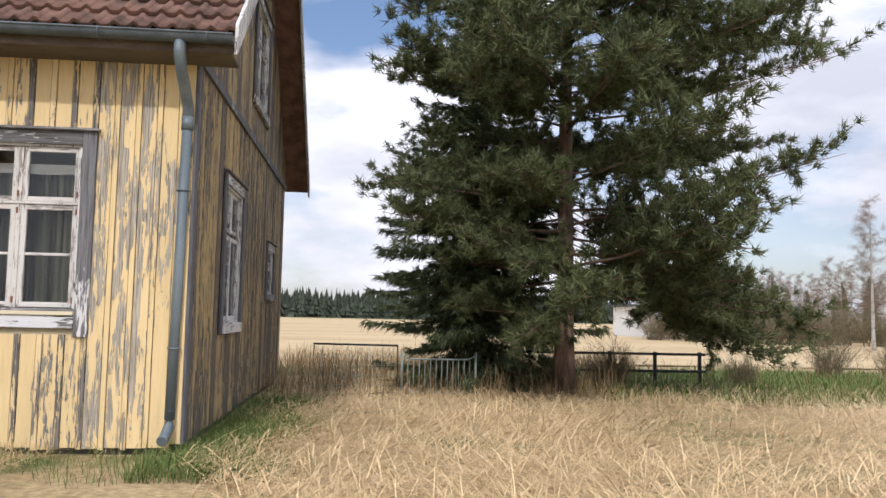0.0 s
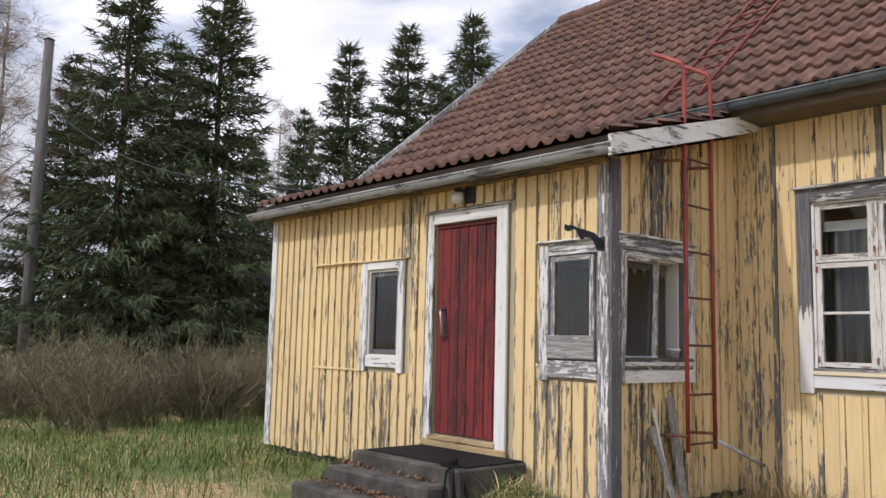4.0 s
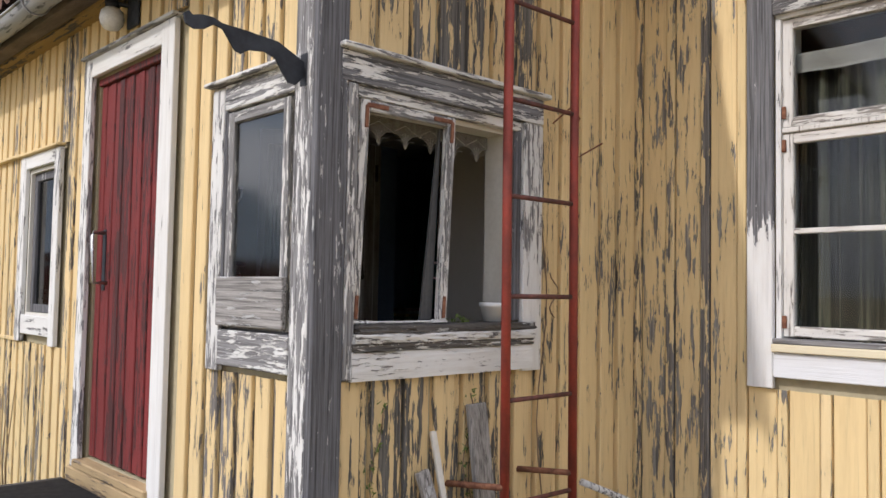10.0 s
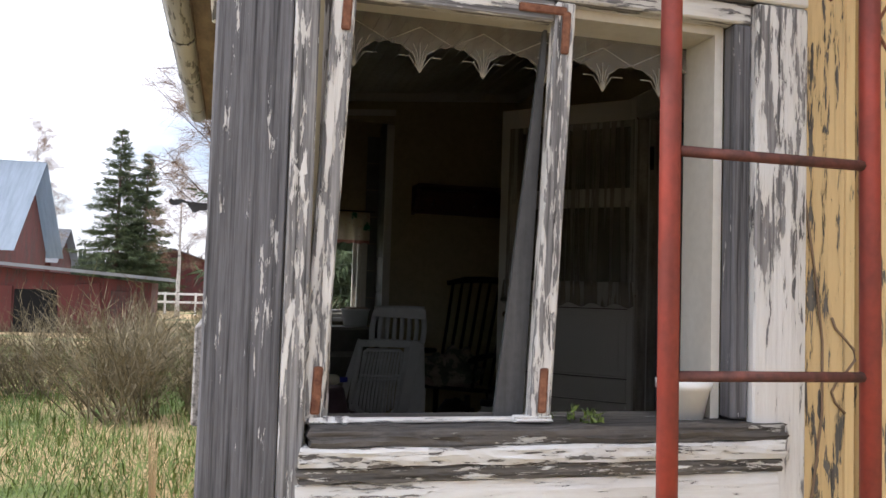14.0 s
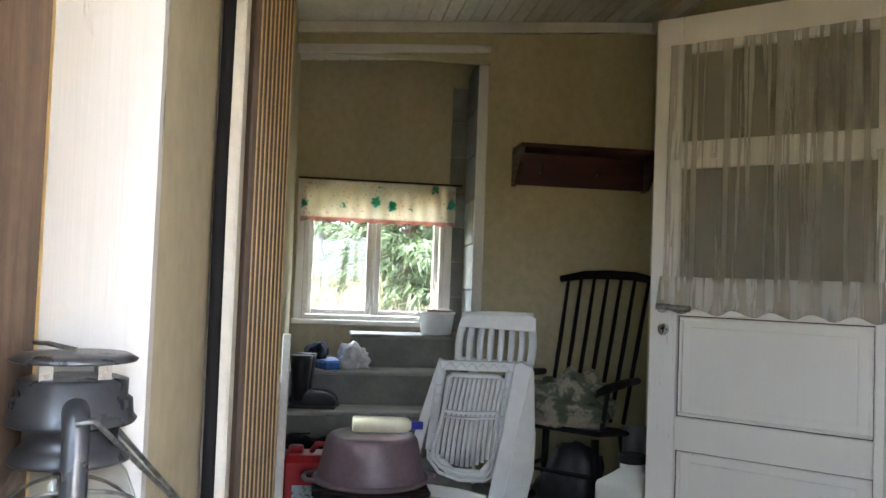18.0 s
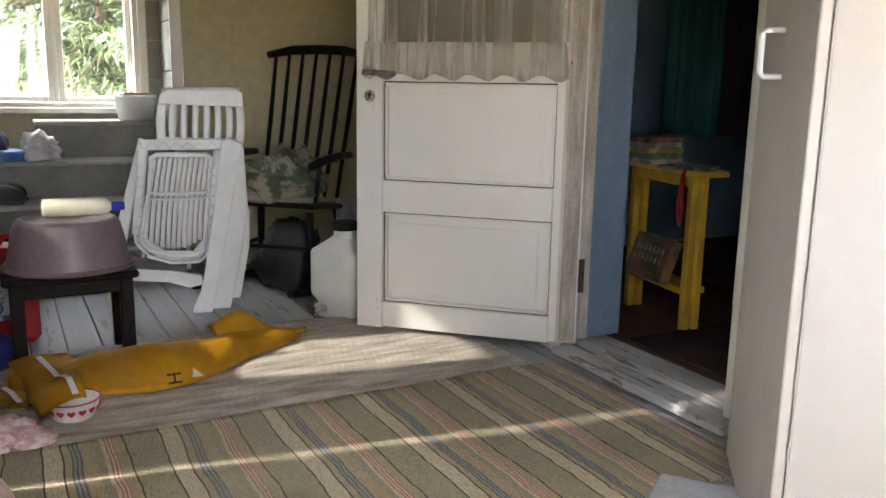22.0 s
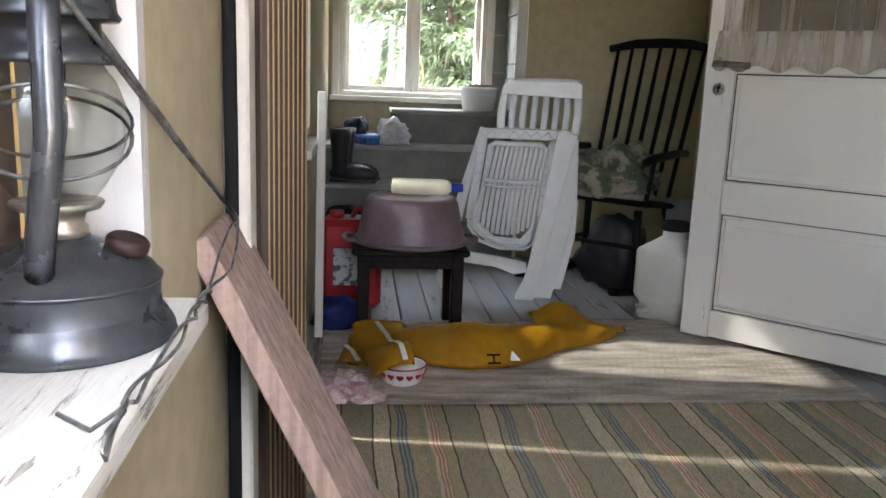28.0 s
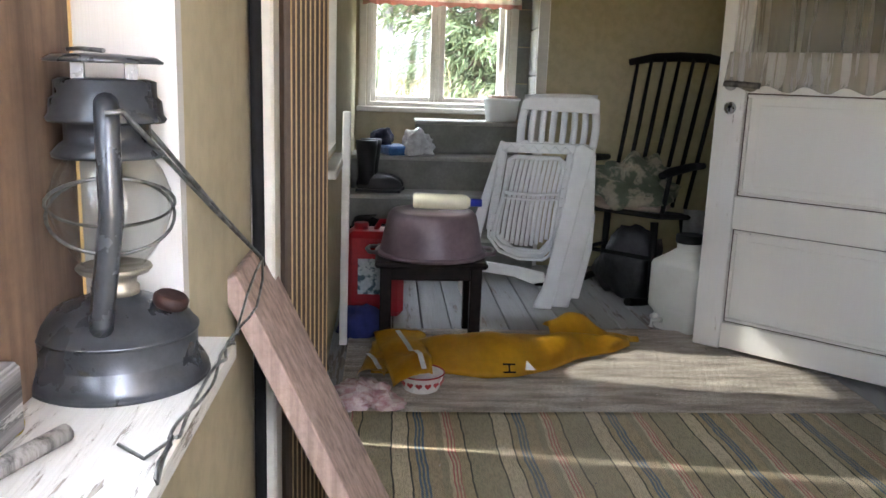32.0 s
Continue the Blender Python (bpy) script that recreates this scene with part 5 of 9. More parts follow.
part("chimney", lathe([(0.046, 0.203), (0.047, 0.206), (0.040, 0.214), (0.036, 0.217), (0.036, 0.232), (0.048, 0.233), (0.050, 0.236), (0.047, 0.240), (0.046, 0.252), (0.042, 0.255), (0.042, 0.268), (0.036, 0.270)], 36), zinc, lan)
bm = bmesh.new()
for k in range(4):
    t = math.pi / 4 + k * math.pi / 2
    bx(bm, 0.030 * math.cos(t) - 0.005, 0.030 * math.cos(t) + 0.005, 0.030 * math.sin(t) - 0.005, 0.030 * math.sin(t) + 0.005, 0.269, 0.283)
lathe([(0.048, 0.283), (0.049, 0.285), (0.042, 0.289), (0.012, 0.291)], 36, bm)
part("hood", bm, zinc, lan)
for s_ in (1, -1):
    px_, py_ = 0.0, 0.066 * s_
    pts = [(0.012, 0.058 * s_, 0.064), (0.012, 0.066 * s_, 0.072), (0.008, 0.069 * s_, 0.10), (0, 0.070 * s_, 0.16), (0, 0.068 * s_, 0.225), (0, 0.062 * s_, 0.244), (0, 0.050 * s_, 0.250), (0, 0.044 * s_, 0.246)]
    part("side_tube", tube(pts, 0.0100, 12), zinc, lan)
wire_mat = surface("old_steel_wire", (0.28, 0.29, 0.28), (0.15, 0.15, 0.15), (60, 60, 60), 0.45, 0.8)


def ring(r, z, tilt, n=28, sag=0.0):
    return [(r * math.cos(t), r * math.sin(t), z + tilt * math.sin(t) + sag * math.cos(2 * t)) for t in [2 * math.pi * k / n for k in range(n)]]


part("globe_guard", tube(ring(0.054, 0.160, 0.030), 0.0016, 6, closed=True), wire_mat, lan)
part("globe_guard", tube(ring(0.0535, 0.152, -0.026), 0.0016, 6, closed=True), wire_mat, lan)
part("lift_lever", tube([(0.018, 0.048, 0.096), (0.012, 0.056, 0.100), (0.004, 0.060, 0.106), (0.0, 0.054, 0.110), (0.006, 0.050, 0.104)], 0.0018, 6), wire_mat, lan)
part("hook", tube([(0.0, 0.02, 0.293), (0.02, -0.02, 0.295), (0.03, -0.04, 0.294)], 0.002, 6), wire_mat, lan)
bail = thing("lantern_bail", "bent wire bail hanging from the lantern to a twisted loop", "wire")
ears = [(-4.990, 5.627, 1.455), (-5.060, 5.625, 1.439)]
knot = Vector((-5.39, 5.672, 1.250))
for k, e in enumerate(ears):
    e = Vector(e)
    part("wire", tube([e + Vector((0.004, -0.012, -0.002)), e, e.lerp(knot, 0.5) + Vector((0, 0, -0.002)), knot], 0.0022, 6), wire_mat, bail)
loop = [(-5.39, 5.672, 1.250), (-5.375, 5.674, 1.226), (-5.30, 5.678, 1.212), (-5.22, 5.682, 1.222), (-5.16, 5.683, 1.230), (-5.13, 5.684, 1.232)]
part("wire", tube(loop, 0.0016, 6), wire_mat, bail)
part("wire", tube([(-5.39, 5.672, 1.250), (-5.30, 5.678, 1.256), (-5.21, 5.682, 1.250), (-5.15, 5.684, 1.238), (-5.11, 5.684, 1.230)], 0.0014, 6), wire_mat, bail)
for ph in (0, math.pi):
    pts = []
    for k in range(40):
        f = k / 39
        c = Vector((-5.13, 5.684, 1.232)).lerp(Vector((-4.885, 5.684, 1.234)), f)
        q = 15 * f + 2.2 * math.sin(5 * f) + ph
        pts.append(c + Vector((0.004 * math.sin(9 * f + ph), 0.0028 * math.cos(q), 0.0042 * math.sin(q) - 0.004 * math.sin(math.pi * f))))
    part("wire", tube(pts, 0.0015, 5), wire_mat, bail)
part("wire", tube([(-4.885, 5.684, 1.234), (-4.89, 5.676, 1.226), (-4.885, 5.664, 1.2185), (-4.908, 5.639, 1.2185)], 0.0015, 5), wire_mat, bail)
part("wire", tube([(-4.885, 5.684, 1.236), (-4.855, 5.685, 1.231), (-4.838, 5.686, 1.224), (-4.834, 5.686, 1.230), (-4.845, 5.685, 1.235), (-4.88, 5.684, 1.232)], 0.0015, 5), wire_mat, bail)

solid("glass_jar_lid", lathe([(0.026, 0), (0.027, 0.004), (0.025, 0.014), (0.012, 0.018)], 24, None, pose(-4.93, 5.535, 1.2165)), surface("yellow_plastic", (0.62, 0.50, 0.02), (0.5, 0.4, 0.02), (20, 20, 20), 0.3), "yellow translucent plastic lid on the sill", "lid")
solid("wooden_stick", tube([(-4.915, 5.60, 1.2245), (-4.80, 5.555, 1.2245)], 0.007, 10), bare_wood, "short grey wooden stick on the sill", "stick")

# plank that leans on the wall, cable and door trim
plank_mat = surface("sawn_plank", (0.44, 0.32, 0.27), (0.25, 0.185, 0.155), (60, 60, 1.6), 0.8, fine=120, relief=0.25)
solid("leaning_plank", box(-0.22, 0, -0.027, 0, 0, 0.80, 0.002), plank_mat, "sawn plank leaning against the cream wall", "plank", pose(-5.37, 5.985, 0.511, 25.5, 0, 0))
a, b, lo, hi = OP_DOOR
b = -5.53
inc = thing("trim_door_inner", "white inner casing of the porch door", "trim", kind="structure")
part("casing", box(b - 0.09, b - 0.02, 5.631, 5.666, FLOOR + 0.001, hi + 0.08), white_in, inc)
part("casing", box(a - 0.075, a - 0.002, 5.631, 5.652, FLOOR + 0.001, hi + 0.08), white_in, inc)
part("casing", box(a - 0.001, b + 0.001, 5.631, 5.652, hi + 0.001, hi + 0.08), white_in, inc)
cab = thing("cable", "black cable running down beside the door casing", "cable")
part("wire", tube([(b + 0.0, 5.644, 2.85), (b - 0.002, 5.645, 2.0), (b + 0.004, 5.644, 1.72), (b - 0.004, 5.645, 1.3), (b + 0.0, 5.644, 0.56)], 0.009, 8), mat_rubber, cab)
jb = thing("trim_jamb_porch_door", "painted lining of the porch doorway", "trim", kind="structure")
lining(jb, (a, OP_DOOR[1], FLOOR + 0.001, hi), FRONT + 0.08, FRONT + 0.108, white_in, 0.012)

fold_tan = surface("tan_piping", (0.46, 0.33, 0.17), (0.32, 0.22, 0.11), (60, 60, 1.5), 0.5)
fold_brown = surface("brown_fold_panel", (0.075, 0.046, 0.028), (0.040, 0.026, 0.017), (60, 60, 1.5), 0.55)
fd = thing("folding_door", "brown and beige striped folding door, half drawn across the doorway", "door")
tips = [(b - 0.095 - 0.285 * (i / 9) ** 1.25, 5.672 + 0.041 * i / 9) for i in range(10)]
for (x0, y0), (x1, y1) in zip(tips, tips[1:]):
    mid = ((x0 + x1) / 2, min(y0, y1) - 0.016)
    for p, q in (((x0, y0), mid), (mid, (x1, y1))):
        bm = bmesh.new()
        for v in bx(bm, q[0], p[0], 0, 0.004, FLOOR + 0.012, hi + 0.06):
            v.co.y += p[1] + (q[1] - p[1]) * (p[0] - v.co.x) / (p[0] - q[0])
        part("slat", bm, fold_brown, fd)
    part("piping", tube([(x1, y1 + 0.0045, FLOOR + 0.012), (x1, y1 + 0.0045, hi + 0.06)], 0.0015, 6), fold_tan, fd, "tan plastic edge")
part("head_rail", box(a - 0.02, b - 0.01, 5.655, 5.71, hi + 0.061, hi + 0.10), white_in, fd)

# window between door and stair, seen edge on: sill and a white batten
solid("window_ledge", box(-7.50, -6.90, FRONT + 0.035, 5.675, 1.165, 1.195, 0.004), white_in, "narrow white inner ledge of the small window", "window sill")
solid("white_batten", box(-0.014, 0.014, -0.014, 0.014, 0, 0.86, 0.003), white_in, "white painted batten leaning in the corner", "batten", pose(-7.28, 5.680, 0.501, -0.5, 0, 0))


# ---- ground, trees and distance ----
def ground_z(x, y):
    d = max(0.0, y - 9.0)
    bank = 0.27 * math.exp(-((x + 4.86) / 0.34) ** 2 - ((y - 5.02) / 0.42) ** 2)
    return -0.012 * min(d, 12.0) + 0.03 * math.sin(x * 0.9 + 0.4) * math.cos(y * 0.7) - 0.03 + bank


def ground_np(x, y):
    return -0.012 * np.minimum(np.maximum(0, y - 9.0), 12.0) + 0.03 * np.sin(x * 0.9 + 0.4) * np.cos(y * 0.7) - 0.03 + 0.27 * np.exp(-((x + 4.86) / 0.34) ** 2 - ((y - 5.02) / 0.42) ** 2)


soil, nt, bs = mat_new("meadow_ground")
co = place(nt, (1, 1, 1))
n1 = nd(nt, "TexNoise", Scale=0.35, Detail=6.0, Roughness=0.6)
n2 = nd(nt, "TexNoise", Scale=14.0, Detail=6.0, Roughness=0.7)
for n_ in (n1, n2):
    nt.links.new(co, n_.inputs["Vector"])
straw_c = ramp(nt, n2.outputs[0], (0.3, (0.22, 0.15, 0.07)), (0.65, (0.55, 0.41, 0.22)))
green_c = ramp(nt, n2.outputs[0], (0.3, (0.05, 0.08, 0.018)), (0.65, (0.14, 0.20, 0.055)))
nt.links.new(mixc(nt, ramp(nt, n1.outputs[0], (0.50, 0.0), (0.60, 1.0)), straw_c, green_c), bs.inputs["Base Color"])
bs.inputs["Roughness"].default_value = 0.95
bump(nt, bs, n2.outputs[0], 0.8, 0.03)
bm = bmesh.new()
lines = sorted({-1500, -600, -250, -120, -60, *range(-40, 41, 1), *(k * 0.125 for k in range(-48, -24)), *(k * 0.125 for k in range(32, 49)), 60, 120, 250, 600, 1500})
rows = [[bm.verts.new((x, y, ground_z(x, y) if abs(x) <= 40 and abs(y) <= 40 else -0.18)) for x in lines] for y in lines]
for a, b in zip(rows, rows[1:]):
    for i in range(len(lines) - 1):
        bm.faces.new((a[i], a[i + 1], b[i + 1], b[i])).smooth = True
structure("ground", bm, soil, "dry straw-coloured grass ground with green patches", "ground")
field_mat = surface("stubble_field", (0.52, 0.40, 0.22), (0.42, 0.31, 0.16), (0.05, 0.2, 1), 0.95, fine=2.0)
for nm, a in (("field_north", (-60, 90, 24, 150)), ("field_east", (42, 150, -40, 24))):
    bm = bmesh.new()
    bm.faces.new([bm.verts.new(p) for p in ((a[0], a[2], -0.14), (a[1], a[2], -0.14), (a[1], a[3], -0.05), (a[0], a[3], -0.05))])
    structure(nm, bm, field_mat, "wide pale stubble field beyond the garden", "field")


def blades(n, xr, yr, length, width, lie, keep=None, seed=1, curl=0.5):
    """Grass blades: each is a bent, tapering strip of two triangles and a tip. lie: 0 stands, 1 lies flat."""
    g = np.random.default_rng(seed)
    x, y = g.uniform(*xr, n), g.uniform(*yr, n)
    if keep is not None:
        k = keep(x, y, g)
        x, y = x[k], y[k]
    n = len(x)
    z = ground_np(x, y)
    az = g.uniform(0, 2 * np.pi, n) if lie < 0.6 else g.normal(0.6, 1.1, n) + 0.8 * np.sin(x * 1.3) + 0.9 * np.cos(y * 1.1)
    ln = g.uniform(length[0], length[1], n)
    el = np.clip(g.normal((1 - lie) * 1.35, 0.25, n), 0.08, 1.5)
    d = np.stack([np.cos(az) * np.cos(el), np.sin(az) * np.cos(el), np.sin(el)], 1)
    el2 = np.clip(el - curl * g.uniform(0.3, 1.3, n), -0.25 if lie > 0.6 else -0.6, 1.4)
    d2 = np.stack([np.cos(az) * np.cos(el2), np.sin(az) * np.cos(el2), np.sin(el2)], 1)
    s = np.stack([-np.sin(az), np.cos(az), np.zeros(n)], 1) * (g.uniform(width[0], width[1], n)[:, None] / 2)
    p0 = np.stack([x, y, z + (g.uniform(0, 0.10, n) if lie > 0.6 else 0)], 1)
    p1 = p0 + d * (ln * 0.55)[:, None]
    p2 = p1 + d2 * (ln * 0.45)[:, None]
    v = np.stack([p0 - s, p0 + s, p1 - s * 0.8, p1 + s * 0.8, p2], 1).reshape(-1, 3)
    f = np.array([[0, 1, 3], [0, 3, 2], [2, 3, 4]])
    t = (np.arange(n)[:, None, None] * 5 + f[None]).reshape(-1, 3)
    return mesh_np("blades", v, t)


def off_house(x, y):
    return ~((x > WEST - 0.05) & (x < SIDE + 0.03) & (y > FRONT - 0.03)) & ~((x > WEST) & (x < GABLE + 0.02) & (y > MAIN - 0.02) & (y < BACK + 0.1)) & ~((x > -6.82) & (x < -5.0) & (y > 4.16) & (y < 5.5))


def thick(x, y, g, far=5.0):
    d = np.hypot(x + 0.3, y)
    return off_house(x, y) & (g.uniform(0, 1, len(x)) < np.clip((far / np.maximum(d, 0.5)) ** 1.1, 0.08, 1))


straw_mat = leafy("straw_blades", (0.30, 0.20, 0.085), (0.80, 0.61, 0.35))
green_mat = leafy("grass_blades", (0.045, 0.078, 0.016), (0.165, 0.22, 0.06))
lead_mat = leafy("dead_stems", (0.12, 0.08, 0.04), (0.36, 0.25, 0.13))


def stuff(name, me, material, label, category):
    me.materials.append(material)
    return tagged(new(name, me), label, category, kind="stuff")


straw_zone = lambda x, y, g: thick(x, y, g, 7.0) & ((x > -1.2 - 0.3 * np.sin(y * 2)) | (y < 4.2))
stuff("dry_grass", blades(170000, (-4.5, 12.0), (1.6, 14.5), (0.20, 0.50), (0.004, 0.009), 0.93, straw_zone, 3, 0.25), straw_mat, "flattened golden straw and dead grass", "grass")
stuff("dry_grass_tufts", blades(16000, (-12.0, 12.0), (2.0, 15.5), (0.12, 0.36), (0.003, 0.006), 0.45, lambda x, y, g: thick(x, y, g, 9.0) & (np.sin(x * 2.3) * np.cos(y * 1.9 + x) > 0.25), 4, 0.8), straw_mat, "standing dead grass tufts", "grass")
near_wall = lambda x, y, g: off_house(x, y) & (((x > -1.9) & (x < -0.55 + 0.25 * np.sin(y * 3)) & (y > 6.5)) | ((y < 7.5) & (y > 6.3 + 0.3 * np.sin(x * 4)) & (x < -1.0)) | ((x < -4.6 + 0.6 * np.sin(y * 3)) & (y > 2.2)) | ((x > 3.5) & (y > 12)))
stuff("green_grass", blades(110000, (-13.5, 12.0), (2.2, 16.0), (0.07, 0.22), (0.003, 0.006), 0.25, lambda x, y, g: near_wall(x, y, g) & thick(x, y, g, 7.5), 5, 0.7), green_mat, "fresh green spring grass by the house", "grass")
stuff("wall_grass", blades(13000, (-1.75, -0.45), (6.2, 12.0), (0.09, 0.24), (0.004, 0.007), 0.25, lambda x, y, g: off_house(x, y) & (x < -0.75 + 0.2 * np.sin(y * 2.3)), 15, 0.7), green_mat, "long green grass along the gable wall", "grass")
stuff("pine_grass", blades(24000, (3.9, 16.0), (11.8, 21.0), (0.14, 0.36), (0.008, 0.014), 0.25, lambda x, y, g: y > 12.4 - 0.06 * x + 0.5 * np.sin(x * 1.7), 16, 0.7), green_mat, "green grass in the shade beyond the pine", "grass")
stuff("far_grass", blades(110000, (-24.0, -5.0), (-6.0, 10.0), (0.10, 0.28), (0.007, 0.013), 0.30, lambda x, y, g: off_house(x, y) & (x < -7.0 + 0.9 * np.sin(y * 1.3) + g.normal(0, 0.6, len(x))) & (np.sin(x * 1.1 + 2 * np.sin(y * 0.7)) * np.cos(y * 1.4) > g.normal(-0.5, 0.4, len(x))), 6, 0.7), green_mat, "rough grass around the bushes", "grass")
stuff("field_stems", blades(14000, (-2.0, 16.0), (12.5, 24.0), (0.3, 0.8), (0.006, 0.012), 0.15, lambda x, y, g: off_house(x, y) & ((x < 0.36 * y - 0.6) | (g.uniform(0, 1, len(x)) < 0.06)), 8, 0.5), lead_mat, "dead brown stems behind the fence", "grass")


# ---- trees ----
def needles(p, d, n, ln, wd, spread, g):
    """n thin triangles round each point p, along d and spread out."""
    k = len(p)
    q = np.repeat(p, n, 0)
    dd = np.repeat(d, n, 0) + g.normal(0, spread, (k * n, 3))
    dd /= np.linalg.norm(dd, axis=1)[:, None] + 1e-9
    s = np.cross(dd, g.normal(0, 1, (k * n, 3)))
    s /= np.linalg.norm(s, axis=1)[:, None] + 1e-9
    l_ = g.uniform(ln * 0.6, ln * 1.25, (k * n, 1))
    q = q + g.normal(0, ln * 0.15, (k * n, 3))
    v = np.stack([q - s * wd / 2, q + s * wd / 2, q + dd * l_], 1).reshape(-1, 3)
    return v, np.arange(len(v)).reshape(-1, 3)


def limbs(starts, ends, r0, r1, g, bow=0.0, seg=3, sides=4):
    """Tapering limbs between points, slightly bowed: all in one mesh."""
    vs, fs, base = [], [], 0
    for a, b, p, q in zip(starts, ends, r0, r1):
        d = b - a
        s = np.cross(d, [0.3, 0.5, 0.8])
        s /= np.linalg.norm(s) + 1e-9
        t = np.cross(s, d)
        t /= np.linalg.norm(t) + 1e-9
        off = bow * np.linalg.norm(d)
        for k in range(seg + 1):
            f = k / seg
            c = a + d * f + np.array([0, 0, off * math.sin(math.pi * f)]) + (g.normal(0, 0.015, 3) * np.linalg.norm(d) if 0 < k < seg else 0)
            r = p + (q - p) * f
            for j in range(sides):
                w = 2 * math.pi * j / sides
                vs.append(c + r * (math.cos(w) * s + math.sin(w) * t))
        for k in range(seg):
            for j in range(sides):
                i0, i1 = base + k * sides + j, base + k * sides + (j + 1) % sides
                fs += [(i0, i1, i1 + sides), (i0, i1 + sides, i0 + sides)]
        base += (seg + 1) * sides
    return np.array(vs), np.array(fs)


bark_mat = surface("conifer_bark", (0.115, 0.075, 0.055), (0.05, 0.035, 0.028), (12, 12, 3), 0.95, fine=30, relief=0.8)
pine_bark = surface("pine_bark", (0.23, 0.15, 0.11), (0.10, 0.07, 0.055), (12, 12, 3), 0.95, fine=25, relief=0.9)
spruce_mat = leafy("spruce_needles", (0.026, 0.042, 0.021), (0.10, 0.13, 0.058))
pine_mat = leafy("pine_needles", (0.034, 0.048, 0.020), (0.14, 0.165, 0.07))
birch_bark = surface("birch_bark", (0.55, 0.53, 0.50), (0.10, 0.09, 0.085), (6, 6, 14), 0.8, lo=0.36, hi=0.44)
twig_mat = leafy("bare_twigs", (0.10, 0.07, 0.05), (0.34, 0.24, 0.16))


def spruce_mesh(h, r, seed, whorls=50, low=0.03, dens=0.85, ln=0.34, wd=0.045, per=5):
    g = np.random.default_rng(seed)
    st, en = [], []
    tip_p, tip_d = [], []
    for k in range(whorls):
        f = (k + g.uniform(0, 0.8)) / whorls
        z = h * (low + (0.985 - low) * f)
        for j in range(int(g.integers(6, 10))):
            az = g.uniform(0, 2 * np.pi)
            l_ = r * (1 - f) ** 0.85 * g.uniform(0.45, 1.15) + 0.12
            drop = -0.30 + 0.55 * f + g.normal(0, 0.10)
            d = np.array([math.cos(az), math.sin(az), drop])
            a, b = np.array([0, 0, z]), np.array([0, 0, z]) + d * l_
            st.append(a)
            en.append(b)
            n = max(3, int(l_ * 13 * dens))
            for i in range(n):
                u = 0.12 + 0.9 * (i + g.uniform(0, 1)) / n
                side = g.choice([-1, 1])
                sag = np.array([0, 0, -0.10 * l_ * u * (1 - u) * 4 * 0.5 + 0.10 * l_ * max(0, u - 0.75)])
                w = np.array([-d[1], d[0], 0]) * side * (1.05 - u) * 0.32 * l_ * g.uniform(0, 1)
                tip_p.append(a + d * l_ * u + sag + w)
                tip_d.append(d * 0.8 + w * 0.9 / (l_ + 0.01) + np.array([0, 0, -0.45 + 0.5 * f]))
    v, t = needles(np.array(tip_p), np.array(tip_d), per, ln, wd, 0.42, g)
    lv, lf = limbs(np.array(st), np.array(en), [0.009 + 0.008 * (1 - s_[2] / h) for s_ in st], [0.004] * len(st), g, -0.04, 2, 3)
    return mesh_np("crown", v, t), mesh_np("limbs", lv, lf)


def trunk_bm(h, r, lean=0.0, seg=12):
    pts = [(lean * (k / 10) ** 1.5 * h + 0.01 * math.sin(k), 0.01 * math.cos(2 * k), h * k / 10) for k in range(11)]
    return tube(pts, [r * (1.35 if k == 0 else 1) * (1 - 0.93 * k / 10) + 0.01 for k in range(11)], seg)


def tree(name, label, m, trunk, tmat, crown, cmat, limb=None, lmat=None, group=""):
    t = thing(name, label, "tree", m, group)
    part("trunk", trunk, tmat, t)
    if limb is not None:
        tagged(part("branchwork", limb, lmat or tmat, t), kind="stuff")
    c = tagged(part("crown", crown, cmat, t), kind="stuff")
    return t


crown_a, limb_a = spruce_mesh(11.5, 3.1, 11)
crown_b, limb_b = spruce_mesh(11.9, 3.0, 12)
sp_a = tree("spruce_tree", "tall dark green spruce behind the house", pose(-21.2, 7.6, -0.2), trunk_bm(11.4, 0.16), bark_mat, crown_a, spruce_mat, limb_a, bark_mat, "spruces")
sp_b = tree("spruce_tree", "tall dark green spruce behind the house", pose(-20.0, 9.7, -0.2), trunk_bm(11.4, 0.15), bark_mat, crown_b, spruce_mat, limb_b, bark_mat, "spruces")


def at(az, d, eye=(-0.4, 0.25)):
    """A place at that bearing (degrees left of north) and distance."""
    return eye[0] - d * math.sin(radians(az)), eye[1] + d * math.cos(radians(az))


def plant(src, az, d, scale, turn, z=-0.2):
    x, y = at(az, d)
    t = copy_thing(src, pose(x, y, z, 0, 0, turn))
    t.scale = (scale, scale, scale)
    return t


sp_a.matrix_basis = pose(*at(70.3, 22), -0.2)
sp_b.matrix_basis = pose(*at(64.3, 22.5), -0.2)
for src, az, d, s_, tn in ((sp_b, 73.6, 25, 0.80, 40), (sp_a, 67.3, 27, 0.98, 75), (sp_a, 55.4, 27, 1.02, 130), (sp_b, 51.2, 28, 1.08, 200), (sp_b, 58.4, 33, 0.92, 310), (sp_a, 46.6, 28, 1.16, 250), (sp_b, 43.4, 33, 1.12, 20), (sp_a, 61.5, 26, 0.66, 160), (sp_b, 49.0, 34, 1.1, 60)):
    plant(src, az, d, s_, tn)
for x, y, s_, tn in ((-57.1, -1.3, 1.0, 5), (-57.2, 0.3, 0.88, 100)):
    t = copy_thing(sp_a, pose(x, y, -0.2, 0, 0, tn))
    t.scale = (s_, s_, s_)

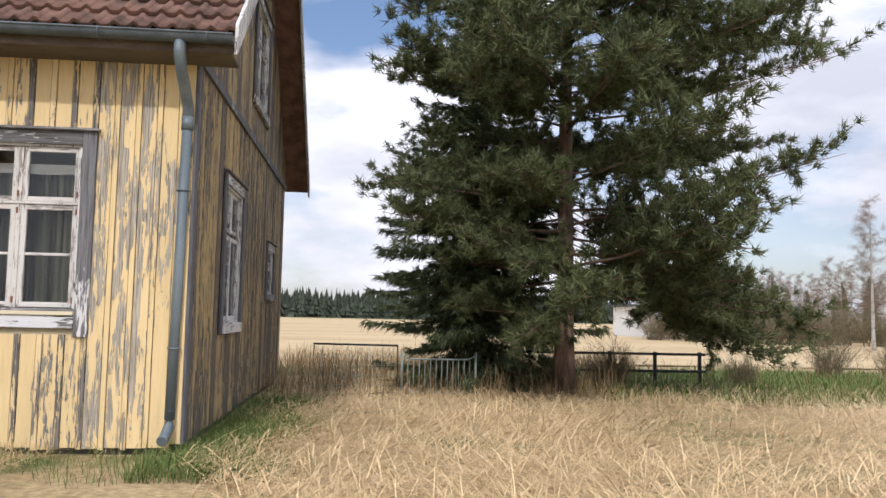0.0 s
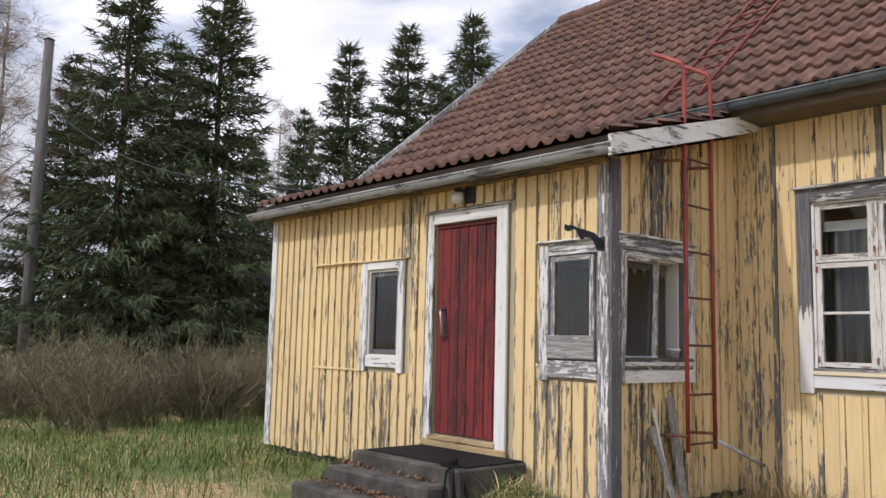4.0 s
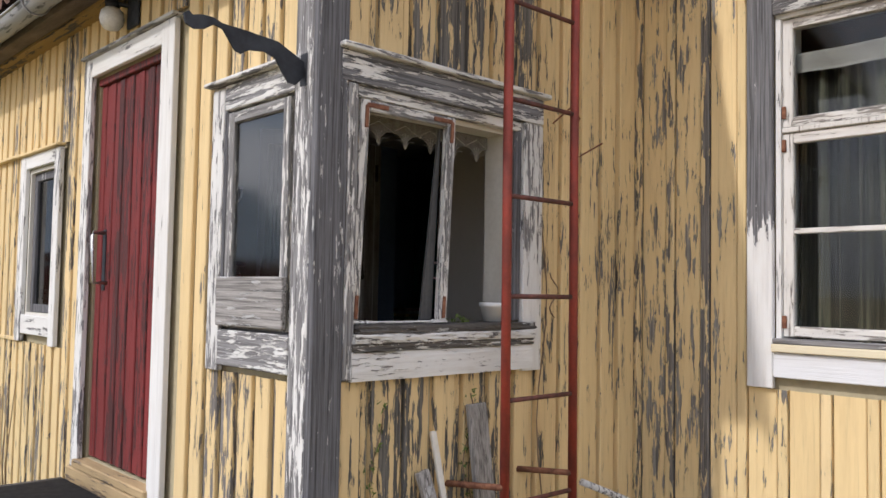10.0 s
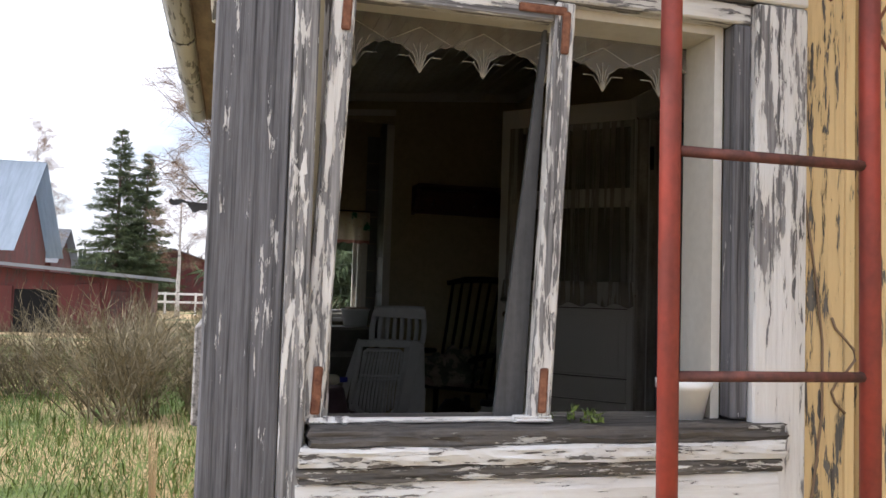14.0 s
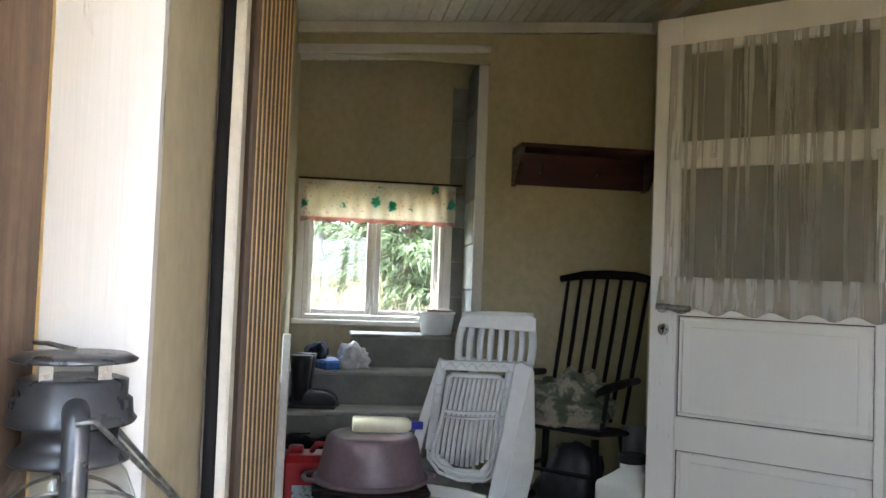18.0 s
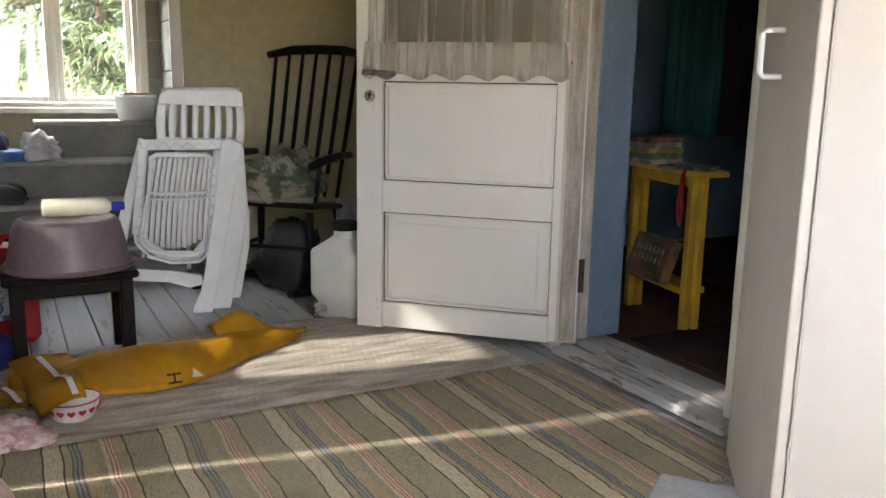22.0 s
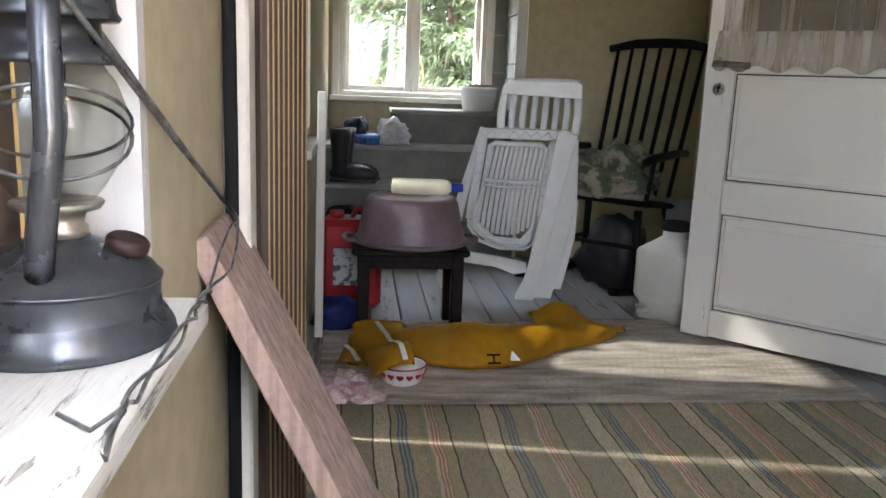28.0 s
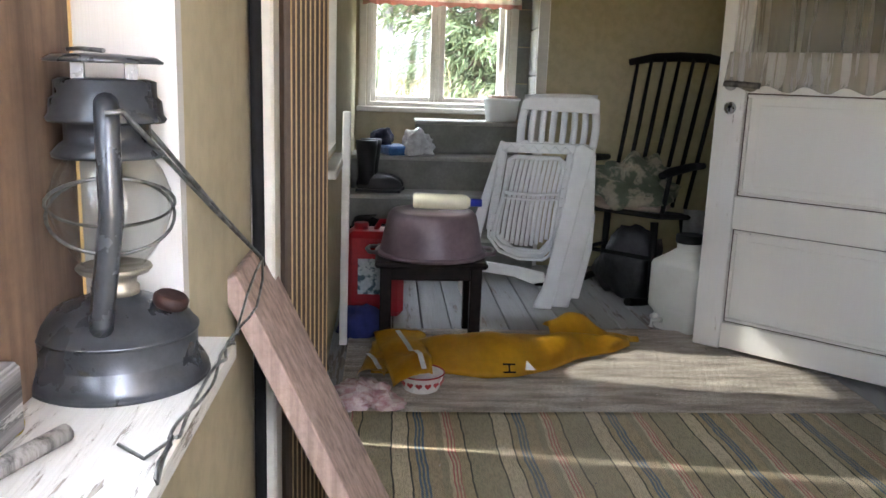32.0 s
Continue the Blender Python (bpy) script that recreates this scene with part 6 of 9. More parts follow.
# the big pine by the fence, and the spruce that grows into it
g = np.random.default_rng(31)
PH = 13.0
st, en, rr0, tips, dirs = [], [], [], [], []
for k in range(182):
    z = 1.0 + (PH - 1.5) * (k + g.uniform(0, 1)) / 172
    f = min(0.99, z / PH)
    az = g.uniform(0, 2 * np.pi)
    l_ = (5.0 * (1 - f) ** 0.5 + 0.35) * g.uniform(0.5, 1.05) * min(1.0, 0.5 + z / 6.5)
    rise = -0.12 + 0.42 * f + g.normal(0, 0.10)
    lee = math.cos(az + radians(20))
    if z < 1.7 and lee > 0.3:
        continue
    l_ *= 1 + 0.20 * max(0.0, lee) * math.exp(-((z - 4.3) / 1.6) ** 2) - 0.2 * max(0.0, -lee)
    l_ = min(l_, 4.7)
    rise += 0.22 * max(0.0, lee) * (0.5 + f)
    if k > 172:  # the low boughs that hang away from the house
        z, az, l_, rise = 2.1 + 0.14 * (k - 172), radians(-22 + 5 * (k % 4)), 3.5 + 0.14 * (k % 5), -0.44
    d = np.array([math.cos(az), math.sin(az), rise])
    a = np.array([0, 0, z])
    st.append(a)
    en.append(a + d * l_)
    rr0.append(0.032 * (1 - f) + 0.012)
    for j in range(int(8 + l_ * 5)):
        u = 0.16 + 0.72 * g.uniform(0, 1) ** 0.75
        out = g.normal(0, 1, 3) * np.array([1, 1, 0.55])
        out /= np.linalg.norm(out)
        sl = l_ * 0.26 * (1.15 - 0.6 * u) * g.uniform(0.5, 1.3)
        b0 = a + d * l_ * u
        b1 = b0 + (out * 0.8 + d * 0.5 + np.array([0, 0, 0.15])) * sl
        st.append(b0)
        en.append(b1)
        rr0.append(0.010)
        m_ = max(3, int(sl * 11))
        for i in range(m_):
            w = (i + 1) / m_
            tips.append(b0 + (b1 - b0) * w + g.normal(0, 0.05, 3))
            dirs.append((b1 - b0) / (np.linalg.norm(b1 - b0) + 1e-6) + np.array([0, 0, 0.25]))
v, t_ = needles(np.array(tips), np.array(dirs), 26, 0.155, 0.019, 0.8, g)
lv, lf = limbs(np.array(st), np.array(en), rr0, [0.005] * len(st), g, -0.02, 3, 4)
pine = tree("pine_tree", "large dense pine with a reddish trunk beside the fence", pose(3.35, 13.75, -0.1, 0, 0, 20), trunk_bm(PH - 0.3, 0.155), pine_bark, mesh_np("crown", v, t_), pine_mat, mesh_np("limbs", lv, lf), pine_bark)
crown_c, limb_c = spruce_mesh(9.5, 2.35, 41, whorls=48, low=0.03, dens=2.4, ln=0.17, wd=0.022, per=9)
tree("spruce_tree", "dense spruce with drooping lower boughs by the fence", pose(2.15, 15.5, -0.15), trunk_bm(9.4, 0.12), bark_mat, crown_c, spruce_mat, limb_c, bark_mat)


def birch_mesh(h, seed, weep=0.3, dense=1.0):
    """A bare birch: trunk, limbs and hanging twigs."""
    g = np.random.default_rng(seed)
    st, en, r0 = [], [], []
    tw_p, tw_d = [], []
    for k in range(int(34 * dense)):
        f = 0.22 + 0.76 * (k + g.uniform(0, 1)) / (34 * dense)
        az = g.uniform(0, 2 * np.pi)
        l_ = h * 0.26 * (1.1 - f) * g.uniform(0.7, 1.2) + 0.3
        d = np.array([math.cos(az) * 0.8, math.sin(az) * 0.8, 0.75])
        a = np.array([0.02 * h * f, 0, h * f])
        b = a + d * l_
        st.append(a); en.append(b); r0.append(0.035 * (1.05 - f))
        for j in range(int(5 + l_ * 3)):
            u = g.uniform(0.25, 1)
            b0 = a + d * l_ * u
            e = g.normal(0, 1, 3)
            e[2] = abs(e[2]) * 0.3
            b1 = b0 + e / np.linalg.norm(e) * l_ * 0.32 * g.uniform(0.4, 1)
            st.append(b0); en.append(b1); r0.append(0.009)
            for i in range(7):
                tw_p.append(b0 + (b1 - b0) * g.uniform(0.2, 1))
                tw_d.append((b1 - b0) / (np.linalg.norm(b1 - b0) + 1e-6) + np.array([0, 0, -weep]))
    v, t = needles(np.array(tw_p), np.array(tw_d), 3, 0.55, 0.010, 0.5, g)
    lv, lf = limbs(np.array(st), np.array(en), r0, [0.004] * len(st), g, 0.03, 3, 3)
    return mesh_np("twigs", v, t), mesh_np("limbs", lv, lf)


tw, lm = birch_mesh(11.0, 51)
birch = thing("birch_tree", "bare white-stemmed birch in early spring", "tree", pose(*at(77.6, 24), -0.2), "birches")
part("trunk", trunk_bm(10.6, 0.13, 0.01), birch_bark, birch)
tagged(part("branchwork", lm, bark_mat, birch), kind="stuff")
tagged(part("twigwork", tw, twig_mat, birch), kind="stuff")
for az, d, s_, tn in ((60.2, 34, 1.02, 80), (78.9, 30, 1.1, 200), (30.5, 22, 1.0, 130), (26.5, 24, 1.05, 30), (104.3, 60, 1.05, 220), (86.5, 46, 0.8, 330), (95.5, 49, 0.9, 150), (91.5, 62, 0.9, 15), (-36.0, 45, 0.7, 60), (-40.0, 40, 0.6, 10), (-33.5, 47, 0.7, 160)):
    plant(birch, az, d, s_, tn)
# mixed wood across the field: spruces among bare birches
r_ = random.Random(17)
for k in range(15):
    plant(sp_a if k % 2 else sp_b, -19.5 - 1.25 * k - r_.uniform(-0.5, 0.5), r_.uniform(66, 86), r_.uniform(0.36, 0.52), r_.uniform(0, 360), -0.3)
for k in range(34):
    plant(birch, -18.8 - 0.58 * k, r_.uniform(58, 80), r_.uniform(0.40, 0.55), r_.uniform(0, 360), -0.3)

# brown bushes
g = np.random.default_rng(61)
p_, d_ = [], []
st, en, r0 = [], [], []
for k in range(70):
    az, el = g.uniform(0, 2 * np.pi), g.uniform(0.75, 1.45)
    d = np.array([math.cos(az) * math.cos(el), math.sin(az) * math.cos(el), math.sin(el)])
    a = np.array([g.normal(0, 0.16), g.normal(0, 0.16), 0])
    l_ = g.uniform(0.7, 1.35)
    st.append(a); en.append(a + d * l_); r0.append(0.008)
    for j in range(11):
        p_.append(a + d * l_ * g.uniform(0.25, 1))
        d_.append(d + g.normal(0, 0.35, 3))
v, t_ = needles(np.array(p_), np.array(d_), 3, 0.28, 0.007, 0.4, g)
lv, lf = limbs(np.array(st), np.array(en), r0, [0.002] * len(st), g, 0.02, 2, 3)
bush_mat = leafy("bush_twigs", (0.075, 0.062, 0.040), (0.25, 0.21, 0.125))
bush = thing("bush", "leafless brown bush with fine twigs", "bush", pose(-13.5, 6.6, -0.05), "bushes")
tagged(part("stemwork", mesh_np("stems", lv, lf), bush_mat, bush), kind="stuff")
tagged(part("twigwork", mesh_np("twigs", v, t_), bush_mat, bush), kind="stuff")
r_ = random.Random(5)
for az, d in ((60.0, 15.5), (63.5, 14.2), (66.0, 15.6), (68.5, 13.9), (71.3, 13.1), (71.0, 16.2), (75.5, 15.4), (79.0, 14.6), (65.0, 17.5), (77.0, 18.2), (62.0, 18), (73.5, 18.5), (83.5, 14.2), (87.0, 16.8), (92.5, 19.0)):
    s_ = r_.uniform(0.85, 1.2)
    x, y = at(az, d)
    t = copy_thing(bush, pose(x, y, -0.06, 0, 0, r_.uniform(0, 360)))
    t.scale = (s_ * 1.15, s_ * 1.15, s_)
for k in range(16):
    x, y = at(-19 - 1.25 * k, r_.uniform(50, 66))
    t = copy_thing(bush, pose(x, y, -0.3, 0, 0, r_.uniform(0, 360)))
    t.scale = (2.6, 2.6, 2.0)
for x, y, s_ in ((7.6, 16.2, 0.6), (11.4, 19.5, 0.9), (4.6, 15.0, 0.8), (12.9, 19.0, 0.8)):
    t = copy_thing(bush, pose(x, y, -0.15, 0, 0, r_.uniform(0, 360)))
    t.scale = (s_, s_, s_)

# far woods: one belt of small conifers and bare crowns
g = np.random.default_rng(71)
vs, fs, base = [], [], 0
for k in range(5200):
    az = g.uniform(-75, 120)
    d = g.uniform(190, 250)
    if az > 20:
        d = g.uniform(110, 190)
    if az < -18:
        continue
    hh = g.uniform(4.8, 7.4) * (1.0 if d > 150 else 0.85)
    x, y = at(az, d)
    w = hh * g.uniform(0.25, 0.5)
    rings = 6
    for q in range(rings):
        zz = hh * (0.05 + 0.95 * q / rings)
        rad = w * (1 - q / rings) * g.uniform(0.6, 1.2)
        n = 6
        c = g.uniform(0, 6.28)
        for j in range(n):
            t0, t1 = c + 2 * math.pi * j / n, c + 2 * math.pi * (j + 0.8) / n
            vs += [(x + rad * math.cos(t0), y + rad * math.sin(t0), zz - hh * 0.05 - 0.3), (x + rad * math.cos(t1), y + rad * math.sin(t1), zz - hh * 0.08 - 0.3), (x, y, zz + hh / rings * 1.2)]
            fs.append((base, base + 1, base + 2))
            base += 3
stuff("far_woods", mesh_np("far_woods", np.array(vs), np.array(fs)), leafy("far_conifers", (0.020, 0.030, 0.018), (0.055, 0.070, 0.045)), "dark line of distant conifer woods", "forest")


# ---- things on the porch ----
def blob(name_pts, radii, seed, amp=0.25, seg=(24, 16)):
    """A soft lumpy body: an uneven ellipsoid."""
    bm = bmesh.new()
    nu, nv = seg
    rows = []
    for j in range(nv + 1):
        ph = math.pi * j / nv
        row = []
        for i in range(nu):
            th = 2 * math.pi * i / nu
            d = Vector((math.sin(ph) * math.cos(th), math.sin(ph) * math.sin(th), math.cos(ph)))
            k = 1 + amp * (noise.noise(d * 1.7 + Vector((seed, 0, 0))) + 0.6 * noise.noise(d * 4.1 + Vector((0, seed, 0))))
            row.append(bm.verts.new((d.x * radii[0] * k, d.y * radii[1] * k, max(-radii[2] * 0.5, d.z * radii[2] * k))))
        rows.append(row)
    for a, b in zip(rows, rows[1:]):
        for i in range(nu):
            bm.faces.new((a[i], a[(i + 1) % nu], b[(i + 1) % nu], b[i])).smooth = True
    bmesh.ops.remove_doubles(bm, verts=list(bm.verts), dist=0.0005)
    bmesh.ops.recalc_face_normals(bm, faces=list(bm.faces))
    return bm


# low dark stool, basin and bottle
stool = thing("stool", "low dark brown wooden stool", "stool", pose(-7.38, 6.00, FLOOR, 0, 0, 90))
part("seat", box(-0.205, 0.205, -0.17, 0.17, 0.31, 0.335, 0.008), dark_wood, stool)
for sx in (-1, 1):
    part("apron", box(-0.16, 0.16, 0.135 * sx - 0.01, 0.135 * sx + 0.01, 0.262, 0.309), dark_wood, stool)
    for sy in (-1, 1):
        bm = box(-0.021, 0.021, -0.021, 0.021, 0, 0.31, 0.004)
        bm.transform(Matrix.Translation((0.165 * sx, 0.13 * sy, 0)))
        part("leg", bm, dark_wood, stool)
basin_mat = surface("mauve_plastic", (0.18, 0.13, 0.145), (0.125, 0.088, 0.10), (5, 5, 5), 0.45, relief=0.05)
basin = thing("washbasin", "mauve plastic basin turned upside down on the stool", "basin", pose(-7.37, 6.005, FLOOR + 0.336))
part("bowl", lathe([(0.196, 0.012), (0.194, 0.02), (0.176, 0.105), (0.166, 0.148), (0.154, 0.164), (0.130, 0.168), (0.127, 0.163), (0.01, 0.165)], 48), basin_mat, basin)
part("rim", lathe([(0.188, 0.0), (0.208, 0.002), (0.213, 0.010), (0.206, 0.016), (0.192, 0.018)], 48), basin_mat, basin)
for s_ in (-1, 1):
    part("handle", tube([(-0.06, 0.200 * s_, 0.012), (-0.05, 0.232 * s_, 0.012), (0.0, 0.242 * s_, 0.014), (0.05, 0.232 * s_, 0.012), (0.06, 0.200 * s_, 0.012)], 0.008, 8), basin_mat, basin)
ivory = surface("ivory_plastic", (0.74, 0.70, 0.52), (0.66, 0.62, 0.46), (9, 9, 9), 0.35, relief=0.03, speck=0.05)
bottle = thing("plastic_bottle", "ivory plastic bottle with a blue cap lying on the basin", "bottle", pose(-7.37, 6.045, FLOOR + 0.535, 90, 0, 174) @ Matrix.Diagonal((0.86, 0.86, 0.98, 1)))
bm = lathe([(0.030, -0.115), (0.034, -0.108), (0.034, 0.075), (0.028, 0.092), (0.017, 0.100), (0.016, 0.104)], 24)
part("body", bm, ivory, bottle)
part("cap", lathe([(0.017, 0.103), (0.018, 0.105), (0.017, 0.145), (0.013, 0.147)], 20), surface("blue_plastic", (0.01, 0.03, 0.42), (0.01, 0.02, 0.3), (9, 9, 9), 0.35), bottle, "blue screw cap")

# red canister with a label, blue bag, boot, shoes, bags
red_plastic = surface("red_plastic", (0.40, 0.012, 0.018), (0.30, 0.01, 0.015), (6, 6, 6), 0.4, relief=0.04)
jc = thing("red_canister", "red plastic canister with a faded picture label", "canister", pose(-7.72, 5.79, FLOOR))
bm = box(-0.085, 0.085, -0.12, 0.12, 0, 0.36, 0.025)
part("body", bm, red_plastic, jc)
part("spout", lathe([(0.03, 0.361), (0.03, 0.385), (0.026, 0.388)], 18, None, pose(0, -0.06, 0)), red_plastic, jc)
part("grip", tube([(0, 0.0, 0.358), (0, 0.02, 0.393), (0, 0.08, 0.393), (0, 0.10, 0.358)], 0.012, 8), red_plastic, jc)
lab_mat = surface("faded_label", (0.55, 0.60, 0.62), (0.07, 0.12, 0.16), (22, 22, 22), 0.6, lo=0.42, hi=0.5)
part("label", box(0.0855, 0.0865, -0.07, 0.055, 0.10, 0.25, 0), lab_mat, jc, "pale label with dark print")
bm = blob(None, (0.10, 0.09, 0.075), 3.0)
solid("blue_bag", bm, surface("blue_cloth", (0.012, 0.02, 0.13), (0.008, 0.012, 0.07), (9, 9, 9), 0.8), "crumpled dark blue bag on the floor", "bag", pose(-7.42, 5.745, FLOOR + 0.038))
rubber_boot = surface("black_boot_rubber", (0.007, 0.008, 0.010), (0.013, 0.013, 0.015), (12, 12, 12), 0.45)
for k, (x, y, rz) in enumerate(((-8.78, 5.72, 172), (-8.90, 5.74, 160))):
    bt = thing("rubber_boot", "black rubber boot standing on the stair", "boot", pose(x, y, 0.871, 0, 0, rz), "boots")
    part("shaft", tube([(0, 0, 0.04), (0, 0, 0.12), (0.004, 0, 0.22), (0.006, 0, 0.275)], [0.046, 0.044, 0.055, 0.06], 18), rubber_boot, bt)
    bm = blob(None, (0.125, 0.046, 0.052), 7.0, 0.08)
    bm.transform(Matrix.Translation((0.0, -0.0, 0.040)) @ Matrix.Rotation(-math.pi / 2, 4, "Z") @ Matrix.Translation((0.07, 0, 0)))
    part("foot", bm, rubber_boot, bt)
    part("sole", extrude_outline([(-0.043, 0.05), (0.043, 0.05), (0.05, -0.10), (0.035, -0.19), (-0.035, -0.19), (-0.05, -0.10)], 0.016, "z"), rubber_boot, bt)
for k in range(3):
    sh = thing("shoe", "worn dark shoe lying on the lowest stair", "shoe", pose(-8.60 + 0.04 * k, 5.74 + 0.13 * k, 0.686, 0, 0, 40 + 55 * k), "shoes")
    bm = blob(None, (0.13, 0.045, 0.05), 9.0 + k, 0.15)
    bm.transform(Matrix.Translation((0, 0, 0.030)))
    part("upper", bm, black_paint, sh)
    part("sole", extrude_outline([(-0.13, -0.03), (-0.13, 0.03), (0.02, 0.045), (0.12, 0.035), (0.135, 0), (0.12, -0.035), (0.02, -0.045)], 0.012, "z"), mat_rubber, sh)
    part("lace", tube([(0.0, -0.03, 0.085), (0.03, 0.03, 0.086), (0.06, -0.028, 0.078), (0.085, 0.02, 0.068)], 0.003, 5), mat_rubber, sh)
solid("plastic_bag", blob(None, (0.10, 0.09, 0.085), 21.0, 0.55, (30, 20)), surface("white_film_bag", (0.62, 0.63, 0.64), (0.45, 0.46, 0.48), (16, 16, 16), 0.3), "crumpled white plastic bag on the stair", "bag", pose(-9.02, 6.00, 1.10))
solid("blue_package", box(-0.11, 0.11, -0.08, 0.08, 0, 0.05, 0.012), surface("blue_film", (0.05, 0.17, 0.42), (0.03, 0.09, 0.25), (18, 18, 18), 0.35), "flat blue package on the stair", "package", pose(-9.02, 5.87, 1.056, 0, 0, 25))
solid("dark_bundle", blob(None, (0.10, 0.07, 0.06), 5.0, 0.4), surface("navy_cloth", (0.015, 0.02, 0.045), (0.01, 0.012, 0.025), (12, 12, 12), 0.9), "dark cloth bundle on the stair", "cloth", pose(-9.10, 5.80, 1.13))
pot_mat = surface("white_pot_plastic", (0.82, 0.83, 0.82), (0.76, 0.77, 0.76), (8, 8, 8), 0.4, speck=0.04)
pt = thing("white_tub", "white plastic tub on the top stair by the window", "tub", pose(-9.22, 6.50, 1.246))
part("body", lathe([(0.09, 0), (0.105, 0.12), (0.112, 0.122), (0.112, 0.135), (0.10, 0.134), (0.088, 0.02)], 28), pot_mat, pt)
part("papers", box(-0.08, 0.09, -0.07, 0.08, 0.136, 0.15, 0.003), surface("old_paper", (0.55, 0.45, 0.35), (0.35, 0.26, 0.2), (20, 20, 20), 0.9), pt)

# folded white plastic garden chair: legs folded flat, the seat's underside to the room
ch = thing("folding_chair", "white plastic garden chair folded and leaning upright", "chair", pose(-7.796, 6.528, FLOOR, 0, 0, 76) @ pose(-0.012, 0.045, 0) @ Matrix.Diagonal((0.93, 1, 1, 1)))


def flat_part(name, pts, th, y, parent=None, z=0.0, bev=0.006):
    """A moulded bar cut from an outline, its edges rounded."""
    bm = extrude_outline(pts, th)
    bmesh.ops.bevel(bm, geom=list(bm.edges), offset=bev, segments=2, affect="EDGES", profile=0.6)
    return part(name, bm, plastic_white, parent or ch, m=Matrix.Translation((0, y, z)))


def bar(p, q, wd, th, y, parent, name, bow=0.0, steps=8, wd2=None):
    """A flat slat from p to q (across, up), bowed sideways in the middle."""
    bm = bmesh.new()
    rows = []
    p, q = Vector(p), Vector(q)
    n_ = Vector((-(q - p).y, (q - p).x)).normalized()
    for k in range(steps + 1):
        f = k / steps
        c = p.lerp(q, f) + n_ * bow * math.sin(math.pi * f)
        w_ = (wd + ((wd2 or wd) - wd) * f) / 2
        l_, r_ = c - n_ * w_, c + n_ * w_
        e = 0.18 * th
        rows.append([bm.verts.new(v) for v in ((l_.x, y + th, l_.y), (l_.x, y + e, l_.y), (l_.x * 0.75 + r_.x * 0.25, y, l_.y * 0.75 + r_.y * 0.25), (l_.x * 0.25 + r_.x * 0.75, y, l_.y * 0.25 + r_.y * 0.75), (r_.x, y + e, r_.y), (r_.x, y + th, r_.y))])
    for a_, b_ in zip(rows, rows[1:]):
        for k in range(6):
            bm.faces.new((a_[k], a_[(k + 1) % 6], b_[(k + 1) % 6], b_[k])).smooth = True
    bm.faces.new(rows[0])
    bm.faces.new(list(reversed(rows[-1])))
    bmesh.ops.recalc_face_normals(bm, faces=list(bm.faces))
    return part(name, bm, plastic_white, parent)


# backrest: a rolled top rail, fanned slats and a lower rail
back = flat_part("backrest", [(-0.150, 0.865), (-0.140, 0.905), (-0.110, 0.922), (0.185, 0.928), (0.217, 0.915), (0.218, 0.855)], 0.024, 0.085)
bar((-0.140, 0.912), (0.205, 0.920), 0.030, 0.040, 0.070, back, "top_roll", 0.006)
for k in range(8):
    u0, u1 = -0.150 + 0.0495 * k, -0.136 + 0.0480 * k
    bar((u0, 0.700), (u1, 0.872), 0.038 if k in (0, 7) else 0.030, 0.020, 0.087, back, "slat", 0.008 * (3.5 - k) / 3.5)
bar((-0.172, 0.700), (0.212, 0.690), 0.050, 0.022, 0.086, back, "lower_rail")
# seat: slats inside a rounded rim, two cross ribs, a latticed front edge
seat = flat_part("seat", [(-0.222, 0.690), (-0.226, 0.722), (0.118, 0.726), (0.122, 0.694), (0.105, 0.684), (-0.205, 0.680)], 0.030, 0.0)
ST0, ST1, SB0, SB1 = -0.176, 0.066, -0.236, 0.020
for k in range(11):
    f = (k + 0.5) / 11
    bar((SB0 + (SB1 - SB0) * f, 0.262 + 0.050 * (2 * f - 1) ** 2 + 0.012 * (1 - f)), (ST0 + (ST1 - ST0) * f, 0.655), 0.0180, 0.018, 0.010, seat, "slat", 0.006)
for p, q in (((-0.262, 0.330), (-0.214, 0.700)), ((0.052, 0.300), (0.104, 0.700)), ((-0.258, 0.322), (-0.150, 0.236)), ((-0.165, 0.238), (0.000, 0.232)), ((-0.015, 0.230), (0.062, 0.320))):
    bar(p, q, 0.040, 0.016, 0.020, seat, "band", 0.0, 4)
rim = [(ST0 - 0.006, 0.010, 0.650), (-0.200, 0.008, 0.50), (-0.238, 0.004, 0.345), (-0.236, 0.002, 0.300), (-0.205, 0.0, 0.268), (-0.11, -0.004, 0.240), (-0.01, 0.0, 0.240), (0.022, 0.002, 0.262), (0.034, 0.004, 0.32), (0.052, 0.008, 0.50), (0.072, 0.010, 0.650), (0.05, 0.010, 0.662), (-0.16, 0.010, 0.662)]
part("rim", tube(rim, 0.0105, 8, closed=True), plastic_white, seat)
part("rim", tube([(p[0] * 1.0 + (0.030 if p[0] > -0.08 else -0.030) * (1 if p[2] > 0.28 else 0.3), p[1] + 0.018, p[2] - (0.030 if p[2] < 0.30 else 0.0)) for p in rim[:11]], 0.008, 7), plastic_white, seat)
for z_, w_ in ((0.505, 0.014), (0.482, 0.010)):
    bar((-0.196, z_), (0.054, z_ + 0.004), w_, 0.014, -0.004, seat, "rib", -0.006)
for k in range(6):
    u = -0.200 + 0.050 * k
    bar((u, 0.690), (u + 0.025, 0.715), 0.006, 0.010, -0.007, seat, "rib", 0.0, 2)
    bar((u + 0.025, 0.715), (u + 0.050, 0.690), 0.006, 0.010, -0.007, seat, "rib", 0.0, 2)
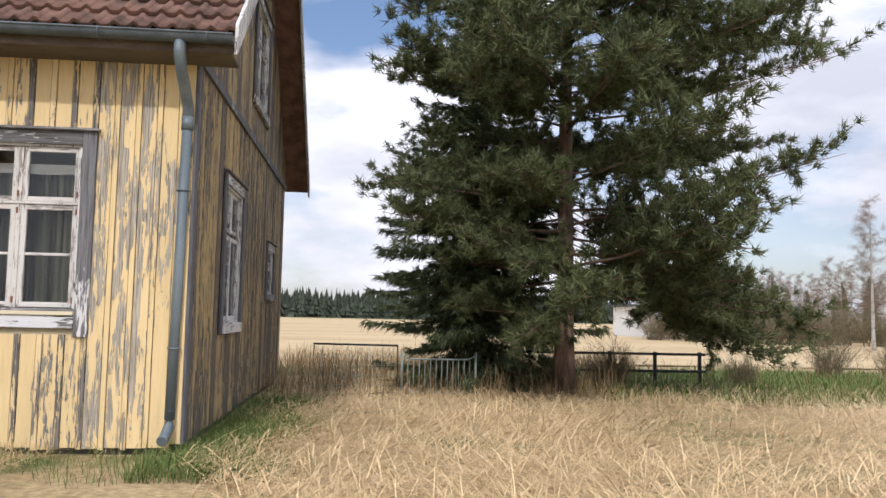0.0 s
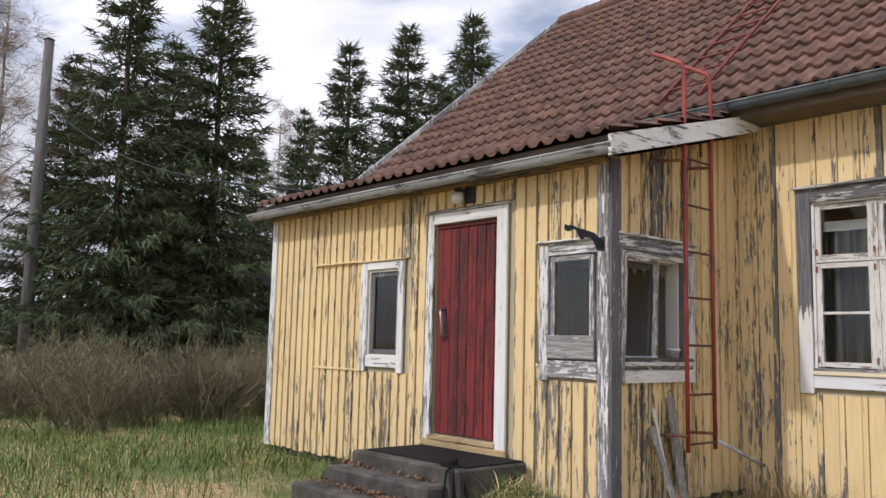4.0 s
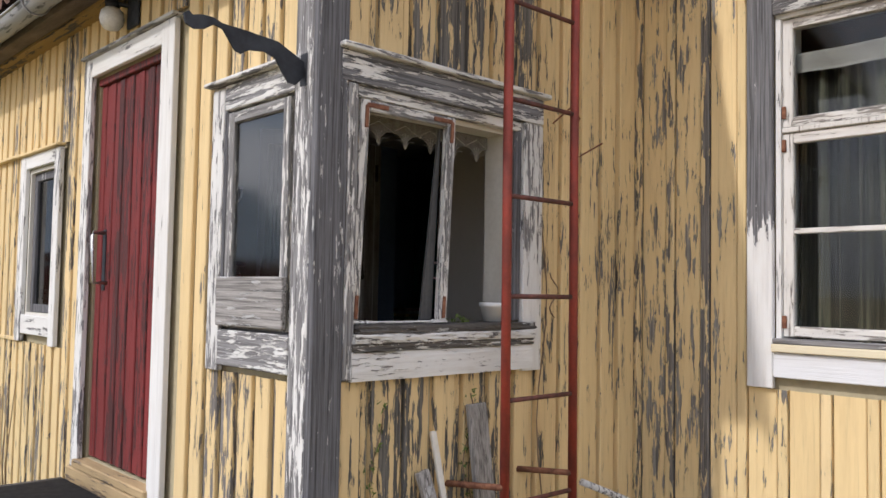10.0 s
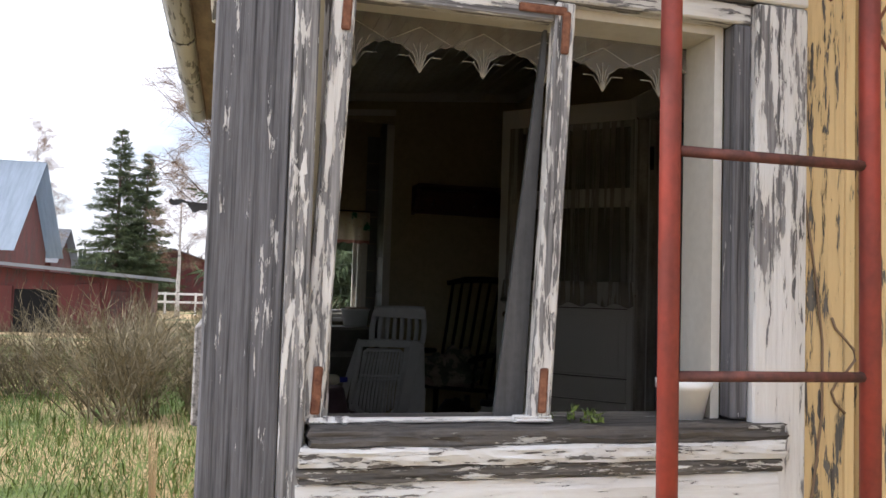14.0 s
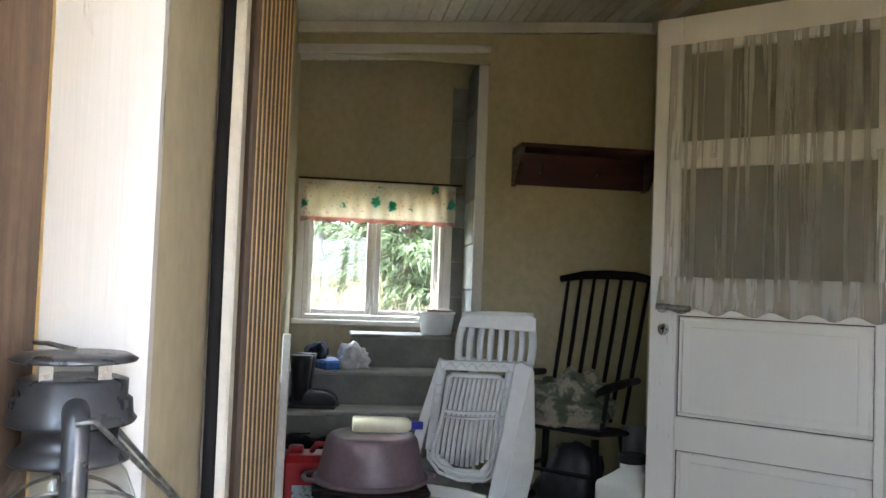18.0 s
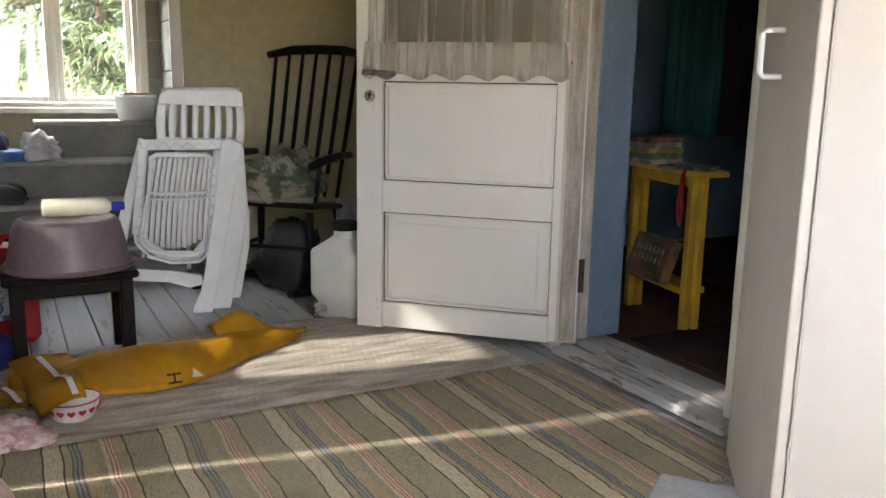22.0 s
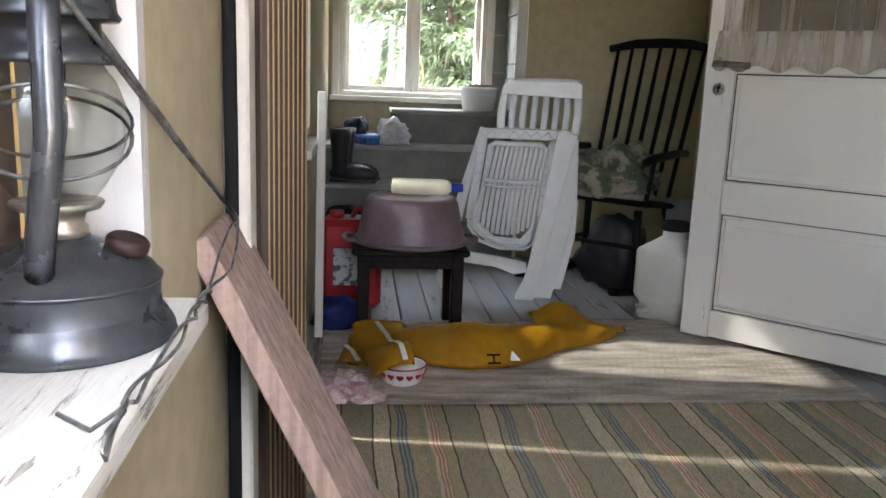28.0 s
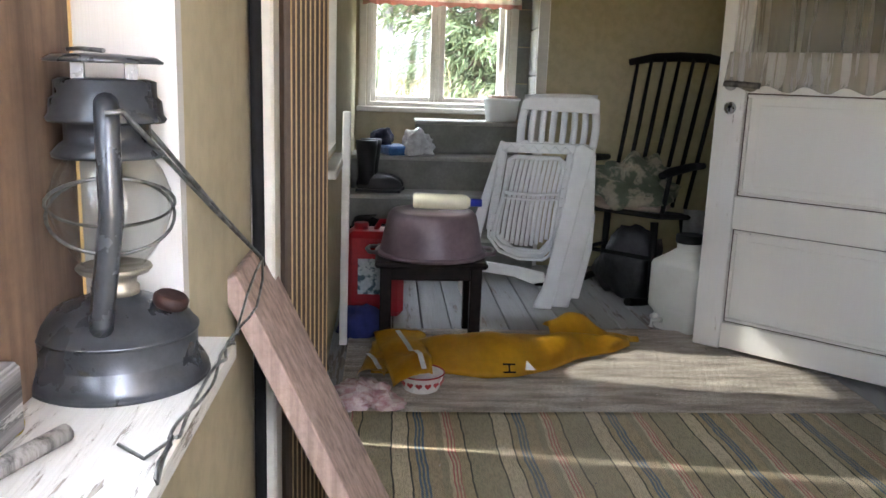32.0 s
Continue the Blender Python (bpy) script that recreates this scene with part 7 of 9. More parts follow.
for k in range(7):
    z_ = 0.36 + 0.042 * k
    for u in (-0.262 + 0.085 * (z_ - 0.36), 0.042 + 0.075 * (z_ - 0.36)):
        bar((u, z_), (u + 0.026, z_ + 0.004), 0.006, 0.012, 0.012, seat, "rib", 0.0, 2)
# legs: two long ones beside the seat, one glimpsed behind, and the bar between them
flat_part("leg", [(0.120, 0.722), (0.150, 0.735), (0.206, 0.708), (0.128, 0.330), (0.056, 0.004), (0.044, 0.0), (-0.030, 0.0), (-0.028, 0.020), (0.004, 0.085), (0.022, 0.155), (0.075, 0.430)], 0.038, -0.045)
flat_part("leg", [(0.165, 0.700), (0.214, 0.690), (0.226, 0.420), (0.178, 0.180), (0.134, 0.0), (0.050, 0.0), (0.082, 0.230)], 0.034, 0.010)
flat_part("leg", [(-0.236, 0.725), (-0.204, 0.715), (-0.262, 0.505), (-0.312, 0.290), (-0.345, 0.012), (-0.358, 0.0), (-0.392, 0.0), (-0.418, 0.045), (-0.340, 0.390)], 0.034, 0.060)
flat_part("armrest", [(0.180, 0.425), (0.232, 0.425), (0.228, 0.260), (0.180, 0.030), (0.120, 0.030)], 0.030, 0.065)
flat_part("cross_bar", [(-0.330, 0.175), (-0.300, 0.196), (-0.120, 0.180), (0.012, 0.160), (0.018, 0.120), (-0.040, 0.108), (-0.130, 0.135), (-0.310, 0.150)], 0.030, -0.035)

# rocking chair with cushion
rc = thing("rocking_chair", "black spindle-backed rocking chair piled with a blanket", "rocking chair", pose(-8.16, 7.00, FLOOR, 0, 0, 46))
# local x: width, local -y: front
W = 0.235
for s_ in (-1, 1):
    part("rocker", tube([(W * s_, y, 0.02 + 0.30 * (y + 0.02) ** 2) for y in [-0.42 + 0.06 * k for k in range(15)]], 0.018, 8), black_paint, rc)
    part("leg", tube([(W * s_, -0.20, 0.03), (W * 0.9 * s_, -0.17, 0.385)], [0.016, 0.019], 8), black_paint, rc)
    part("leg", tube([(W * s_, 0.20, 0.035), (W * 0.85 * s_, 0.15, 0.385)], [0.016, 0.019], 8), black_paint, rc)
    part("stretcher", tube([(W * 0.96 * s_, -0.19, 0.18), (W * 0.96 * s_, 0.18, 0.18)], 0.010, 6), black_paint, rc)
    part("armrest", tube([(W * 1.08 * s_, 0.21, 0.62), (W * 1.12 * s_, 0.05, 0.625), (W * 1.12 * s_, -0.16, 0.615), (W * 1.05 * s_, -0.22, 0.60)], [0.016, 0.02, 0.022, 0.016], 8), black_paint, rc)
    part("arm_post", tube([(W * 0.98 * s_, -0.15, 0.40), (W * 1.1 * s_, -0.15, 0.61)], 0.012, 6), black_paint, rc)
part("stretcher", tube([(-W, -0.19, 0.22), (W, -0.19, 0.22)], 0.011, 6), black_paint, rc)
bm = box(-W - 0.03, W + 0.03, -0.24, 0.20, 0.385, 0.41, 0.01)
for v in bm.verts:
    v.co.z += 0.025 * math.cos((v.co.y + 0.24) * 7)
part("seat", bm, black_paint, rc)
for k in range(7):
    u = -0.20 + 0.4 * k / 6
    part("spindle", tube([(u, 0.17, 0.41), (u * 1.06, 0.30, 0.80), (u * 1.12, 0.40, 1.12)], [0.010, 0.012, 0.009], 7), black_paint, rc)
part("top_rail", tube([(-0.27, 0.395, 1.10), (-0.14, 0.415, 1.125), (0.0, 0.42, 1.13), (0.14, 0.415, 1.125), (0.27, 0.395, 1.10)], [0.018, 0.024, 0.025, 0.024, 0.018], 8), black_paint, rc)
quilt_mat = surface("faded_camouflage_cloth", (0.30, 0.27, 0.20), (0.09, 0.11, 0.07), (11, 11, 11), 0.95, lo=0.46, hi=0.54)
solid("blanket", blob(None, (0.23, 0.17, 0.135), 31.0, 0.55, (44, 30)), quilt_mat, "crumpled patterned blanket on the rocking chair", "blanket", pose(-8.12, 6.96, FLOOR + 0.495, 0, 0, 30))
solid("seat_cushion", blob(None, (0.20, 0.17, 0.045), 33.0, 0.12), surface("pale_cushion_cloth", (0.42, 0.34, 0.27), (0.28, 0.22, 0.18), (8, 8, 8), 0.95), "flat faded cushion on the rocking chair seat", "cushion", pose(-8.10, 6.96, FLOOR + 0.437, 0, 0, 62))
bm = cloth(-0.12, 0.12, 0.0, 0.42, 0.02, 3, seed=40)
solid("hanging_sheet", bm, surface("grey_sheet_cloth", (0.45, 0.45, 0.43), (0.32, 0.32, 0.30), (6, 6, 2), 0.95), "pale crumpled sheet behind the rocking chair", "cloth", pose(-8.02, 7.34, FLOOR + 0.002, 0, 0, 70))

# added black lump that fills in for deep shade below the chair seat
solid("black_bag", blob(None, (0.17, 0.15, 0.20), 33.0, 0.45), surface("black_shade_lump", (0.018, 0.018, 0.02), (0.010, 0.010, 0.012), (20, 20, 20), 0.5, relief=0.6), "black lump added as the shade under the rocking chair", "bag", pose(-8.14, 7.02, FLOOR + 0.10))

# water canister with tap
wc = thing("water_canister", "white plastic water canister with a tap and black lid", "canister", pose(-7.53, 7.065, FLOOR, 0, 0, 35))
cp = surface("milky_plastic", (0.64, 0.64, 0.58), (0.57, 0.57, 0.51), (6, 6, 6), 0.4, relief=0.02, speck=0.04)
bm = bmesh.new()
sec = [(0.090, 0.0), (0.099, 0.010), (0.099, 0.070), (0.119, 0.098), (0.121, 0.105), (0.121, 0.275), (0.117, 0.287), (0.058, 0.332), (0.048, 0.338), (0.048, 0.365)]
tmp = lathe(sec, 56)
for v in tmp.verts:
    q_ = math.atan2(v.co.y, v.co.x)
    k_ = 1.0 if v.co.z > 0.32 else (abs(math.cos(q_)) ** 9 + abs(math.sin(q_)) ** 9) ** (-1 / 9) * 0.93
    v.co.x, v.co.y = v.co.x * 1.03 * k_, v.co.y * 0.92 * k_
join_bm(bm, tmp)
part("body", bm, cp, wc)
part("lid", lathe([(0.055, 0.366), (0.056, 0.37), (0.056, 0.395), (0.05, 0.40)], 24), mat_rubber, wc, "black screw lid")
part("tap", tube([(-0.035, -0.095, 0.045), (-0.05, -0.135, 0.045), (-0.052, -0.140, 0.02)], 0.012, 8), cp, wc)
part("tap_handle", box(-0.06, -0.04, -0.145, -0.112, 0.058, 0.074, 0.003), cp, wc)

# raincoat, cup, rag
coat_mat = surface("yellow_oilskin", (0.68, 0.37, 0.012), (0.52, 0.26, 0.010), (4, 4, 4), 0.42, relief=0.12, fine=30)
rcoat = thing("raincoat", "yellow oilskin raincoat lying crumpled on the floor", "coat", pose(0, 0, FLOOR))


def loft(n_s, n_t, f):
    """A sheet over the unit square, given a little thickness."""
    bm = bmesh.new()
    rows = [[bm.verts.new(f(i / n_s, -1 + 2 * j / n_t)) for j in range(n_t + 1)] for i in range(n_s + 1)]
    for p_, q_ in zip(rows, rows[1:]):
        for j in range(n_t):
            bm.faces.new((p_[j], q_[j], q_[j + 1], p_[j + 1])).smooth = True
    bmesh.ops.solidify(bm, geom=list(bm.faces), thickness=0.003)
    return bm


COAT_Y = (5.79, 5.86, 5.95, 6.05, 6.16, 6.28, 6.42, 6.545, 6.68, 6.76)
COAT_BACK = (-7.26, -7.27, -7.27, -7.27, -7.29, -7.29, -7.28, -7.30, -7.31, -7.31)
COAT_FRONT = (-6.93, -6.93, -6.93, -6.925, -6.89, -6.90, -6.985, -7.10, -7.165, -7.24)
COAT_H = (0.03, 0.05, 0.055, 0.075, 0.092, 0.085, 0.075, 0.06, 0.045, 0.02)


def coat_at(s, t):
    """Point of the coat: s runs from hem to hood, t from the front edge to the back."""
    y = COAT_Y[0] + (COAT_Y[-1] - COAT_Y[0]) * s
    x0, x1 = np.interp(y, COAT_Y, COAT_FRONT), np.interp(y, COAT_Y, COAT_BACK)
    f = (t + 1) / 2
    e = (1 - abs(t) ** 2.4) * (0.55 + 0.45 * math.sin(math.pi * f ** 0.62))
    h = np.interp(y, COAT_Y, COAT_H)
    z = 0.020 + e * h + e * (0.012 * noise.noise(Vector((y * 7, f * 2.2, 2))) + 0.006 * abs(math.sin(5.5 * f + 4 * y)) + 0.007 * noise.noise(Vector((y * 16, f * 4 + y * 5, 5))))
    return Vector((x0 + (x1 - x0) * f + 0.012 * noise.noise(Vector((y * 9, 4 * f, 3))), y, z))


part("body", loft(64, 20, coat_at), coat_mat, rcoat)


def hood_at(s, t):
    """The hood: a flattened cone that points away, its rim folded up."""
    y = 6.44 + 0.37 * s
    wd = 0.085 * (1 - s) ** 0.75 + 0.012
    f = (t + 1) / 2
    x = -7.235 - 0.065 * s - t * wd
    ridge = max(0.0, 1 - abs(f - 0.62) / 0.38)
    z = 0.052 * (1 - s) + 0.022 + (1 - t * t) ** 0.5 * (0.012 + 0.075 * ridge * math.exp(-((s - 0.28) / 0.26) ** 2)) + 0.010 * noise.noise(Vector((s * 6, t * 2.5, 8)))
    return Vector((x, y, z))


part("hood", loft(26, 16, hood_at), coat_mat, rcoat)


def sleeve_at(s, t):
    """The sleeve, folded forward over the bowl."""
    left, right = Vector((-7.20, 5.795, 0.075)).lerp(Vector((-6.765, 5.865, 0.012)), s), Vector((-7.18, 5.985, 0.075)).lerp(Vector((-6.735, 5.985, 0.066)), s)
    p_ = left.lerp(right, (t + 1) / 2)
    over = math.exp(-((p_.x + 6.825) ** 2 + (p_.y - 5.945) ** 2) / 0.012)
    p_.z += (1 - t * t) ** 0.5 * 0.016 * (1 - 0.5 * s) + 0.052 * over + 0.008 * noise.noise(Vector((s * 5, t * 2, 9)))
    return p_


def cuff_at(s, t):
    """The other sleeve, of which little shows."""
    a_, b_ = Vector((-7.24, 5.80, 0.03)).lerp(Vector((-6.90, 5.745, 0.020)), s), Vector((-7.20, 5.90, 0.03)).lerp(Vector((-6.87, 5.835, 0.030)), s)
    p_ = a_.lerp(b_, (t + 1) / 2)
    p_.z += (1 - t * t) ** 0.5 * 0.022 + 0.006 * noise.noise(Vector((s * 6, t * 2, 4)))
    return p_


part("sleeve", loft(22, 12, sleeve_at), coat_mat, rcoat)
part("sleeve", loft(16, 10, cuff_at), coat_mat, rcoat)


def strip(pts, wd, th=0.0025):
    """A flat ribbon along points."""
    bm = bmesh.new()
    pts = [Vector(p) for p in pts]
    prev = None
    for i, p in enumerate(pts):
        d = (pts[min(i + 1, len(pts) - 1)] - pts[max(i - 1, 0)]).normalized()
        s = d.cross(Vector((0, 0, 1))).normalized() * wd / 2
        quad = [bm.verts.new(p - s), bm.verts.new(p + s), bm.verts.new(p + s + Vector((0, 0, th))), bm.verts.new(p - s + Vector((0, 0, th)))]
        if prev:
            for k in range(4):
                bm.faces.new((prev[k], quad[k], quad[(k + 1) % 4], prev[(k + 1) % 4]))
        else:
            bm.faces.new(quad)
        prev = quad
    bm.faces.new(list(reversed(prev)))
    bmesh.ops.recalc_face_normals(bm, faces=list(bm.faces))
    return bm


reflective = surface("reflective_tape", (0.72, 0.73, 0.74), (0.60, 0.61, 0.62), (20, 20, 20), 0.35)
UP = Vector((0, 0, 0.006))
part("stripe", strip([sleeve_at(s, -0.15 + 0.75 * s) + UP for s in (0.05, 0.2, 0.35, 0.5, 0.65, 0.8, 0.97)], 0.016), reflective, rcoat, "white reflective stripe")
part("stripe", strip([cuff_at(0.55 + 0.45 * k / 4, -0.8 + 1.5 * k / 4) + UP for k in range(5)], 0.014), reflective, rcoat, "white reflective stripe")
txt = bpy.data.curves.new("lettering", "FONT")
txt.body, txt.size, txt.extrude, txt.align_x = "H", 0.062, 0.0008, "CENTER"
txt.materials.append(mat_rubber)
tob = new("lettering", txt)
tob.parent = rcoat
q0, q1 = coat_at(0.50, -0.90), coat_at(0.50, -0.62)
lean = math.atan2(q1.z - q0.z, q0.x - q1.x)
tob.matrix_basis = Matrix.Translation(q0 + Vector((0, 0, 0.007))) @ Matrix.Rotation(lean, 4, "Y") @ Matrix.Rotation(radians(180), 4, "Z")
q2 = coat_at(0.535, -0.94)
part("mark", extrude_outline([(0.0, 0.0), (0.0, 0.035), (-0.035, 0.008)], 0.002, "z"), reflective, rcoat, "white torn corner", m=Matrix.Translation(q2 + Vector((0, 0, 0.006))) @ Matrix.Rotation(lean, 4, "Y"))

cup = thing("enamel_bowl", "white enamel bowl with red hearts under the coat", "bowl", pose(-6.825, 5.955, FLOOR + 0.001))
enamel = surface("white_enamel", (0.76, 0.76, 0.74), (0.68, 0.68, 0.65), (10, 10, 10), 0.25, relief=0.02, speck=0.04)
part("bowl", lathe([(0.045, 0.0), (0.058, 0.012), (0.072, 0.06), (0.075, 0.062), (0.070, 0.06), (0.052, 0.012)], 32), enamel, cup)
part("rim", tube(ring(0.073, 0.063, 0), 0.0025, 6, closed=True), surface("red_rim", (0.45, 0.02, 0.03), (0.3, 0.02, 0.02), (9, 9, 9), 0.35), cup, "red enamel rim")
for k in range(7):
    t = -1.0 + k * 0.42
    pts = [(0.011 * (16 * math.sin(q) ** 3) / 16, 0.011 * (13 * math.cos(q) - 5 * math.cos(2 * q) - 2 * math.cos(3 * q) - math.cos(4 * q)) / 16) for q in [2 * math.pi * i / 16 for i in range(16)]]
    bm = extrude_outline(pts, 0.002)
    part("heart", bm, bpy.data.materials["red_rim"], cup, m=Matrix.Rotation(t + math.pi / 2, 4, "Z") @ Matrix.Translation((0, -0.0705, 0.038)) @ Matrix.Rotation(radians(16), 4, "X"))
solid("pink_rag", blob(None, (0.11, 0.085, 0.045), 52.0, 0.6, (34, 20)), surface("pink_checked_cloth", (0.62, 0.52, 0.50), (0.40, 0.22, 0.23), (26, 26, 26), 0.95, lo=0.4, hi=0.6), "crumpled pink and white rag on the floor", "cloth", pose(-6.71, 5.79, FLOOR + 0.020, 0, 0, 20))

# rugs
rug_mat, nt, bs = mat_new("striped_rag_rug")
co = place(nt, (1, 1, 1))
sep = nt.nodes.new("ShaderNodeSeparateXYZ")
nt.links.new(co, sep.inputs[0])
wv = nd(nt, "TexNoise", Scale=1.0, Detail=3.0)
nt.links.new(place(nt, (5, 4, 1)), wv.inputs["Vector"])
yy = arith(nt, "ADD", sep.outputs[1], arith(nt, "MULTIPLY", arith(nt, "SUBTRACT", wv.outputs[0], 0.5), 0.03))
f1 = arith(nt, "FRACT", arith(nt, "MULTIPLY", yy, 3.5), 0.0)
SAND, OLIVE, BLUE, PINK, BLACK, TAN = (0.70, 0.61, 0.40), (0.43, 0.38, 0.24), (0.14, 0.20, 0.25), (0.58, 0.23, 0.19), (0.07, 0.07, 0.055), (0.52, 0.42, 0.25)
c1 = ramp(nt, f1, (0.0, SAND), (0.03, PINK), (0.045, SAND), (0.06, PINK), (0.075, SAND), (0.09, PINK), (0.105, TAN), (0.19, BLACK), (0.205, OLIVE), (0.50, BLACK), (0.515, SAND), (0.66, BLACK), (0.672, TAN), (0.73, BLUE), (0.748, OLIVE), (0.765, BLUE), (0.783, OLIVE), (0.80, BLUE), (0.82, TAN), (0.93, OLIVE))
for nn in nt.nodes:
    if nn.type == "VALTORGB":
        nn.color_ramp.interpolation = "CONSTANT"
fine = nd(nt, "TexNoise", Scale=1.0, Detail=3.0)
nt.links.new(place(nt, (70, 430, 60)), fine.inputs["Vector"])
c2 = mixc(nt, arith(nt, "MULTIPLY", ramp(nt, fine.outputs[0], (0.40, 1.0), (0.56, 0.0)), 0.34), c1, (0.07, 0.065, 0.045))
worn = nd(nt, "TexNoise", Scale=1.0, Detail=4.0)
nt.links.new(place(nt, (3, 3, 1)), worn.inputs["Vector"])
c2 = mixc(nt, arith(nt, "MULTIPLY", ramp(nt, worn.outputs[0], (0.42, 0.0), (0.72, 1.0)), 0.35), c2, (0.38, 0.335, 0.25))
nt.links.new(c2, bs.inputs["Base Color"])
bs.inputs["Roughness"].default_value = 0.95
knit = arith(nt, "MULTIPLY", arith(nt, "SINE", arith(nt, "MULTIPLY", sep.outputs[0], 620.0), 0.0), arith(nt, "SINE", arith(nt, "MULTIPLY", yy, 1050.0), 0.0))
c2 = mixc(nt, arith(nt, "MULTIPLY", ramp(nt, knit, (0.15, 0.0), (0.55, 1.0)), 0.17), c2, (0.06, 0.055, 0.04))
nt.links.new(c2, bs.inputs["Base Color"])
bump(nt, bs, arith(nt, "ADD", fine.outputs[0], arith(nt, "MULTIPLY", knit, -0.5)), 0.9, 0.006)


def rug(name, x0, x1, y0, y1, z, th, material, label, seed, ridge, cell=(0.03, 0.012), folds=0.0):
    """A heavy woven rug with slight waves and a ribbed face."""
    nx, ny = int((x1 - x0) / cell[0]), int((y1 - y0) / cell[1])
    bm = bmesh.new()
    rows = []
    for j in range(ny + 1):
        row = []
        for i in range(nx + 1):
            x, y = x0 + (x1 - x0) * i / nx, y0 + (y1 - y0) * j / ny
            wob = 0.022 * noise.noise(Vector((y * 3, seed, 0)))
            h = 0.004 * noise.noise(Vector((x * 4, y * 4, seed))) + ridge * (0.5 + 0.5 * math.sin((y + 0.3 * x) * 2 * math.pi / 0.026))
            fold = noise.noise(Vector((x * 13 + 0.5 * math.sin(y * 3), y * 0.9, seed + 4)))
            h += folds * (max(0.0, fold) - 2.2 * max(0.0, 0.09 - abs(fold + 0.12)))
            row.append(bm.verts.new((x + (wob if i in (0, nx) else 0), y, z + th + max(-0.0045, h))))
        rows.append(row)
    for a, b in zip(rows, rows[1:]):
        for i in range(nx):
            bm.faces.new((a[i], a[i + 1], b[i + 1], b[i])).smooth = True
    edge = [r[0] for r in rows] + rows[-1][1:] + [r[-1] for r in reversed(rows)][1:] + list(reversed(rows[0]))[1:-1]
    low = [bm.verts.new((v.co.x, v.co.y, z)) for v in edge]
    for k in range(len(edge)):
        bm.faces.new((edge[k], low[k], low[(k + 1) % len(edge)], edge[(k + 1) % len(edge)]))
    bmesh.ops.recalc_face_normals(bm, faces=list(bm.faces))
    return solid(name, bm, material, label, "rug")


rug("striped_rug", -6.60, -5.70, 5.74, 7.46, FLOOR + 0.017, 0.006, rug_mat, "striped rag rug in sand, olive, blue and pink", 3.0, 0.0025)
grey_rug_mat = surface("grey_brown_rag_rug", (0.62, 0.55, 0.46), (0.27, 0.23, 0.185), (22, 4, 8), 0.97, fine=240, relief=1.0, speck=0.6)
rug("grey_rug", -7.46, -5.55, 5.70, 7.40, FLOOR + 0.002, 0.006, grey_rug_mat, "dusty grey-brown woven rug under the striped one", 8.0, 0.0018, (0.014, 0.0065), 0.013)

g = np.random.default_rng(77)
n_ = 420
xy = np.stack([g.uniform(-7.40, -5.75, n_), g.uniform(5.75, 7.35, n_)], 1)
p_ = np.concatenate([xy, np.where(xy[:, :1] > -6.6, FLOOR + 0.022, FLOOR + 0.014)], 1)
d_ = np.stack([g.normal(0, 1, n_), g.normal(0, 1, n_), g.uniform(0.0, 0.25, n_)], 1)
s_ = np.stack([-d_[:, 1], d_[:, 0], np.zeros(n_)], 1)
s_ *= (g.uniform(0.0015, 0.004, n_) / np.linalg.norm(s_, axis=1))[:, None]
d_ *= (g.uniform(0.006, 0.016, n_) / np.linalg.norm(d_, axis=1))[:, None]
me = mesh_np("litter", np.stack([p_ - s_, p_ + s_, p_ + d_], 1).reshape(-1, 3), np.arange(3 * n_).reshape(-1, 3))
me.materials.append(leafy("paint_flakes", (0.10, 0.08, 0.06), (0.62, 0.58, 0.50)))
tagged(new("litter", me), "flakes of paint and dry litter on the rugs", "litter", kind="stuff")

# coat shelf on the partition
mah = surface("mahogany_varnish", (0.075, 0.022, 0.014), (0.04, 0.014, 0.010), (4, 3, 30), 0.4)
cs = thing("coat_rack", "dark red-brown wooden hat shelf with iron hooks", "coat rack", pose(inner, 0, 0))
part("shelf", box(0.001, 0.20, 6.80, 7.56, 2.275, 2.30, 0.004), mah, cs)
part("back_board", box(0.001, 0.022, 6.81, 7.55, 2.10, 2.274, 0.003), mah, cs)
for y in (6.80, 7.54):
    bm = extrude_outline([(0.0, 2.09), (0.0, 2.274), (0.19, 2.274), (0.17, 2.20), (0.06, 2.10)], 0.022)
    part("side", bm, mah, cs, m=Matrix.Translation((0.001, y, 0)))
for y in (6.95, 7.27):
    part("hook", tube([(0.02, y, 2.17), (0.07, y, 2.165), (0.085, y, 2.185), (0.08, y, 2.205)], 0.006, 6), black_metal, cs, "iron hook")

# valance of the stair window
val_mat, nt, bs = mat_new("floral_valance_cloth")
co = place(nt, (1, 1, 1))
sep = nt.nodes.new("ShaderNodeSeparateXYZ")
nt.links.new(co, sep.inputs[0])
vo = nd(nt, "TexVoronoi", Scale=9.0, Randomness=0.55)
nt.links.new(place(nt, (0.0, 1.0, 0.9)), vo.inputs["Vector"])
ns = nd(nt, "TexNoise", Scale=60.0, Detail=3.0)
nt.links.new(co, ns.inputs["Vector"])
spot = ramp(nt, arith(nt, "ADD", vo.outputs["Distance"], arith(nt, "MULTIPLY", arith(nt, "SUBTRACT", ns.outputs[0], 0.5), 0.5)), (0.23, 1.0), (0.30, 0.0))
base_c = mixc(nt, spot, (0.74, 0.70, 0.60), (0.04, 0.30, 0.20))
red_c = ramp(nt, ns.outputs[0], (0.62, 0.0), (0.66, 1.0))
base_c = mixc(nt, arith(nt, "MULTIPLY", red_c, 0.5), base_c, (0.5, 0.08, 0.08))
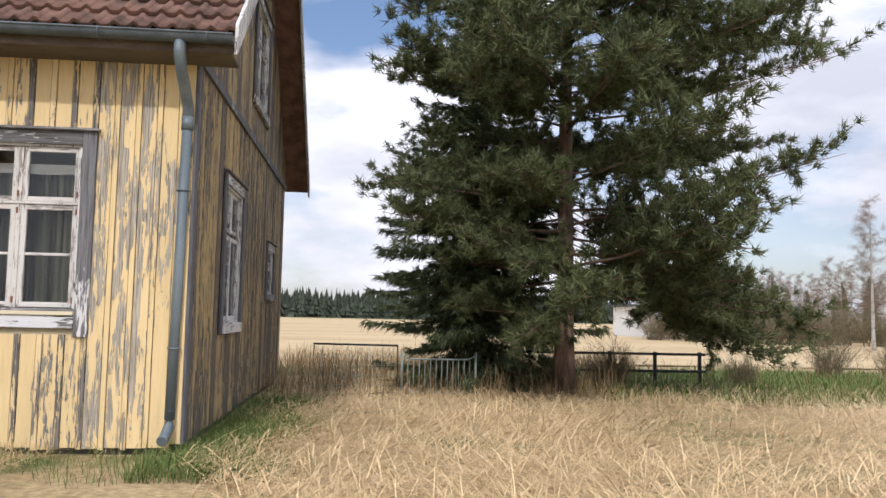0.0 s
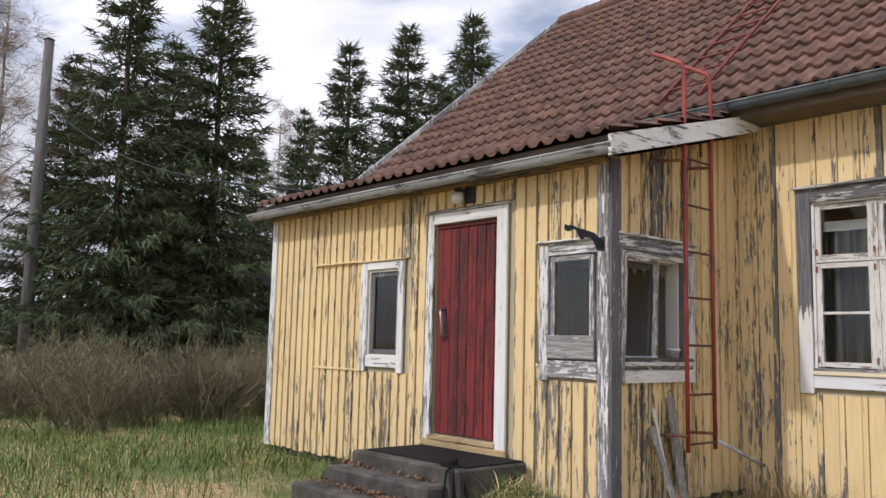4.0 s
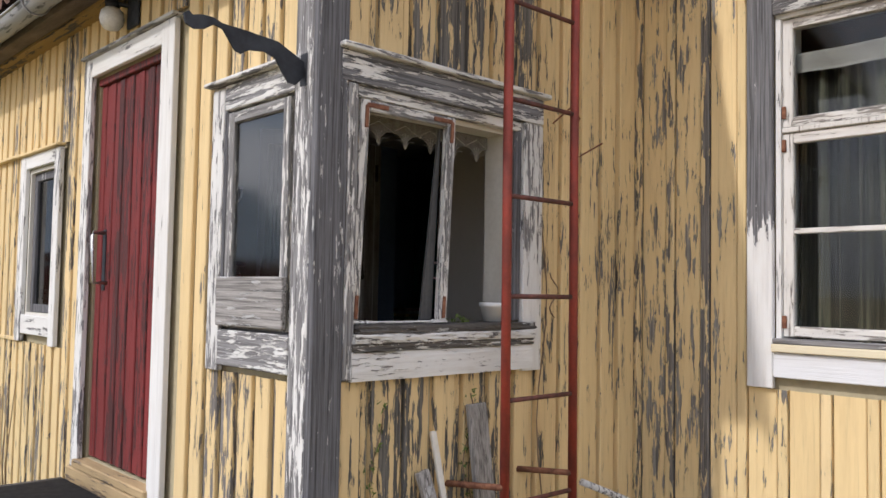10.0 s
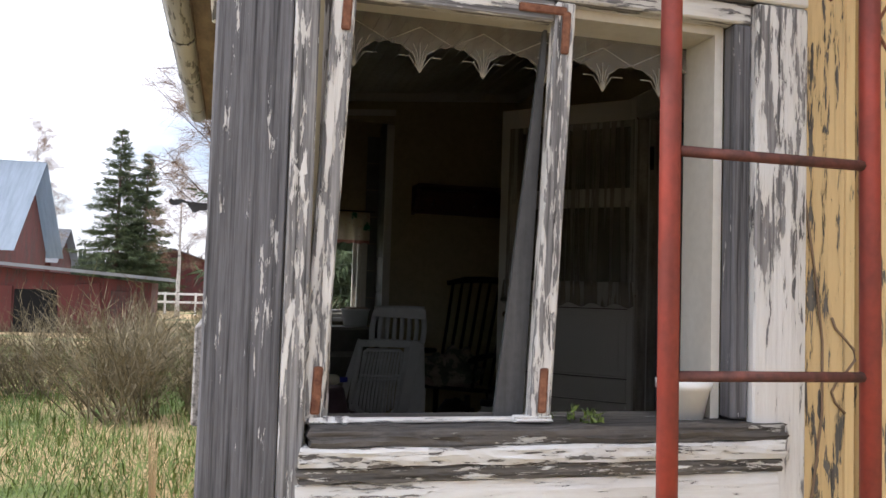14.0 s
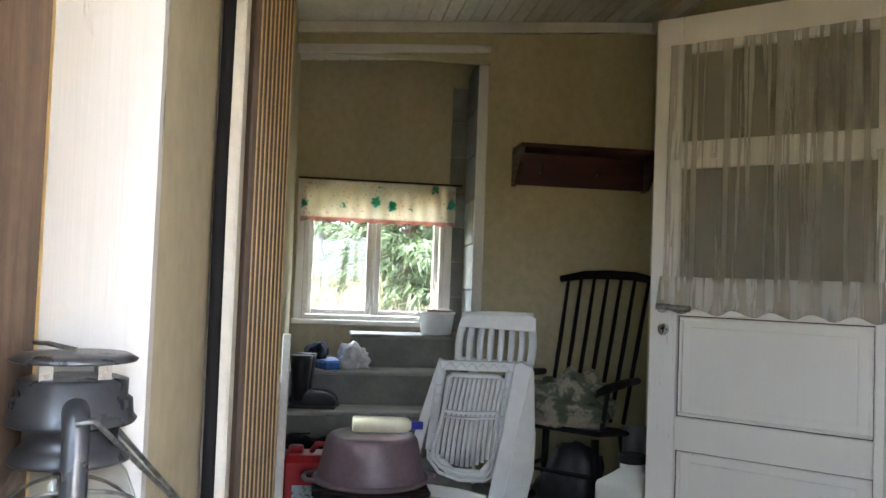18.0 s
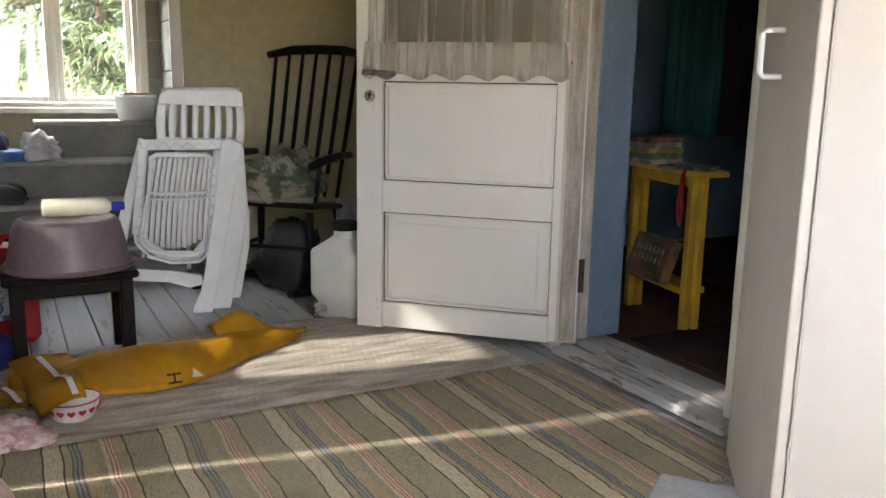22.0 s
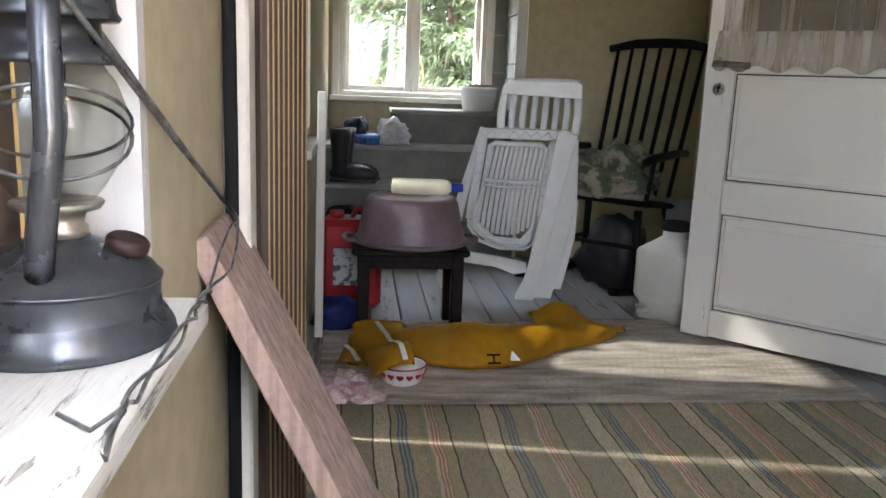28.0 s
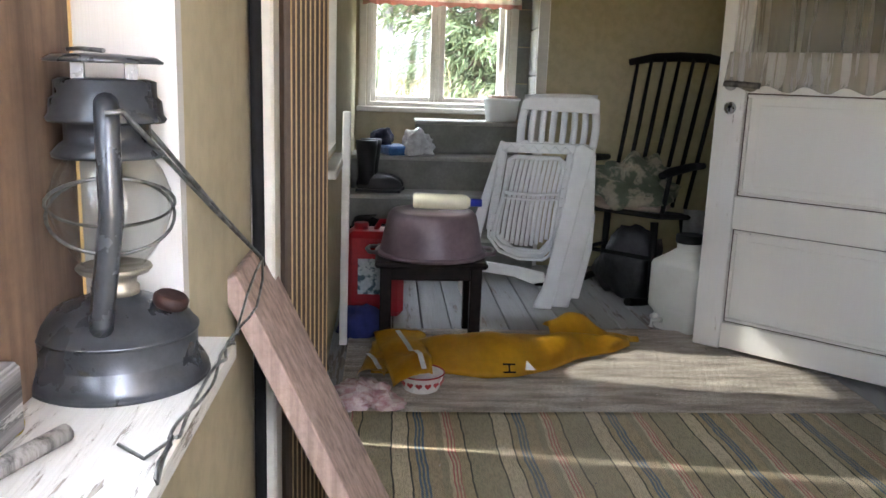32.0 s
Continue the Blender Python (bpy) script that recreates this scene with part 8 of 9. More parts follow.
edge_f = ramp(nt, arith(nt, "MULTIPLY", arith(nt, "SUBTRACT", sep.outputs[2], 1.90), 1.0), (0.028, 1.0), (0.032, 0.0))
base_c = mixc(nt, arith(nt, "MULTIPLY", edge_f, 0.7), base_c, (0.48, 0.14, 0.12))
nt.links.new(base_c, bs.inputs["Base Color"])
bs.inputs["Roughness"].default_value = 0.95
bs.inputs["Transmission Weight"].default_value = 0.0
va = thing("valance", "short floral valance with green flowers and a pink border", "curtain", M_WEST @ pose(0, 0.185, 0))
part("cloth", cloth(-6.62, -5.67, 1.905, 2.155, 0.010, 11, 6, seed=60, hem=0.006), val_mat, va)
part("rod", tube([(-6.66, 0, 2.165), (-5.65, 0, 2.165)], 0.006, 6), dark_wood, va)

# white cupboard beside the doorway, its door ajar
wcup = thing("white_cupboard", "tall white cupboard with its door ajar", "cupboard", pose(-5.28, 7.02, FLOOR))
cup_paint = surface("white_cupboard_paint", (0.70, 0.66, 0.60), (0.66, 0.62, 0.56), (2, 2, 1), 0.45, fine=20, relief=0.03, speck=0.05)
bm = bmesh.new()
bx(bm, 0.0, 0.82, 0.0, 0.018, 0.06, 2.0, 0.002)
bx(bm, 0.0, 0.82, 0.552, 0.57, 0.06, 2.0, 0.002)
bx(bm, 0.802, 0.82, 0.019, 0.551, 0.06, 2.0, 0)
bx(bm, 0.0, 0.801, 0.019, 0.551, 1.98, 2.0, 0)
bx(bm, 0.0, 0.801, 0.019, 0.551, 0.06, 0.08, 0)
part("body", bm, cup_paint, wcup)
part("front_panel", box(-0.003, 0.0, 0.0, 0.57, 0.06, 2.0, 0), cup_paint, wcup)
part("plinth", box(0.04, 0.80, 0.03, 0.54, 0.0, 0.059, 0), mat_rubber, wcup)
for z in (0.55, 1.0, 1.5):
    part("shelf", box(0.02, 0.80, 0.02, 0.55, z, z + 0.018, 0), cup_paint, wcup)
# the ajar door has a greyer copy of the white paint, for its shading
cdoor = part("door", box(-0.02, 0.0, 0.004, 0.60, 0.05, 1.99, 0.003), surface("shaded_cupboard_paint", (0.58, 0.54, 0.47), (0.52, 0.48, 0.42), (2, 2, 1), 0.4, fine=20, relief=0.03, speck=0.05), wcup, m=Matrix.Translation((-0.004, 0.0, 0)) @ Matrix.Rotation(radians(49), 4, "Z"))
part("door_handle", tube([(-0.022, 0.30, 0.985), (-0.056, 0.30, 0.985), (-0.064, 0.30, 0.993), (-0.064, 0.30, 1.067), (-0.056, 0.30, 1.075), (-0.022, 0.30, 1.075)], 0.006, 8), plastic_white, cdoor, "white bow handle")
solid("grey_box", box(-0.10, 0.10, -0.12, 0.12, 0, 0.06, 0.004), surface("grey_card", (0.35, 0.36, 0.37), (0.27, 0.28, 0.29), (6, 6, 6), 0.8), "flat grey box on the floor by the cupboard", "box", pose(-5.56, 7.10, FLOOR + 0.0125, 0, 0, 35))

# ---- the dark room behind the doorway ----
RX0, RX1, RY0, RY1 = -8.3, -4.9, MAIN + 0.241, 10.4
structure("floor_room", box(RX0, RX1, RY0, RY1, FLOOR - 0.1, FLOOR - 0.01, 0), brown_floor, "dark brown floor of the room behind", "floor")
structure("ceiling_room", box(RX0, RX1, RY0, RY1, 2.75, 2.8, 0), ceil_mat, "ceiling of the room behind", "ceiling")
structure("wall_room_north", box(RX0, RX1, RY1, RY1 + 0.1, FLOOR, 2.75, 0), blue_paint, "dim blue wall of the room behind", "wall")
structure("wall_room_west", box(RX0 - 0.1, RX0, RY0, RY1, FLOOR, 2.75, 0), blue_paint, "dim blue side wall of the room behind", "wall")
structure("wall_room_east", box(RX1, RX1 + 0.1, RY0, RY1, FLOOR, 2.75, 0), blue_paint, "dim blue side wall of the room behind", "wall")
yb = thing("yellow_stand", "yellow painted wooden stand with a lower shelf", "stand", pose(-6.940, 8.311, FLOOR - 0.01, 0, 0, -10.7))
part("top", box(-0.27, 0.27, -0.07, 0.07, 0.635, 0.66, 0.004), yellow_bench, yb)
for sx in (-0.235, 0.20):
    for sy in (-0.045, 0.0):
        part("leg", box(sx - 0.019, sx + 0.019, sy - 0.015, sy + 0.015, 0, 0.634, 0.003), yellow_bench, yb)
part("rail", box(-0.214, 0.18, -0.058, -0.036, 0.59, 0.632, 0.003), yellow_bench, yb)
part("shelf", box(-0.214, 0.18, -0.06, 0.06, 0.15, 0.18, 0.003), yellow_bench, yb)
for k, (c_, s_) in enumerate((((0.50, 0.45, 0.36), 0.0), ((0.20, 0.28, 0.12), 6), ((0.55, 0.42, 0.12), -5), ((0.40, 0.38, 0.34), 12), ((0.25, 0.12, 0.10), 3))):
    solid("magazine", box(-0.075, 0.075, -0.10, 0.10, 0, 0.022, 0.002), surface(f"magazine_cover_{'abcde'[k]}", c_, tuple(x * 0.5 for x in c_), (14, 14, 14), 0.5, lo=0.45, hi=0.55), "old magazine in a pile on the yellow stand", "magazine", pose(-7.06, 8.29, FLOOR + 0.651 + 0.0225 * k, 0, 0, s_), "magazines")
solid("newspaper", box(-0.10, 0.10, -0.09, 0.09, 0, 0.012, 0.003), surface("newsprint", (0.22, 0.24, 0.26), (0.08, 0.09, 0.10), (18, 18, 18), 0.8, lo=0.44, hi=0.56), "folded dark newspaper hanging over the stand", "newspaper", pose(-6.80, 8.25, FLOOR + 0.651, 0, 0, 25))
bxm = surface("printed_carton", (0.22, 0.10, 0.05), (0.07, 0.09, 0.05), (9, 9, 14), 0.7, lo=0.45, hi=0.55)
print_cream = surface("cream_print", (0.30, 0.26, 0.18), (0.2, 0.17, 0.11), (30, 30, 30), 0.7)
cbx = thing("carton", "printed red and green carton leaning on the lower shelf", "carton", pose(-6.99, 8.20, FLOOR + 0.172, -20, 0, -8))
part("body", box(-0.13, 0.13, 0, 0.05, 0.0, 0.19, 0.003), bxm, cbx)
for r_ in range(2):
    for k in range(7):
        part("print_bar", box(-0.10 + k * 0.030, -0.084 + k * 0.030, -0.002, 0.0, 0.07 + 0.045 * r_, 0.098 + 0.045 * r_, 0), print_cream, cbx)
solid("cord", tube([(-6.75, 8.18, FLOOR + 0.66), (-6.74, 8.155, FLOOR + 0.63), (-6.75, 8.15, FLOOR + 0.50), (-6.735, 8.15, FLOOR + 0.44), (-6.725, 8.15, FLOOR + 0.50), (-6.735, 8.155, FLOOR + 0.63)], 0.008, 7), red_plastic, "loop of red cord hanging from the stand", "cord")
rd = thing("door_3", "pale door standing ajar in the dark room", "door", pose(-6.90, 8.72, FLOOR, 0, 0, 38), kind="structure")
part("door_leaf", box(0, 0.75, -0.02, 0.02, 0, 2.02, 0.004), surface("blue_green_door", (0.25, 0.30, 0.28), (0.18, 0.22, 0.2), (3, 3, 1), 0.6), rd)
part("edge", box(-0.006, 0.0, -0.021, 0.021, 0, 2.02, 0.001), white_in, rd)
part("lock_plate", box(-0.010, -0.0065, -0.012, 0.012, 0.98, 1.16, 0.001), steel, rd)
part("door_handle", tube([(0.05, -0.02, 1.08), (0.05, -0.07, 1.08), (0.14, -0.072, 1.08)], 0.009, 8), black_metal, rd)
part("rail", tube([(-0.02, -0.03, 0.02), (-0.02, -0.03, 2.0)], 0.012, 6), white_in, rd)
for k, (x, c_) in enumerate(((-7.35, (0.02, 0.16, 0.14)), (-7.12, (0.03, 0.02, 0.025)), (-6.95, (0.07, 0.012, 0.016)))):
    bm = cloth(-0.17, 0.17, 0, 1.15, 0.03, 3, seed=70 + k)
    solid("hanging_coat", bm, surface(f"coat_cloth_{'abc'[k]}", c_, tuple(v * 0.5 for v in c_), (5, 5, 1), 0.95), "dark coat hanging in the dim room", "coat", pose(x, 8.78 + 0.07 * k, FLOOR + 0.75, 0, 0, 8), "hanging coats")
structure("rail_room", tube([(-7.6, 8.85, FLOOR + 1.92), (-6.6, 8.85, FLOOR + 1.92)], 0.012, 8), black_metal, "iron clothes rail in the dim room", "rail")
solid("floor_mat", box(-6.75, -6.15, 7.95, 8.75, FLOOR - 0.009, FLOOR + 0.001, 0.003), cloth_dark, "dark worn mat on the brown floor", "mat")


# ---- things outside ----
# lamp over the door, iron bracket on the corner
lp = thing("wall_lamp", "white glass globe lamp over the red door", "lamp", pose(-6.02, FRONT - 0.008, 2.735))
part("base", box(0.02, 0.15, -0.018, 0.0, -0.055, 0.10, 0.006), black_metal, lp)
part("globe", lathe([(0.012, -0.062), (0.035, -0.055), (0.055, -0.03), (0.060, 0.0), (0.052, 0.035), (0.03, 0.055)], 26, None, pose(-0.02, -0.075, 0.0)), surface("opal_glass", (0.70, 0.70, 0.66), (0.6, 0.6, 0.56), (12, 12, 12), 0.25, relief=0.02), lp)
part("collar", lathe([(0.034, 0.05), (0.036, 0.085)], 18, None, pose(-0.02, -0.075, 0.0)), black_metal, lp)
part("arm", tube([(0.05, 0.0, 0.06), (0.0, -0.05, 0.075), (-0.02, -0.075, 0.075)], 0.012, 8), black_metal, lp)
prof = [(0.0, -0.02), (0.03, 0.0), (0.10, 0.045), (0.22, 0.062), (0.30, 0.068), (0.335, 0.085), (0.375, 0.085), (0.40, 0.075), (0.415, 0.09), (0.43, 0.075), (0.425, 0.035), (0.395, 0.018), (0.36, 0.028), (0.33, 0.055), (0.30, 0.045), (0.275, 0.0), (0.255, -0.035), (0.235, -0.045), (0.205, -0.02), (0.15, -0.012), (0.11, -0.03), (0.085, -0.08), (0.06, -0.125), (0.03, -0.13), (0.0, -0.09)]
br = thing("iron_bracket", "black cut-iron bracket on the porch corner", "bracket", pose(SIDE - 0.065, FRONT - 0.029, 2.222, 0, 0, -93) @ Matrix.Diagonal((1.02, 1, 0.78, 1)))
bm = extrude_outline(prof, 0.008)
part("plate", bm, black_metal, br)
part("foot", box(-0.004, 0.0, -0.02, 0.028, -0.13, 0.02, 0.002), black_metal, br)
br2 = copy_thing(br, pose(WEST + 0.03, FRONT - 0.029, 2.13, 0, 0, -90))

# lace valance in the open window
lace_cord = surface("lace_cord", (0.48, 0.46, 0.42), (0.38, 0.36, 0.32), (30, 30, 30), 0.95)
# white lace given a dark tone: the shadow inside the window is coloured in
lace = veil("shaded_lace_cloth", (0.24, 0.23, 0.205), 0.46)
lv_ = thing("lace_valance", "white scalloped lace valance in the open window, darkened for shade", "curtain", M_SIDE @ pose(0, 0.135, 0))
a, b = OP_C[0] + 0.005, OP_C[1] - 0.06
n = 6
for k in range(n):
    u0, u1 = a + (b - a) * k / n, a + (b - a) * (k + 1) / n
    w_ = u1 - u0
    pts = [(u0, 2.105), (u0, 2.040)]
    for i in range(23):
        q = i / 22
        lobe = abs(math.sin(5 * math.pi * q))
        p_ = abs(2 * q - 1)
        fan = 1 - (p_ * (2 - p_)) ** 0.5
        pts.append((u0 + w_ * q, 2.038 - 0.066 * fan - 0.006 * lobe * (1 - fan)))
    pts += [(u1, 2.040), (u1, 2.105)]
    sc_ = part("scallop", extrude_outline(pts, 0.0016), lace, lv_)
    for i in range(7):
        t = (i - 3) / 3
        part("rib", tube([(u0 + w_ * 0.5, -0.001, 1.975), (u0 + w_ * (0.5 + 0.16 * t), -0.0015, 2.020 - 0.012 * t * t), (u0 + w_ * (0.5 + 0.34 * t), -0.0015, 2.038 - 0.030 * t * t)], 0.0011, 4), lace_cord, sc_)
    for q in (1, -1):
        part("rib", tube([(u0 + w_ * 0.5, -0.0015, 2.070), (u0 + w_ * (0.5 + 0.5 * q), -0.0015, 2.036)], 0.0012, 4), lace_cord, sc_)
fp = thing("flower_pot", "white plastic flower pot on the window sill", "flower pot", pose(SIDE - 0.035, 6.45, 1.287) @ Matrix.Diagonal((1, 1, 0.78, 1)))
part("pot", lathe([(0.040, 0.0), (0.052, 0.075), (0.057, 0.077), (0.058, 0.10), (0.053, 0.10), (0.050, 0.078), (0.038, 0.01)], 26), pot_mat, fp)
part("soil", lathe([(0.048, 0.07), (0.047, 0.078)], 20), mat_rubber, fp)
g = np.random.default_rng(81)
p_ = g.normal(0, 1, (26, 3)) * np.array([0.015, 0.03, 0.008]) + np.array([SIDE + 0.01, 6.20, 1.294])
v, t_ = needles(p_, np.tile(np.array([[0.2, 0, 1.0]]), (26, 1)), 3, 0.018, 0.006, 0.7, g)
stuff("moss", mesh_np("moss", v, t_), green_mat, "tuft of moss and weeds on the rotten sill", "moss")

# shutter batten and ledge strips on the porch front
st_ = thing("trim_porch_strips", "yellow drip strips across the porch boards", "trim", kind="structure")
part("strip", box(-8.55, -7.61, FRONT - 0.045, FRONT - 0.007, 2.215, 2.235, 0.003), yellow, st_)
part("strip", box(-8.52, -7.61, FRONT - 0.022, FRONT - 0.007, 1.045, 1.07, 0.003), yellow, st_)

# boards and sticks that lean on the porch side
for k, (m, bx_, lab) in enumerate(((pose(-4.17, 6.31, -0.01, 0, -8, 5), (-0.012, 0.012, -0.055, 0.055, 0, 0.98), "wide grey board leaning against the porch"),
                                   (pose(-4.12, 6.16, -0.01, 12, -13, 0), (-0.012, 0.012, -0.03, 0.03, 0, 0.78), "grey split board leaning against the porch"),
                                   (pose(-4.14, 6.13, -0.01, 3, -12, 0), (-0.008, 0.008, -0.014, 0.014, 0, 0.90), "thin white lath leaning against the porch"))):
    solid("leaning_board", box(*bx_, 0.003), (bare_wood, bare_wood, white_in)[k], lab, "board", m, "leaning boards")
solid("fallen_batten", tube([(-4.20, 6.86, 0.585), (-4.08, 7.44, 0.345)], 0.017, 6), white_v, "weathered batten propped between ladder and wall", "batten")
g = np.random.default_rng(83)
for k in range(16):
    x, y = g.uniform(-4.0, -2.9), g.uniform(6.5, 7.35)
    a_ = g.uniform(0, 3.14)
    l_ = g.uniform(0.3, 0.8)
    z = ground_z(x, y) + 0.03
    solid("fallen_stick", tube([(x, y, z), (x + l_ * 0.5 * math.cos(a_), y + 0.3 * l_ * math.sin(a_), z + 0.06), (x + l_ * math.cos(a_), y + 0.5 * l_ * math.sin(a_) * (1 if y < 7 else -1), z + g.uniform(0.0, 0.16))], [0.006, 0.005, 0.003], 5), twig_mat, "dry brown stick in the heap by the wall", "stick", None, "stick heap")
for k in range(4):
    x = -4.05 + 0.07 * k
    solid("root_stem", tube([(x + 0.2, 7.20, 0.0), (x + 0.08, 7.32, 0.16 + 0.02 * (k % 3)), (-4.02 + 0.02 * k, 7.42, 0.30 + 0.015 * (k % 4))], [0.006, 0.005, 0.003], 5), lead_mat, "dead vine stem leaning on the wall", "vine", None, "vine stems")
stuff("brush_heap", blades(900, (-4.05, -3.2), (6.85, 7.42), (0.25, 0.62), (0.004, 0.007), 0.5, lambda x, y, g: off_house(x, y) & (g.uniform(0, 1, len(x)) < np.exp(-((x + 3.9) / 0.4) ** 2)), 88, 0.5), lead_mat, "heap of dry brown brush in the corner of the walls", "brush")
vn = thing("vine", "dry thin creeper on the porch side", "vine")
for k, (y, zt, zb) in enumerate(((5.80, 0.98, 0.35), (6.27, 1.0, 0.5), (6.72, 1.75, 0.4), (6.80, 1.5, 1.3))):
    pts = [(SIDE + 0.012, y + 0.03 * math.sin(0.9 * i + k), zb + (zt - zb) * i / 9) for i in range(10)]
    part("stem", tube(pts, 0.003, 5), twig_mat, vn)
    if k > 1:
        continue
    p_ = np.repeat(np.array(pts), 5, 0) + g.normal(0, 0.012, (50, 3))
    v, t_ = needles(p_, np.tile(np.array([[0.6, 0, 0.1]]), (50, 1)), 2, 0.022, 0.010, 0.9, g)
    part("foliage", mesh_np("foliage", v, t_), green_mat, vn)
hk = thing("wire_hook", "bent rusty wire hanging on the ladder", "wire")
part("wire", tube([(-4.27, 6.72, 2.16), (-4.235, 6.80, 2.24), (-4.23, 6.86, 2.20), (-4.235, 6.80, 2.10), (-4.225, 6.845, 2.02), (-4.22, 6.86, 2.03), (-4.20, 6.99, 2.10)], 0.004, 5), rust, hk)

# wheelbarrow
wb = thing("wheelbarrow", "old grey wheelbarrow tray with flaking red paint", "wheelbarrow", pose(-2.92, 4.55, 0.0, 0, 0, 25))
tray_mat = peeling("barrow_paint", (0.38, 0.12, 0.10), (0.36, 0.36, 0.37), 0.85, "x", size=1.6)
bm = bmesh.new()
top = [(-0.27, 0.20, 0.43), (0.27, 0.20, 0.43), (0.23, -0.62, 0.40), (-0.23, -0.62, 0.40)]
bot = [(-0.20, 0.08, 0.30), (0.20, 0.08, 0.30), (0.15, -0.42, 0.28), (-0.15, -0.42, 0.28)]
tv, bv = [bm.verts.new(p) for p in top], [bm.verts.new(p) for p in bot]
for k in range(4):
    bm.faces.new((tv[k], tv[(k + 1) % 4], bv[(k + 1) % 4], bv[k]))
bm.faces.new(bv)
bmesh.ops.solidify(bm, geom=list(bm.faces), thickness=0.004)
bmesh.ops.recalc_face_normals(bm, faces=list(bm.faces))
part("tray", bm, tray_mat, wb)
part("rim", tube(top, 0.009, 8, closed=True), tray_mat, wb)
for s_ in (-1, 1):
    part("handle", tube([(0.10 * s_, -0.72, 0.17), (0.16 * s_, -0.3, 0.25), (0.22 * s_, 0.25, 0.34), (0.25 * s_, 0.62, 0.42)], 0.016, 8), rust, wb)
    part("leg", tube([(0.19 * s_, 0.0, 0.29), (0.20 * s_, 0.10, 0.0)], 0.013, 8), rust, wb)
wl_ = part("wheel", lathe([(0.10, -0.03), (0.13, -0.035), (0.155, -0.02), (0.16, 0), (0.155, 0.02), (0.13, 0.035), (0.10, 0.03)], 28, None, pose(0, -0.74, 0.16, 0, 90, 0), cap=False), mat_rubber, wb)
part("rim", lathe([(0.02, -0.03), (0.10, -0.025), (0.10, 0.025), (0.02, 0.03)], 24, None, pose(0, -0.74, 0.16, 0, 90, 0)), rust, wl_)

# things on the steps
pu = thing("tripod_light", "black lamp on a stand fallen against the steps", "lamp", pose(-5.30, 4.74, 0.3925))
part("head", box(-0.09, 0.03, -0.035, 0.035, 0.0, 0.055, 0.008), mat_rubber, pu)
part("knob", lathe([(0.03, 0.0), (0.034, 0.01), (0.034, 0.05), (0.026, 0.06)], 16, None, pose(0.04, 0.0, 0.025)), mat_rubber, pu)
for dx, dy in ((0.10, -0.10), (0.16, 0.02), (0.02, -0.16)):
    part("leg", tube([(0.04, -0.01, 0.03), (0.05 + dx * 0.5, dy * 0.6, -0.02), (0.06 + dx, dy, -0.36)], 0.012, 6), mat_rubber, pu)
tc = thing("tin_can", "rusty white tin standing askew beside the lowest step", "can", pose(-5.24, 4.36, ground_z(-5.24, 4.36) + 0.085, 14, 10, 60))
part("body", lathe([(0.052, -0.07), (0.054, -0.065), (0.054, 0.065), (0.052, 0.07), (0.048, 0.066), (0.048, -0.06)], 24), peeling("rusty_white_tin", (0.72, 0.68, 0.62), (0.16, 0.07, 0.04), 0.33, space="object", size=2.0), tc)
part("rim", tube([(0.053 * math.cos(t), 0.053 * math.sin(t), 0.07) for t in [2 * math.pi * k / 20 for k in range(20)]], 0.003, 6, closed=True), rust, tc)
border_mat = surface("mossy_border_stone", (0.27, 0.245, 0.19), (0.12, 0.115, 0.075), (9, 9, 9), 0.95, fine=70, relief=0.7, speck=0.4)
for k, (x, y, l_, tn) in enumerate(((-4.96, 5.30, 0.17, 8), (-4.66, 5.28, 0.14, -12), (-4.44, 5.33, 0.09, 20))):
    bm = box(-l_, l_, -0.085, 0.085, -0.06, 0.10, 0.03)
    bmesh.ops.subdivide_edges(bm, edges=list(bm.edges), cuts=3, use_grid_fill=True)
    for v in bm.verts:
        v.co += 0.022 * noise.noise_vector(v.co * 14 + Vector((k * 3.0, 0, 0)))
        v.co.z *= 1 - 0.35 * (v.co.x / l_) ** 2
    solid("border_stone", bm, border_mat, "low mossy stone block beside the porch", "stone", pose(x, y, ground_z(x, y) + 0.01, 0, 0, tn), "border stones")
g = np.random.default_rng(85)
x, y = g.uniform(-6.75, -5.35, 260), g.choice([4.42, 4.70, 4.36, 4.66], 260) + g.normal(0, 0.03, 260)
z = np.where(y < 4.5, 0.137, 0.272)
p_ = np.stack([x, np.minimum(y, np.where(y < 4.5, 4.445, 4.725)), z], 1)
v, t_ = needles(p_, np.tile(np.array([[1.0, 0.2, 0.25]]), (260, 1)), 2, 0.045, 0.022, 0.8, g)
stuff("dead_leaves", mesh_np("dead_leaves", v, t_), leafy("dead_leaf", (0.10, 0.055, 0.03), (0.28, 0.16, 0.09)), "dead leaves in the corners of the steps", "leaves")
stuff("border_grass", blades(17000, (-5.3, -3.2), (4.1, 7.4), (0.10, 0.28), (0.003, 0.006), 0.35, lambda x, y, g: off_house(x, y), 86, 0.7), green_mat, "grass tufts along the porch wall and stones", "grass")
stuff("border_straw", blades(6000, (-5.3, -2.6), (4.3, 7.45), (0.12, 0.34), (0.003, 0.006), 0.85, lambda x, y, g: off_house(x, y), 87, 0.4), straw_mat, "dead straw along the foot of the wall", "grass")
wd_ = thing("weed", "tall dead weed stalk in front of the boards", "weed", pose(-6.95, 5.28, 0.0))
for k in range(5):
    part("stalk", tube([(0.03 * k, 0, 0), (0.06 * k - 0.05, -0.04, 0.45), (0.14 * k - 0.2, -0.05, 0.75 + 0.05 * k)], [0.005, 0.004, 0.002], 5), lead_mat, wd_)

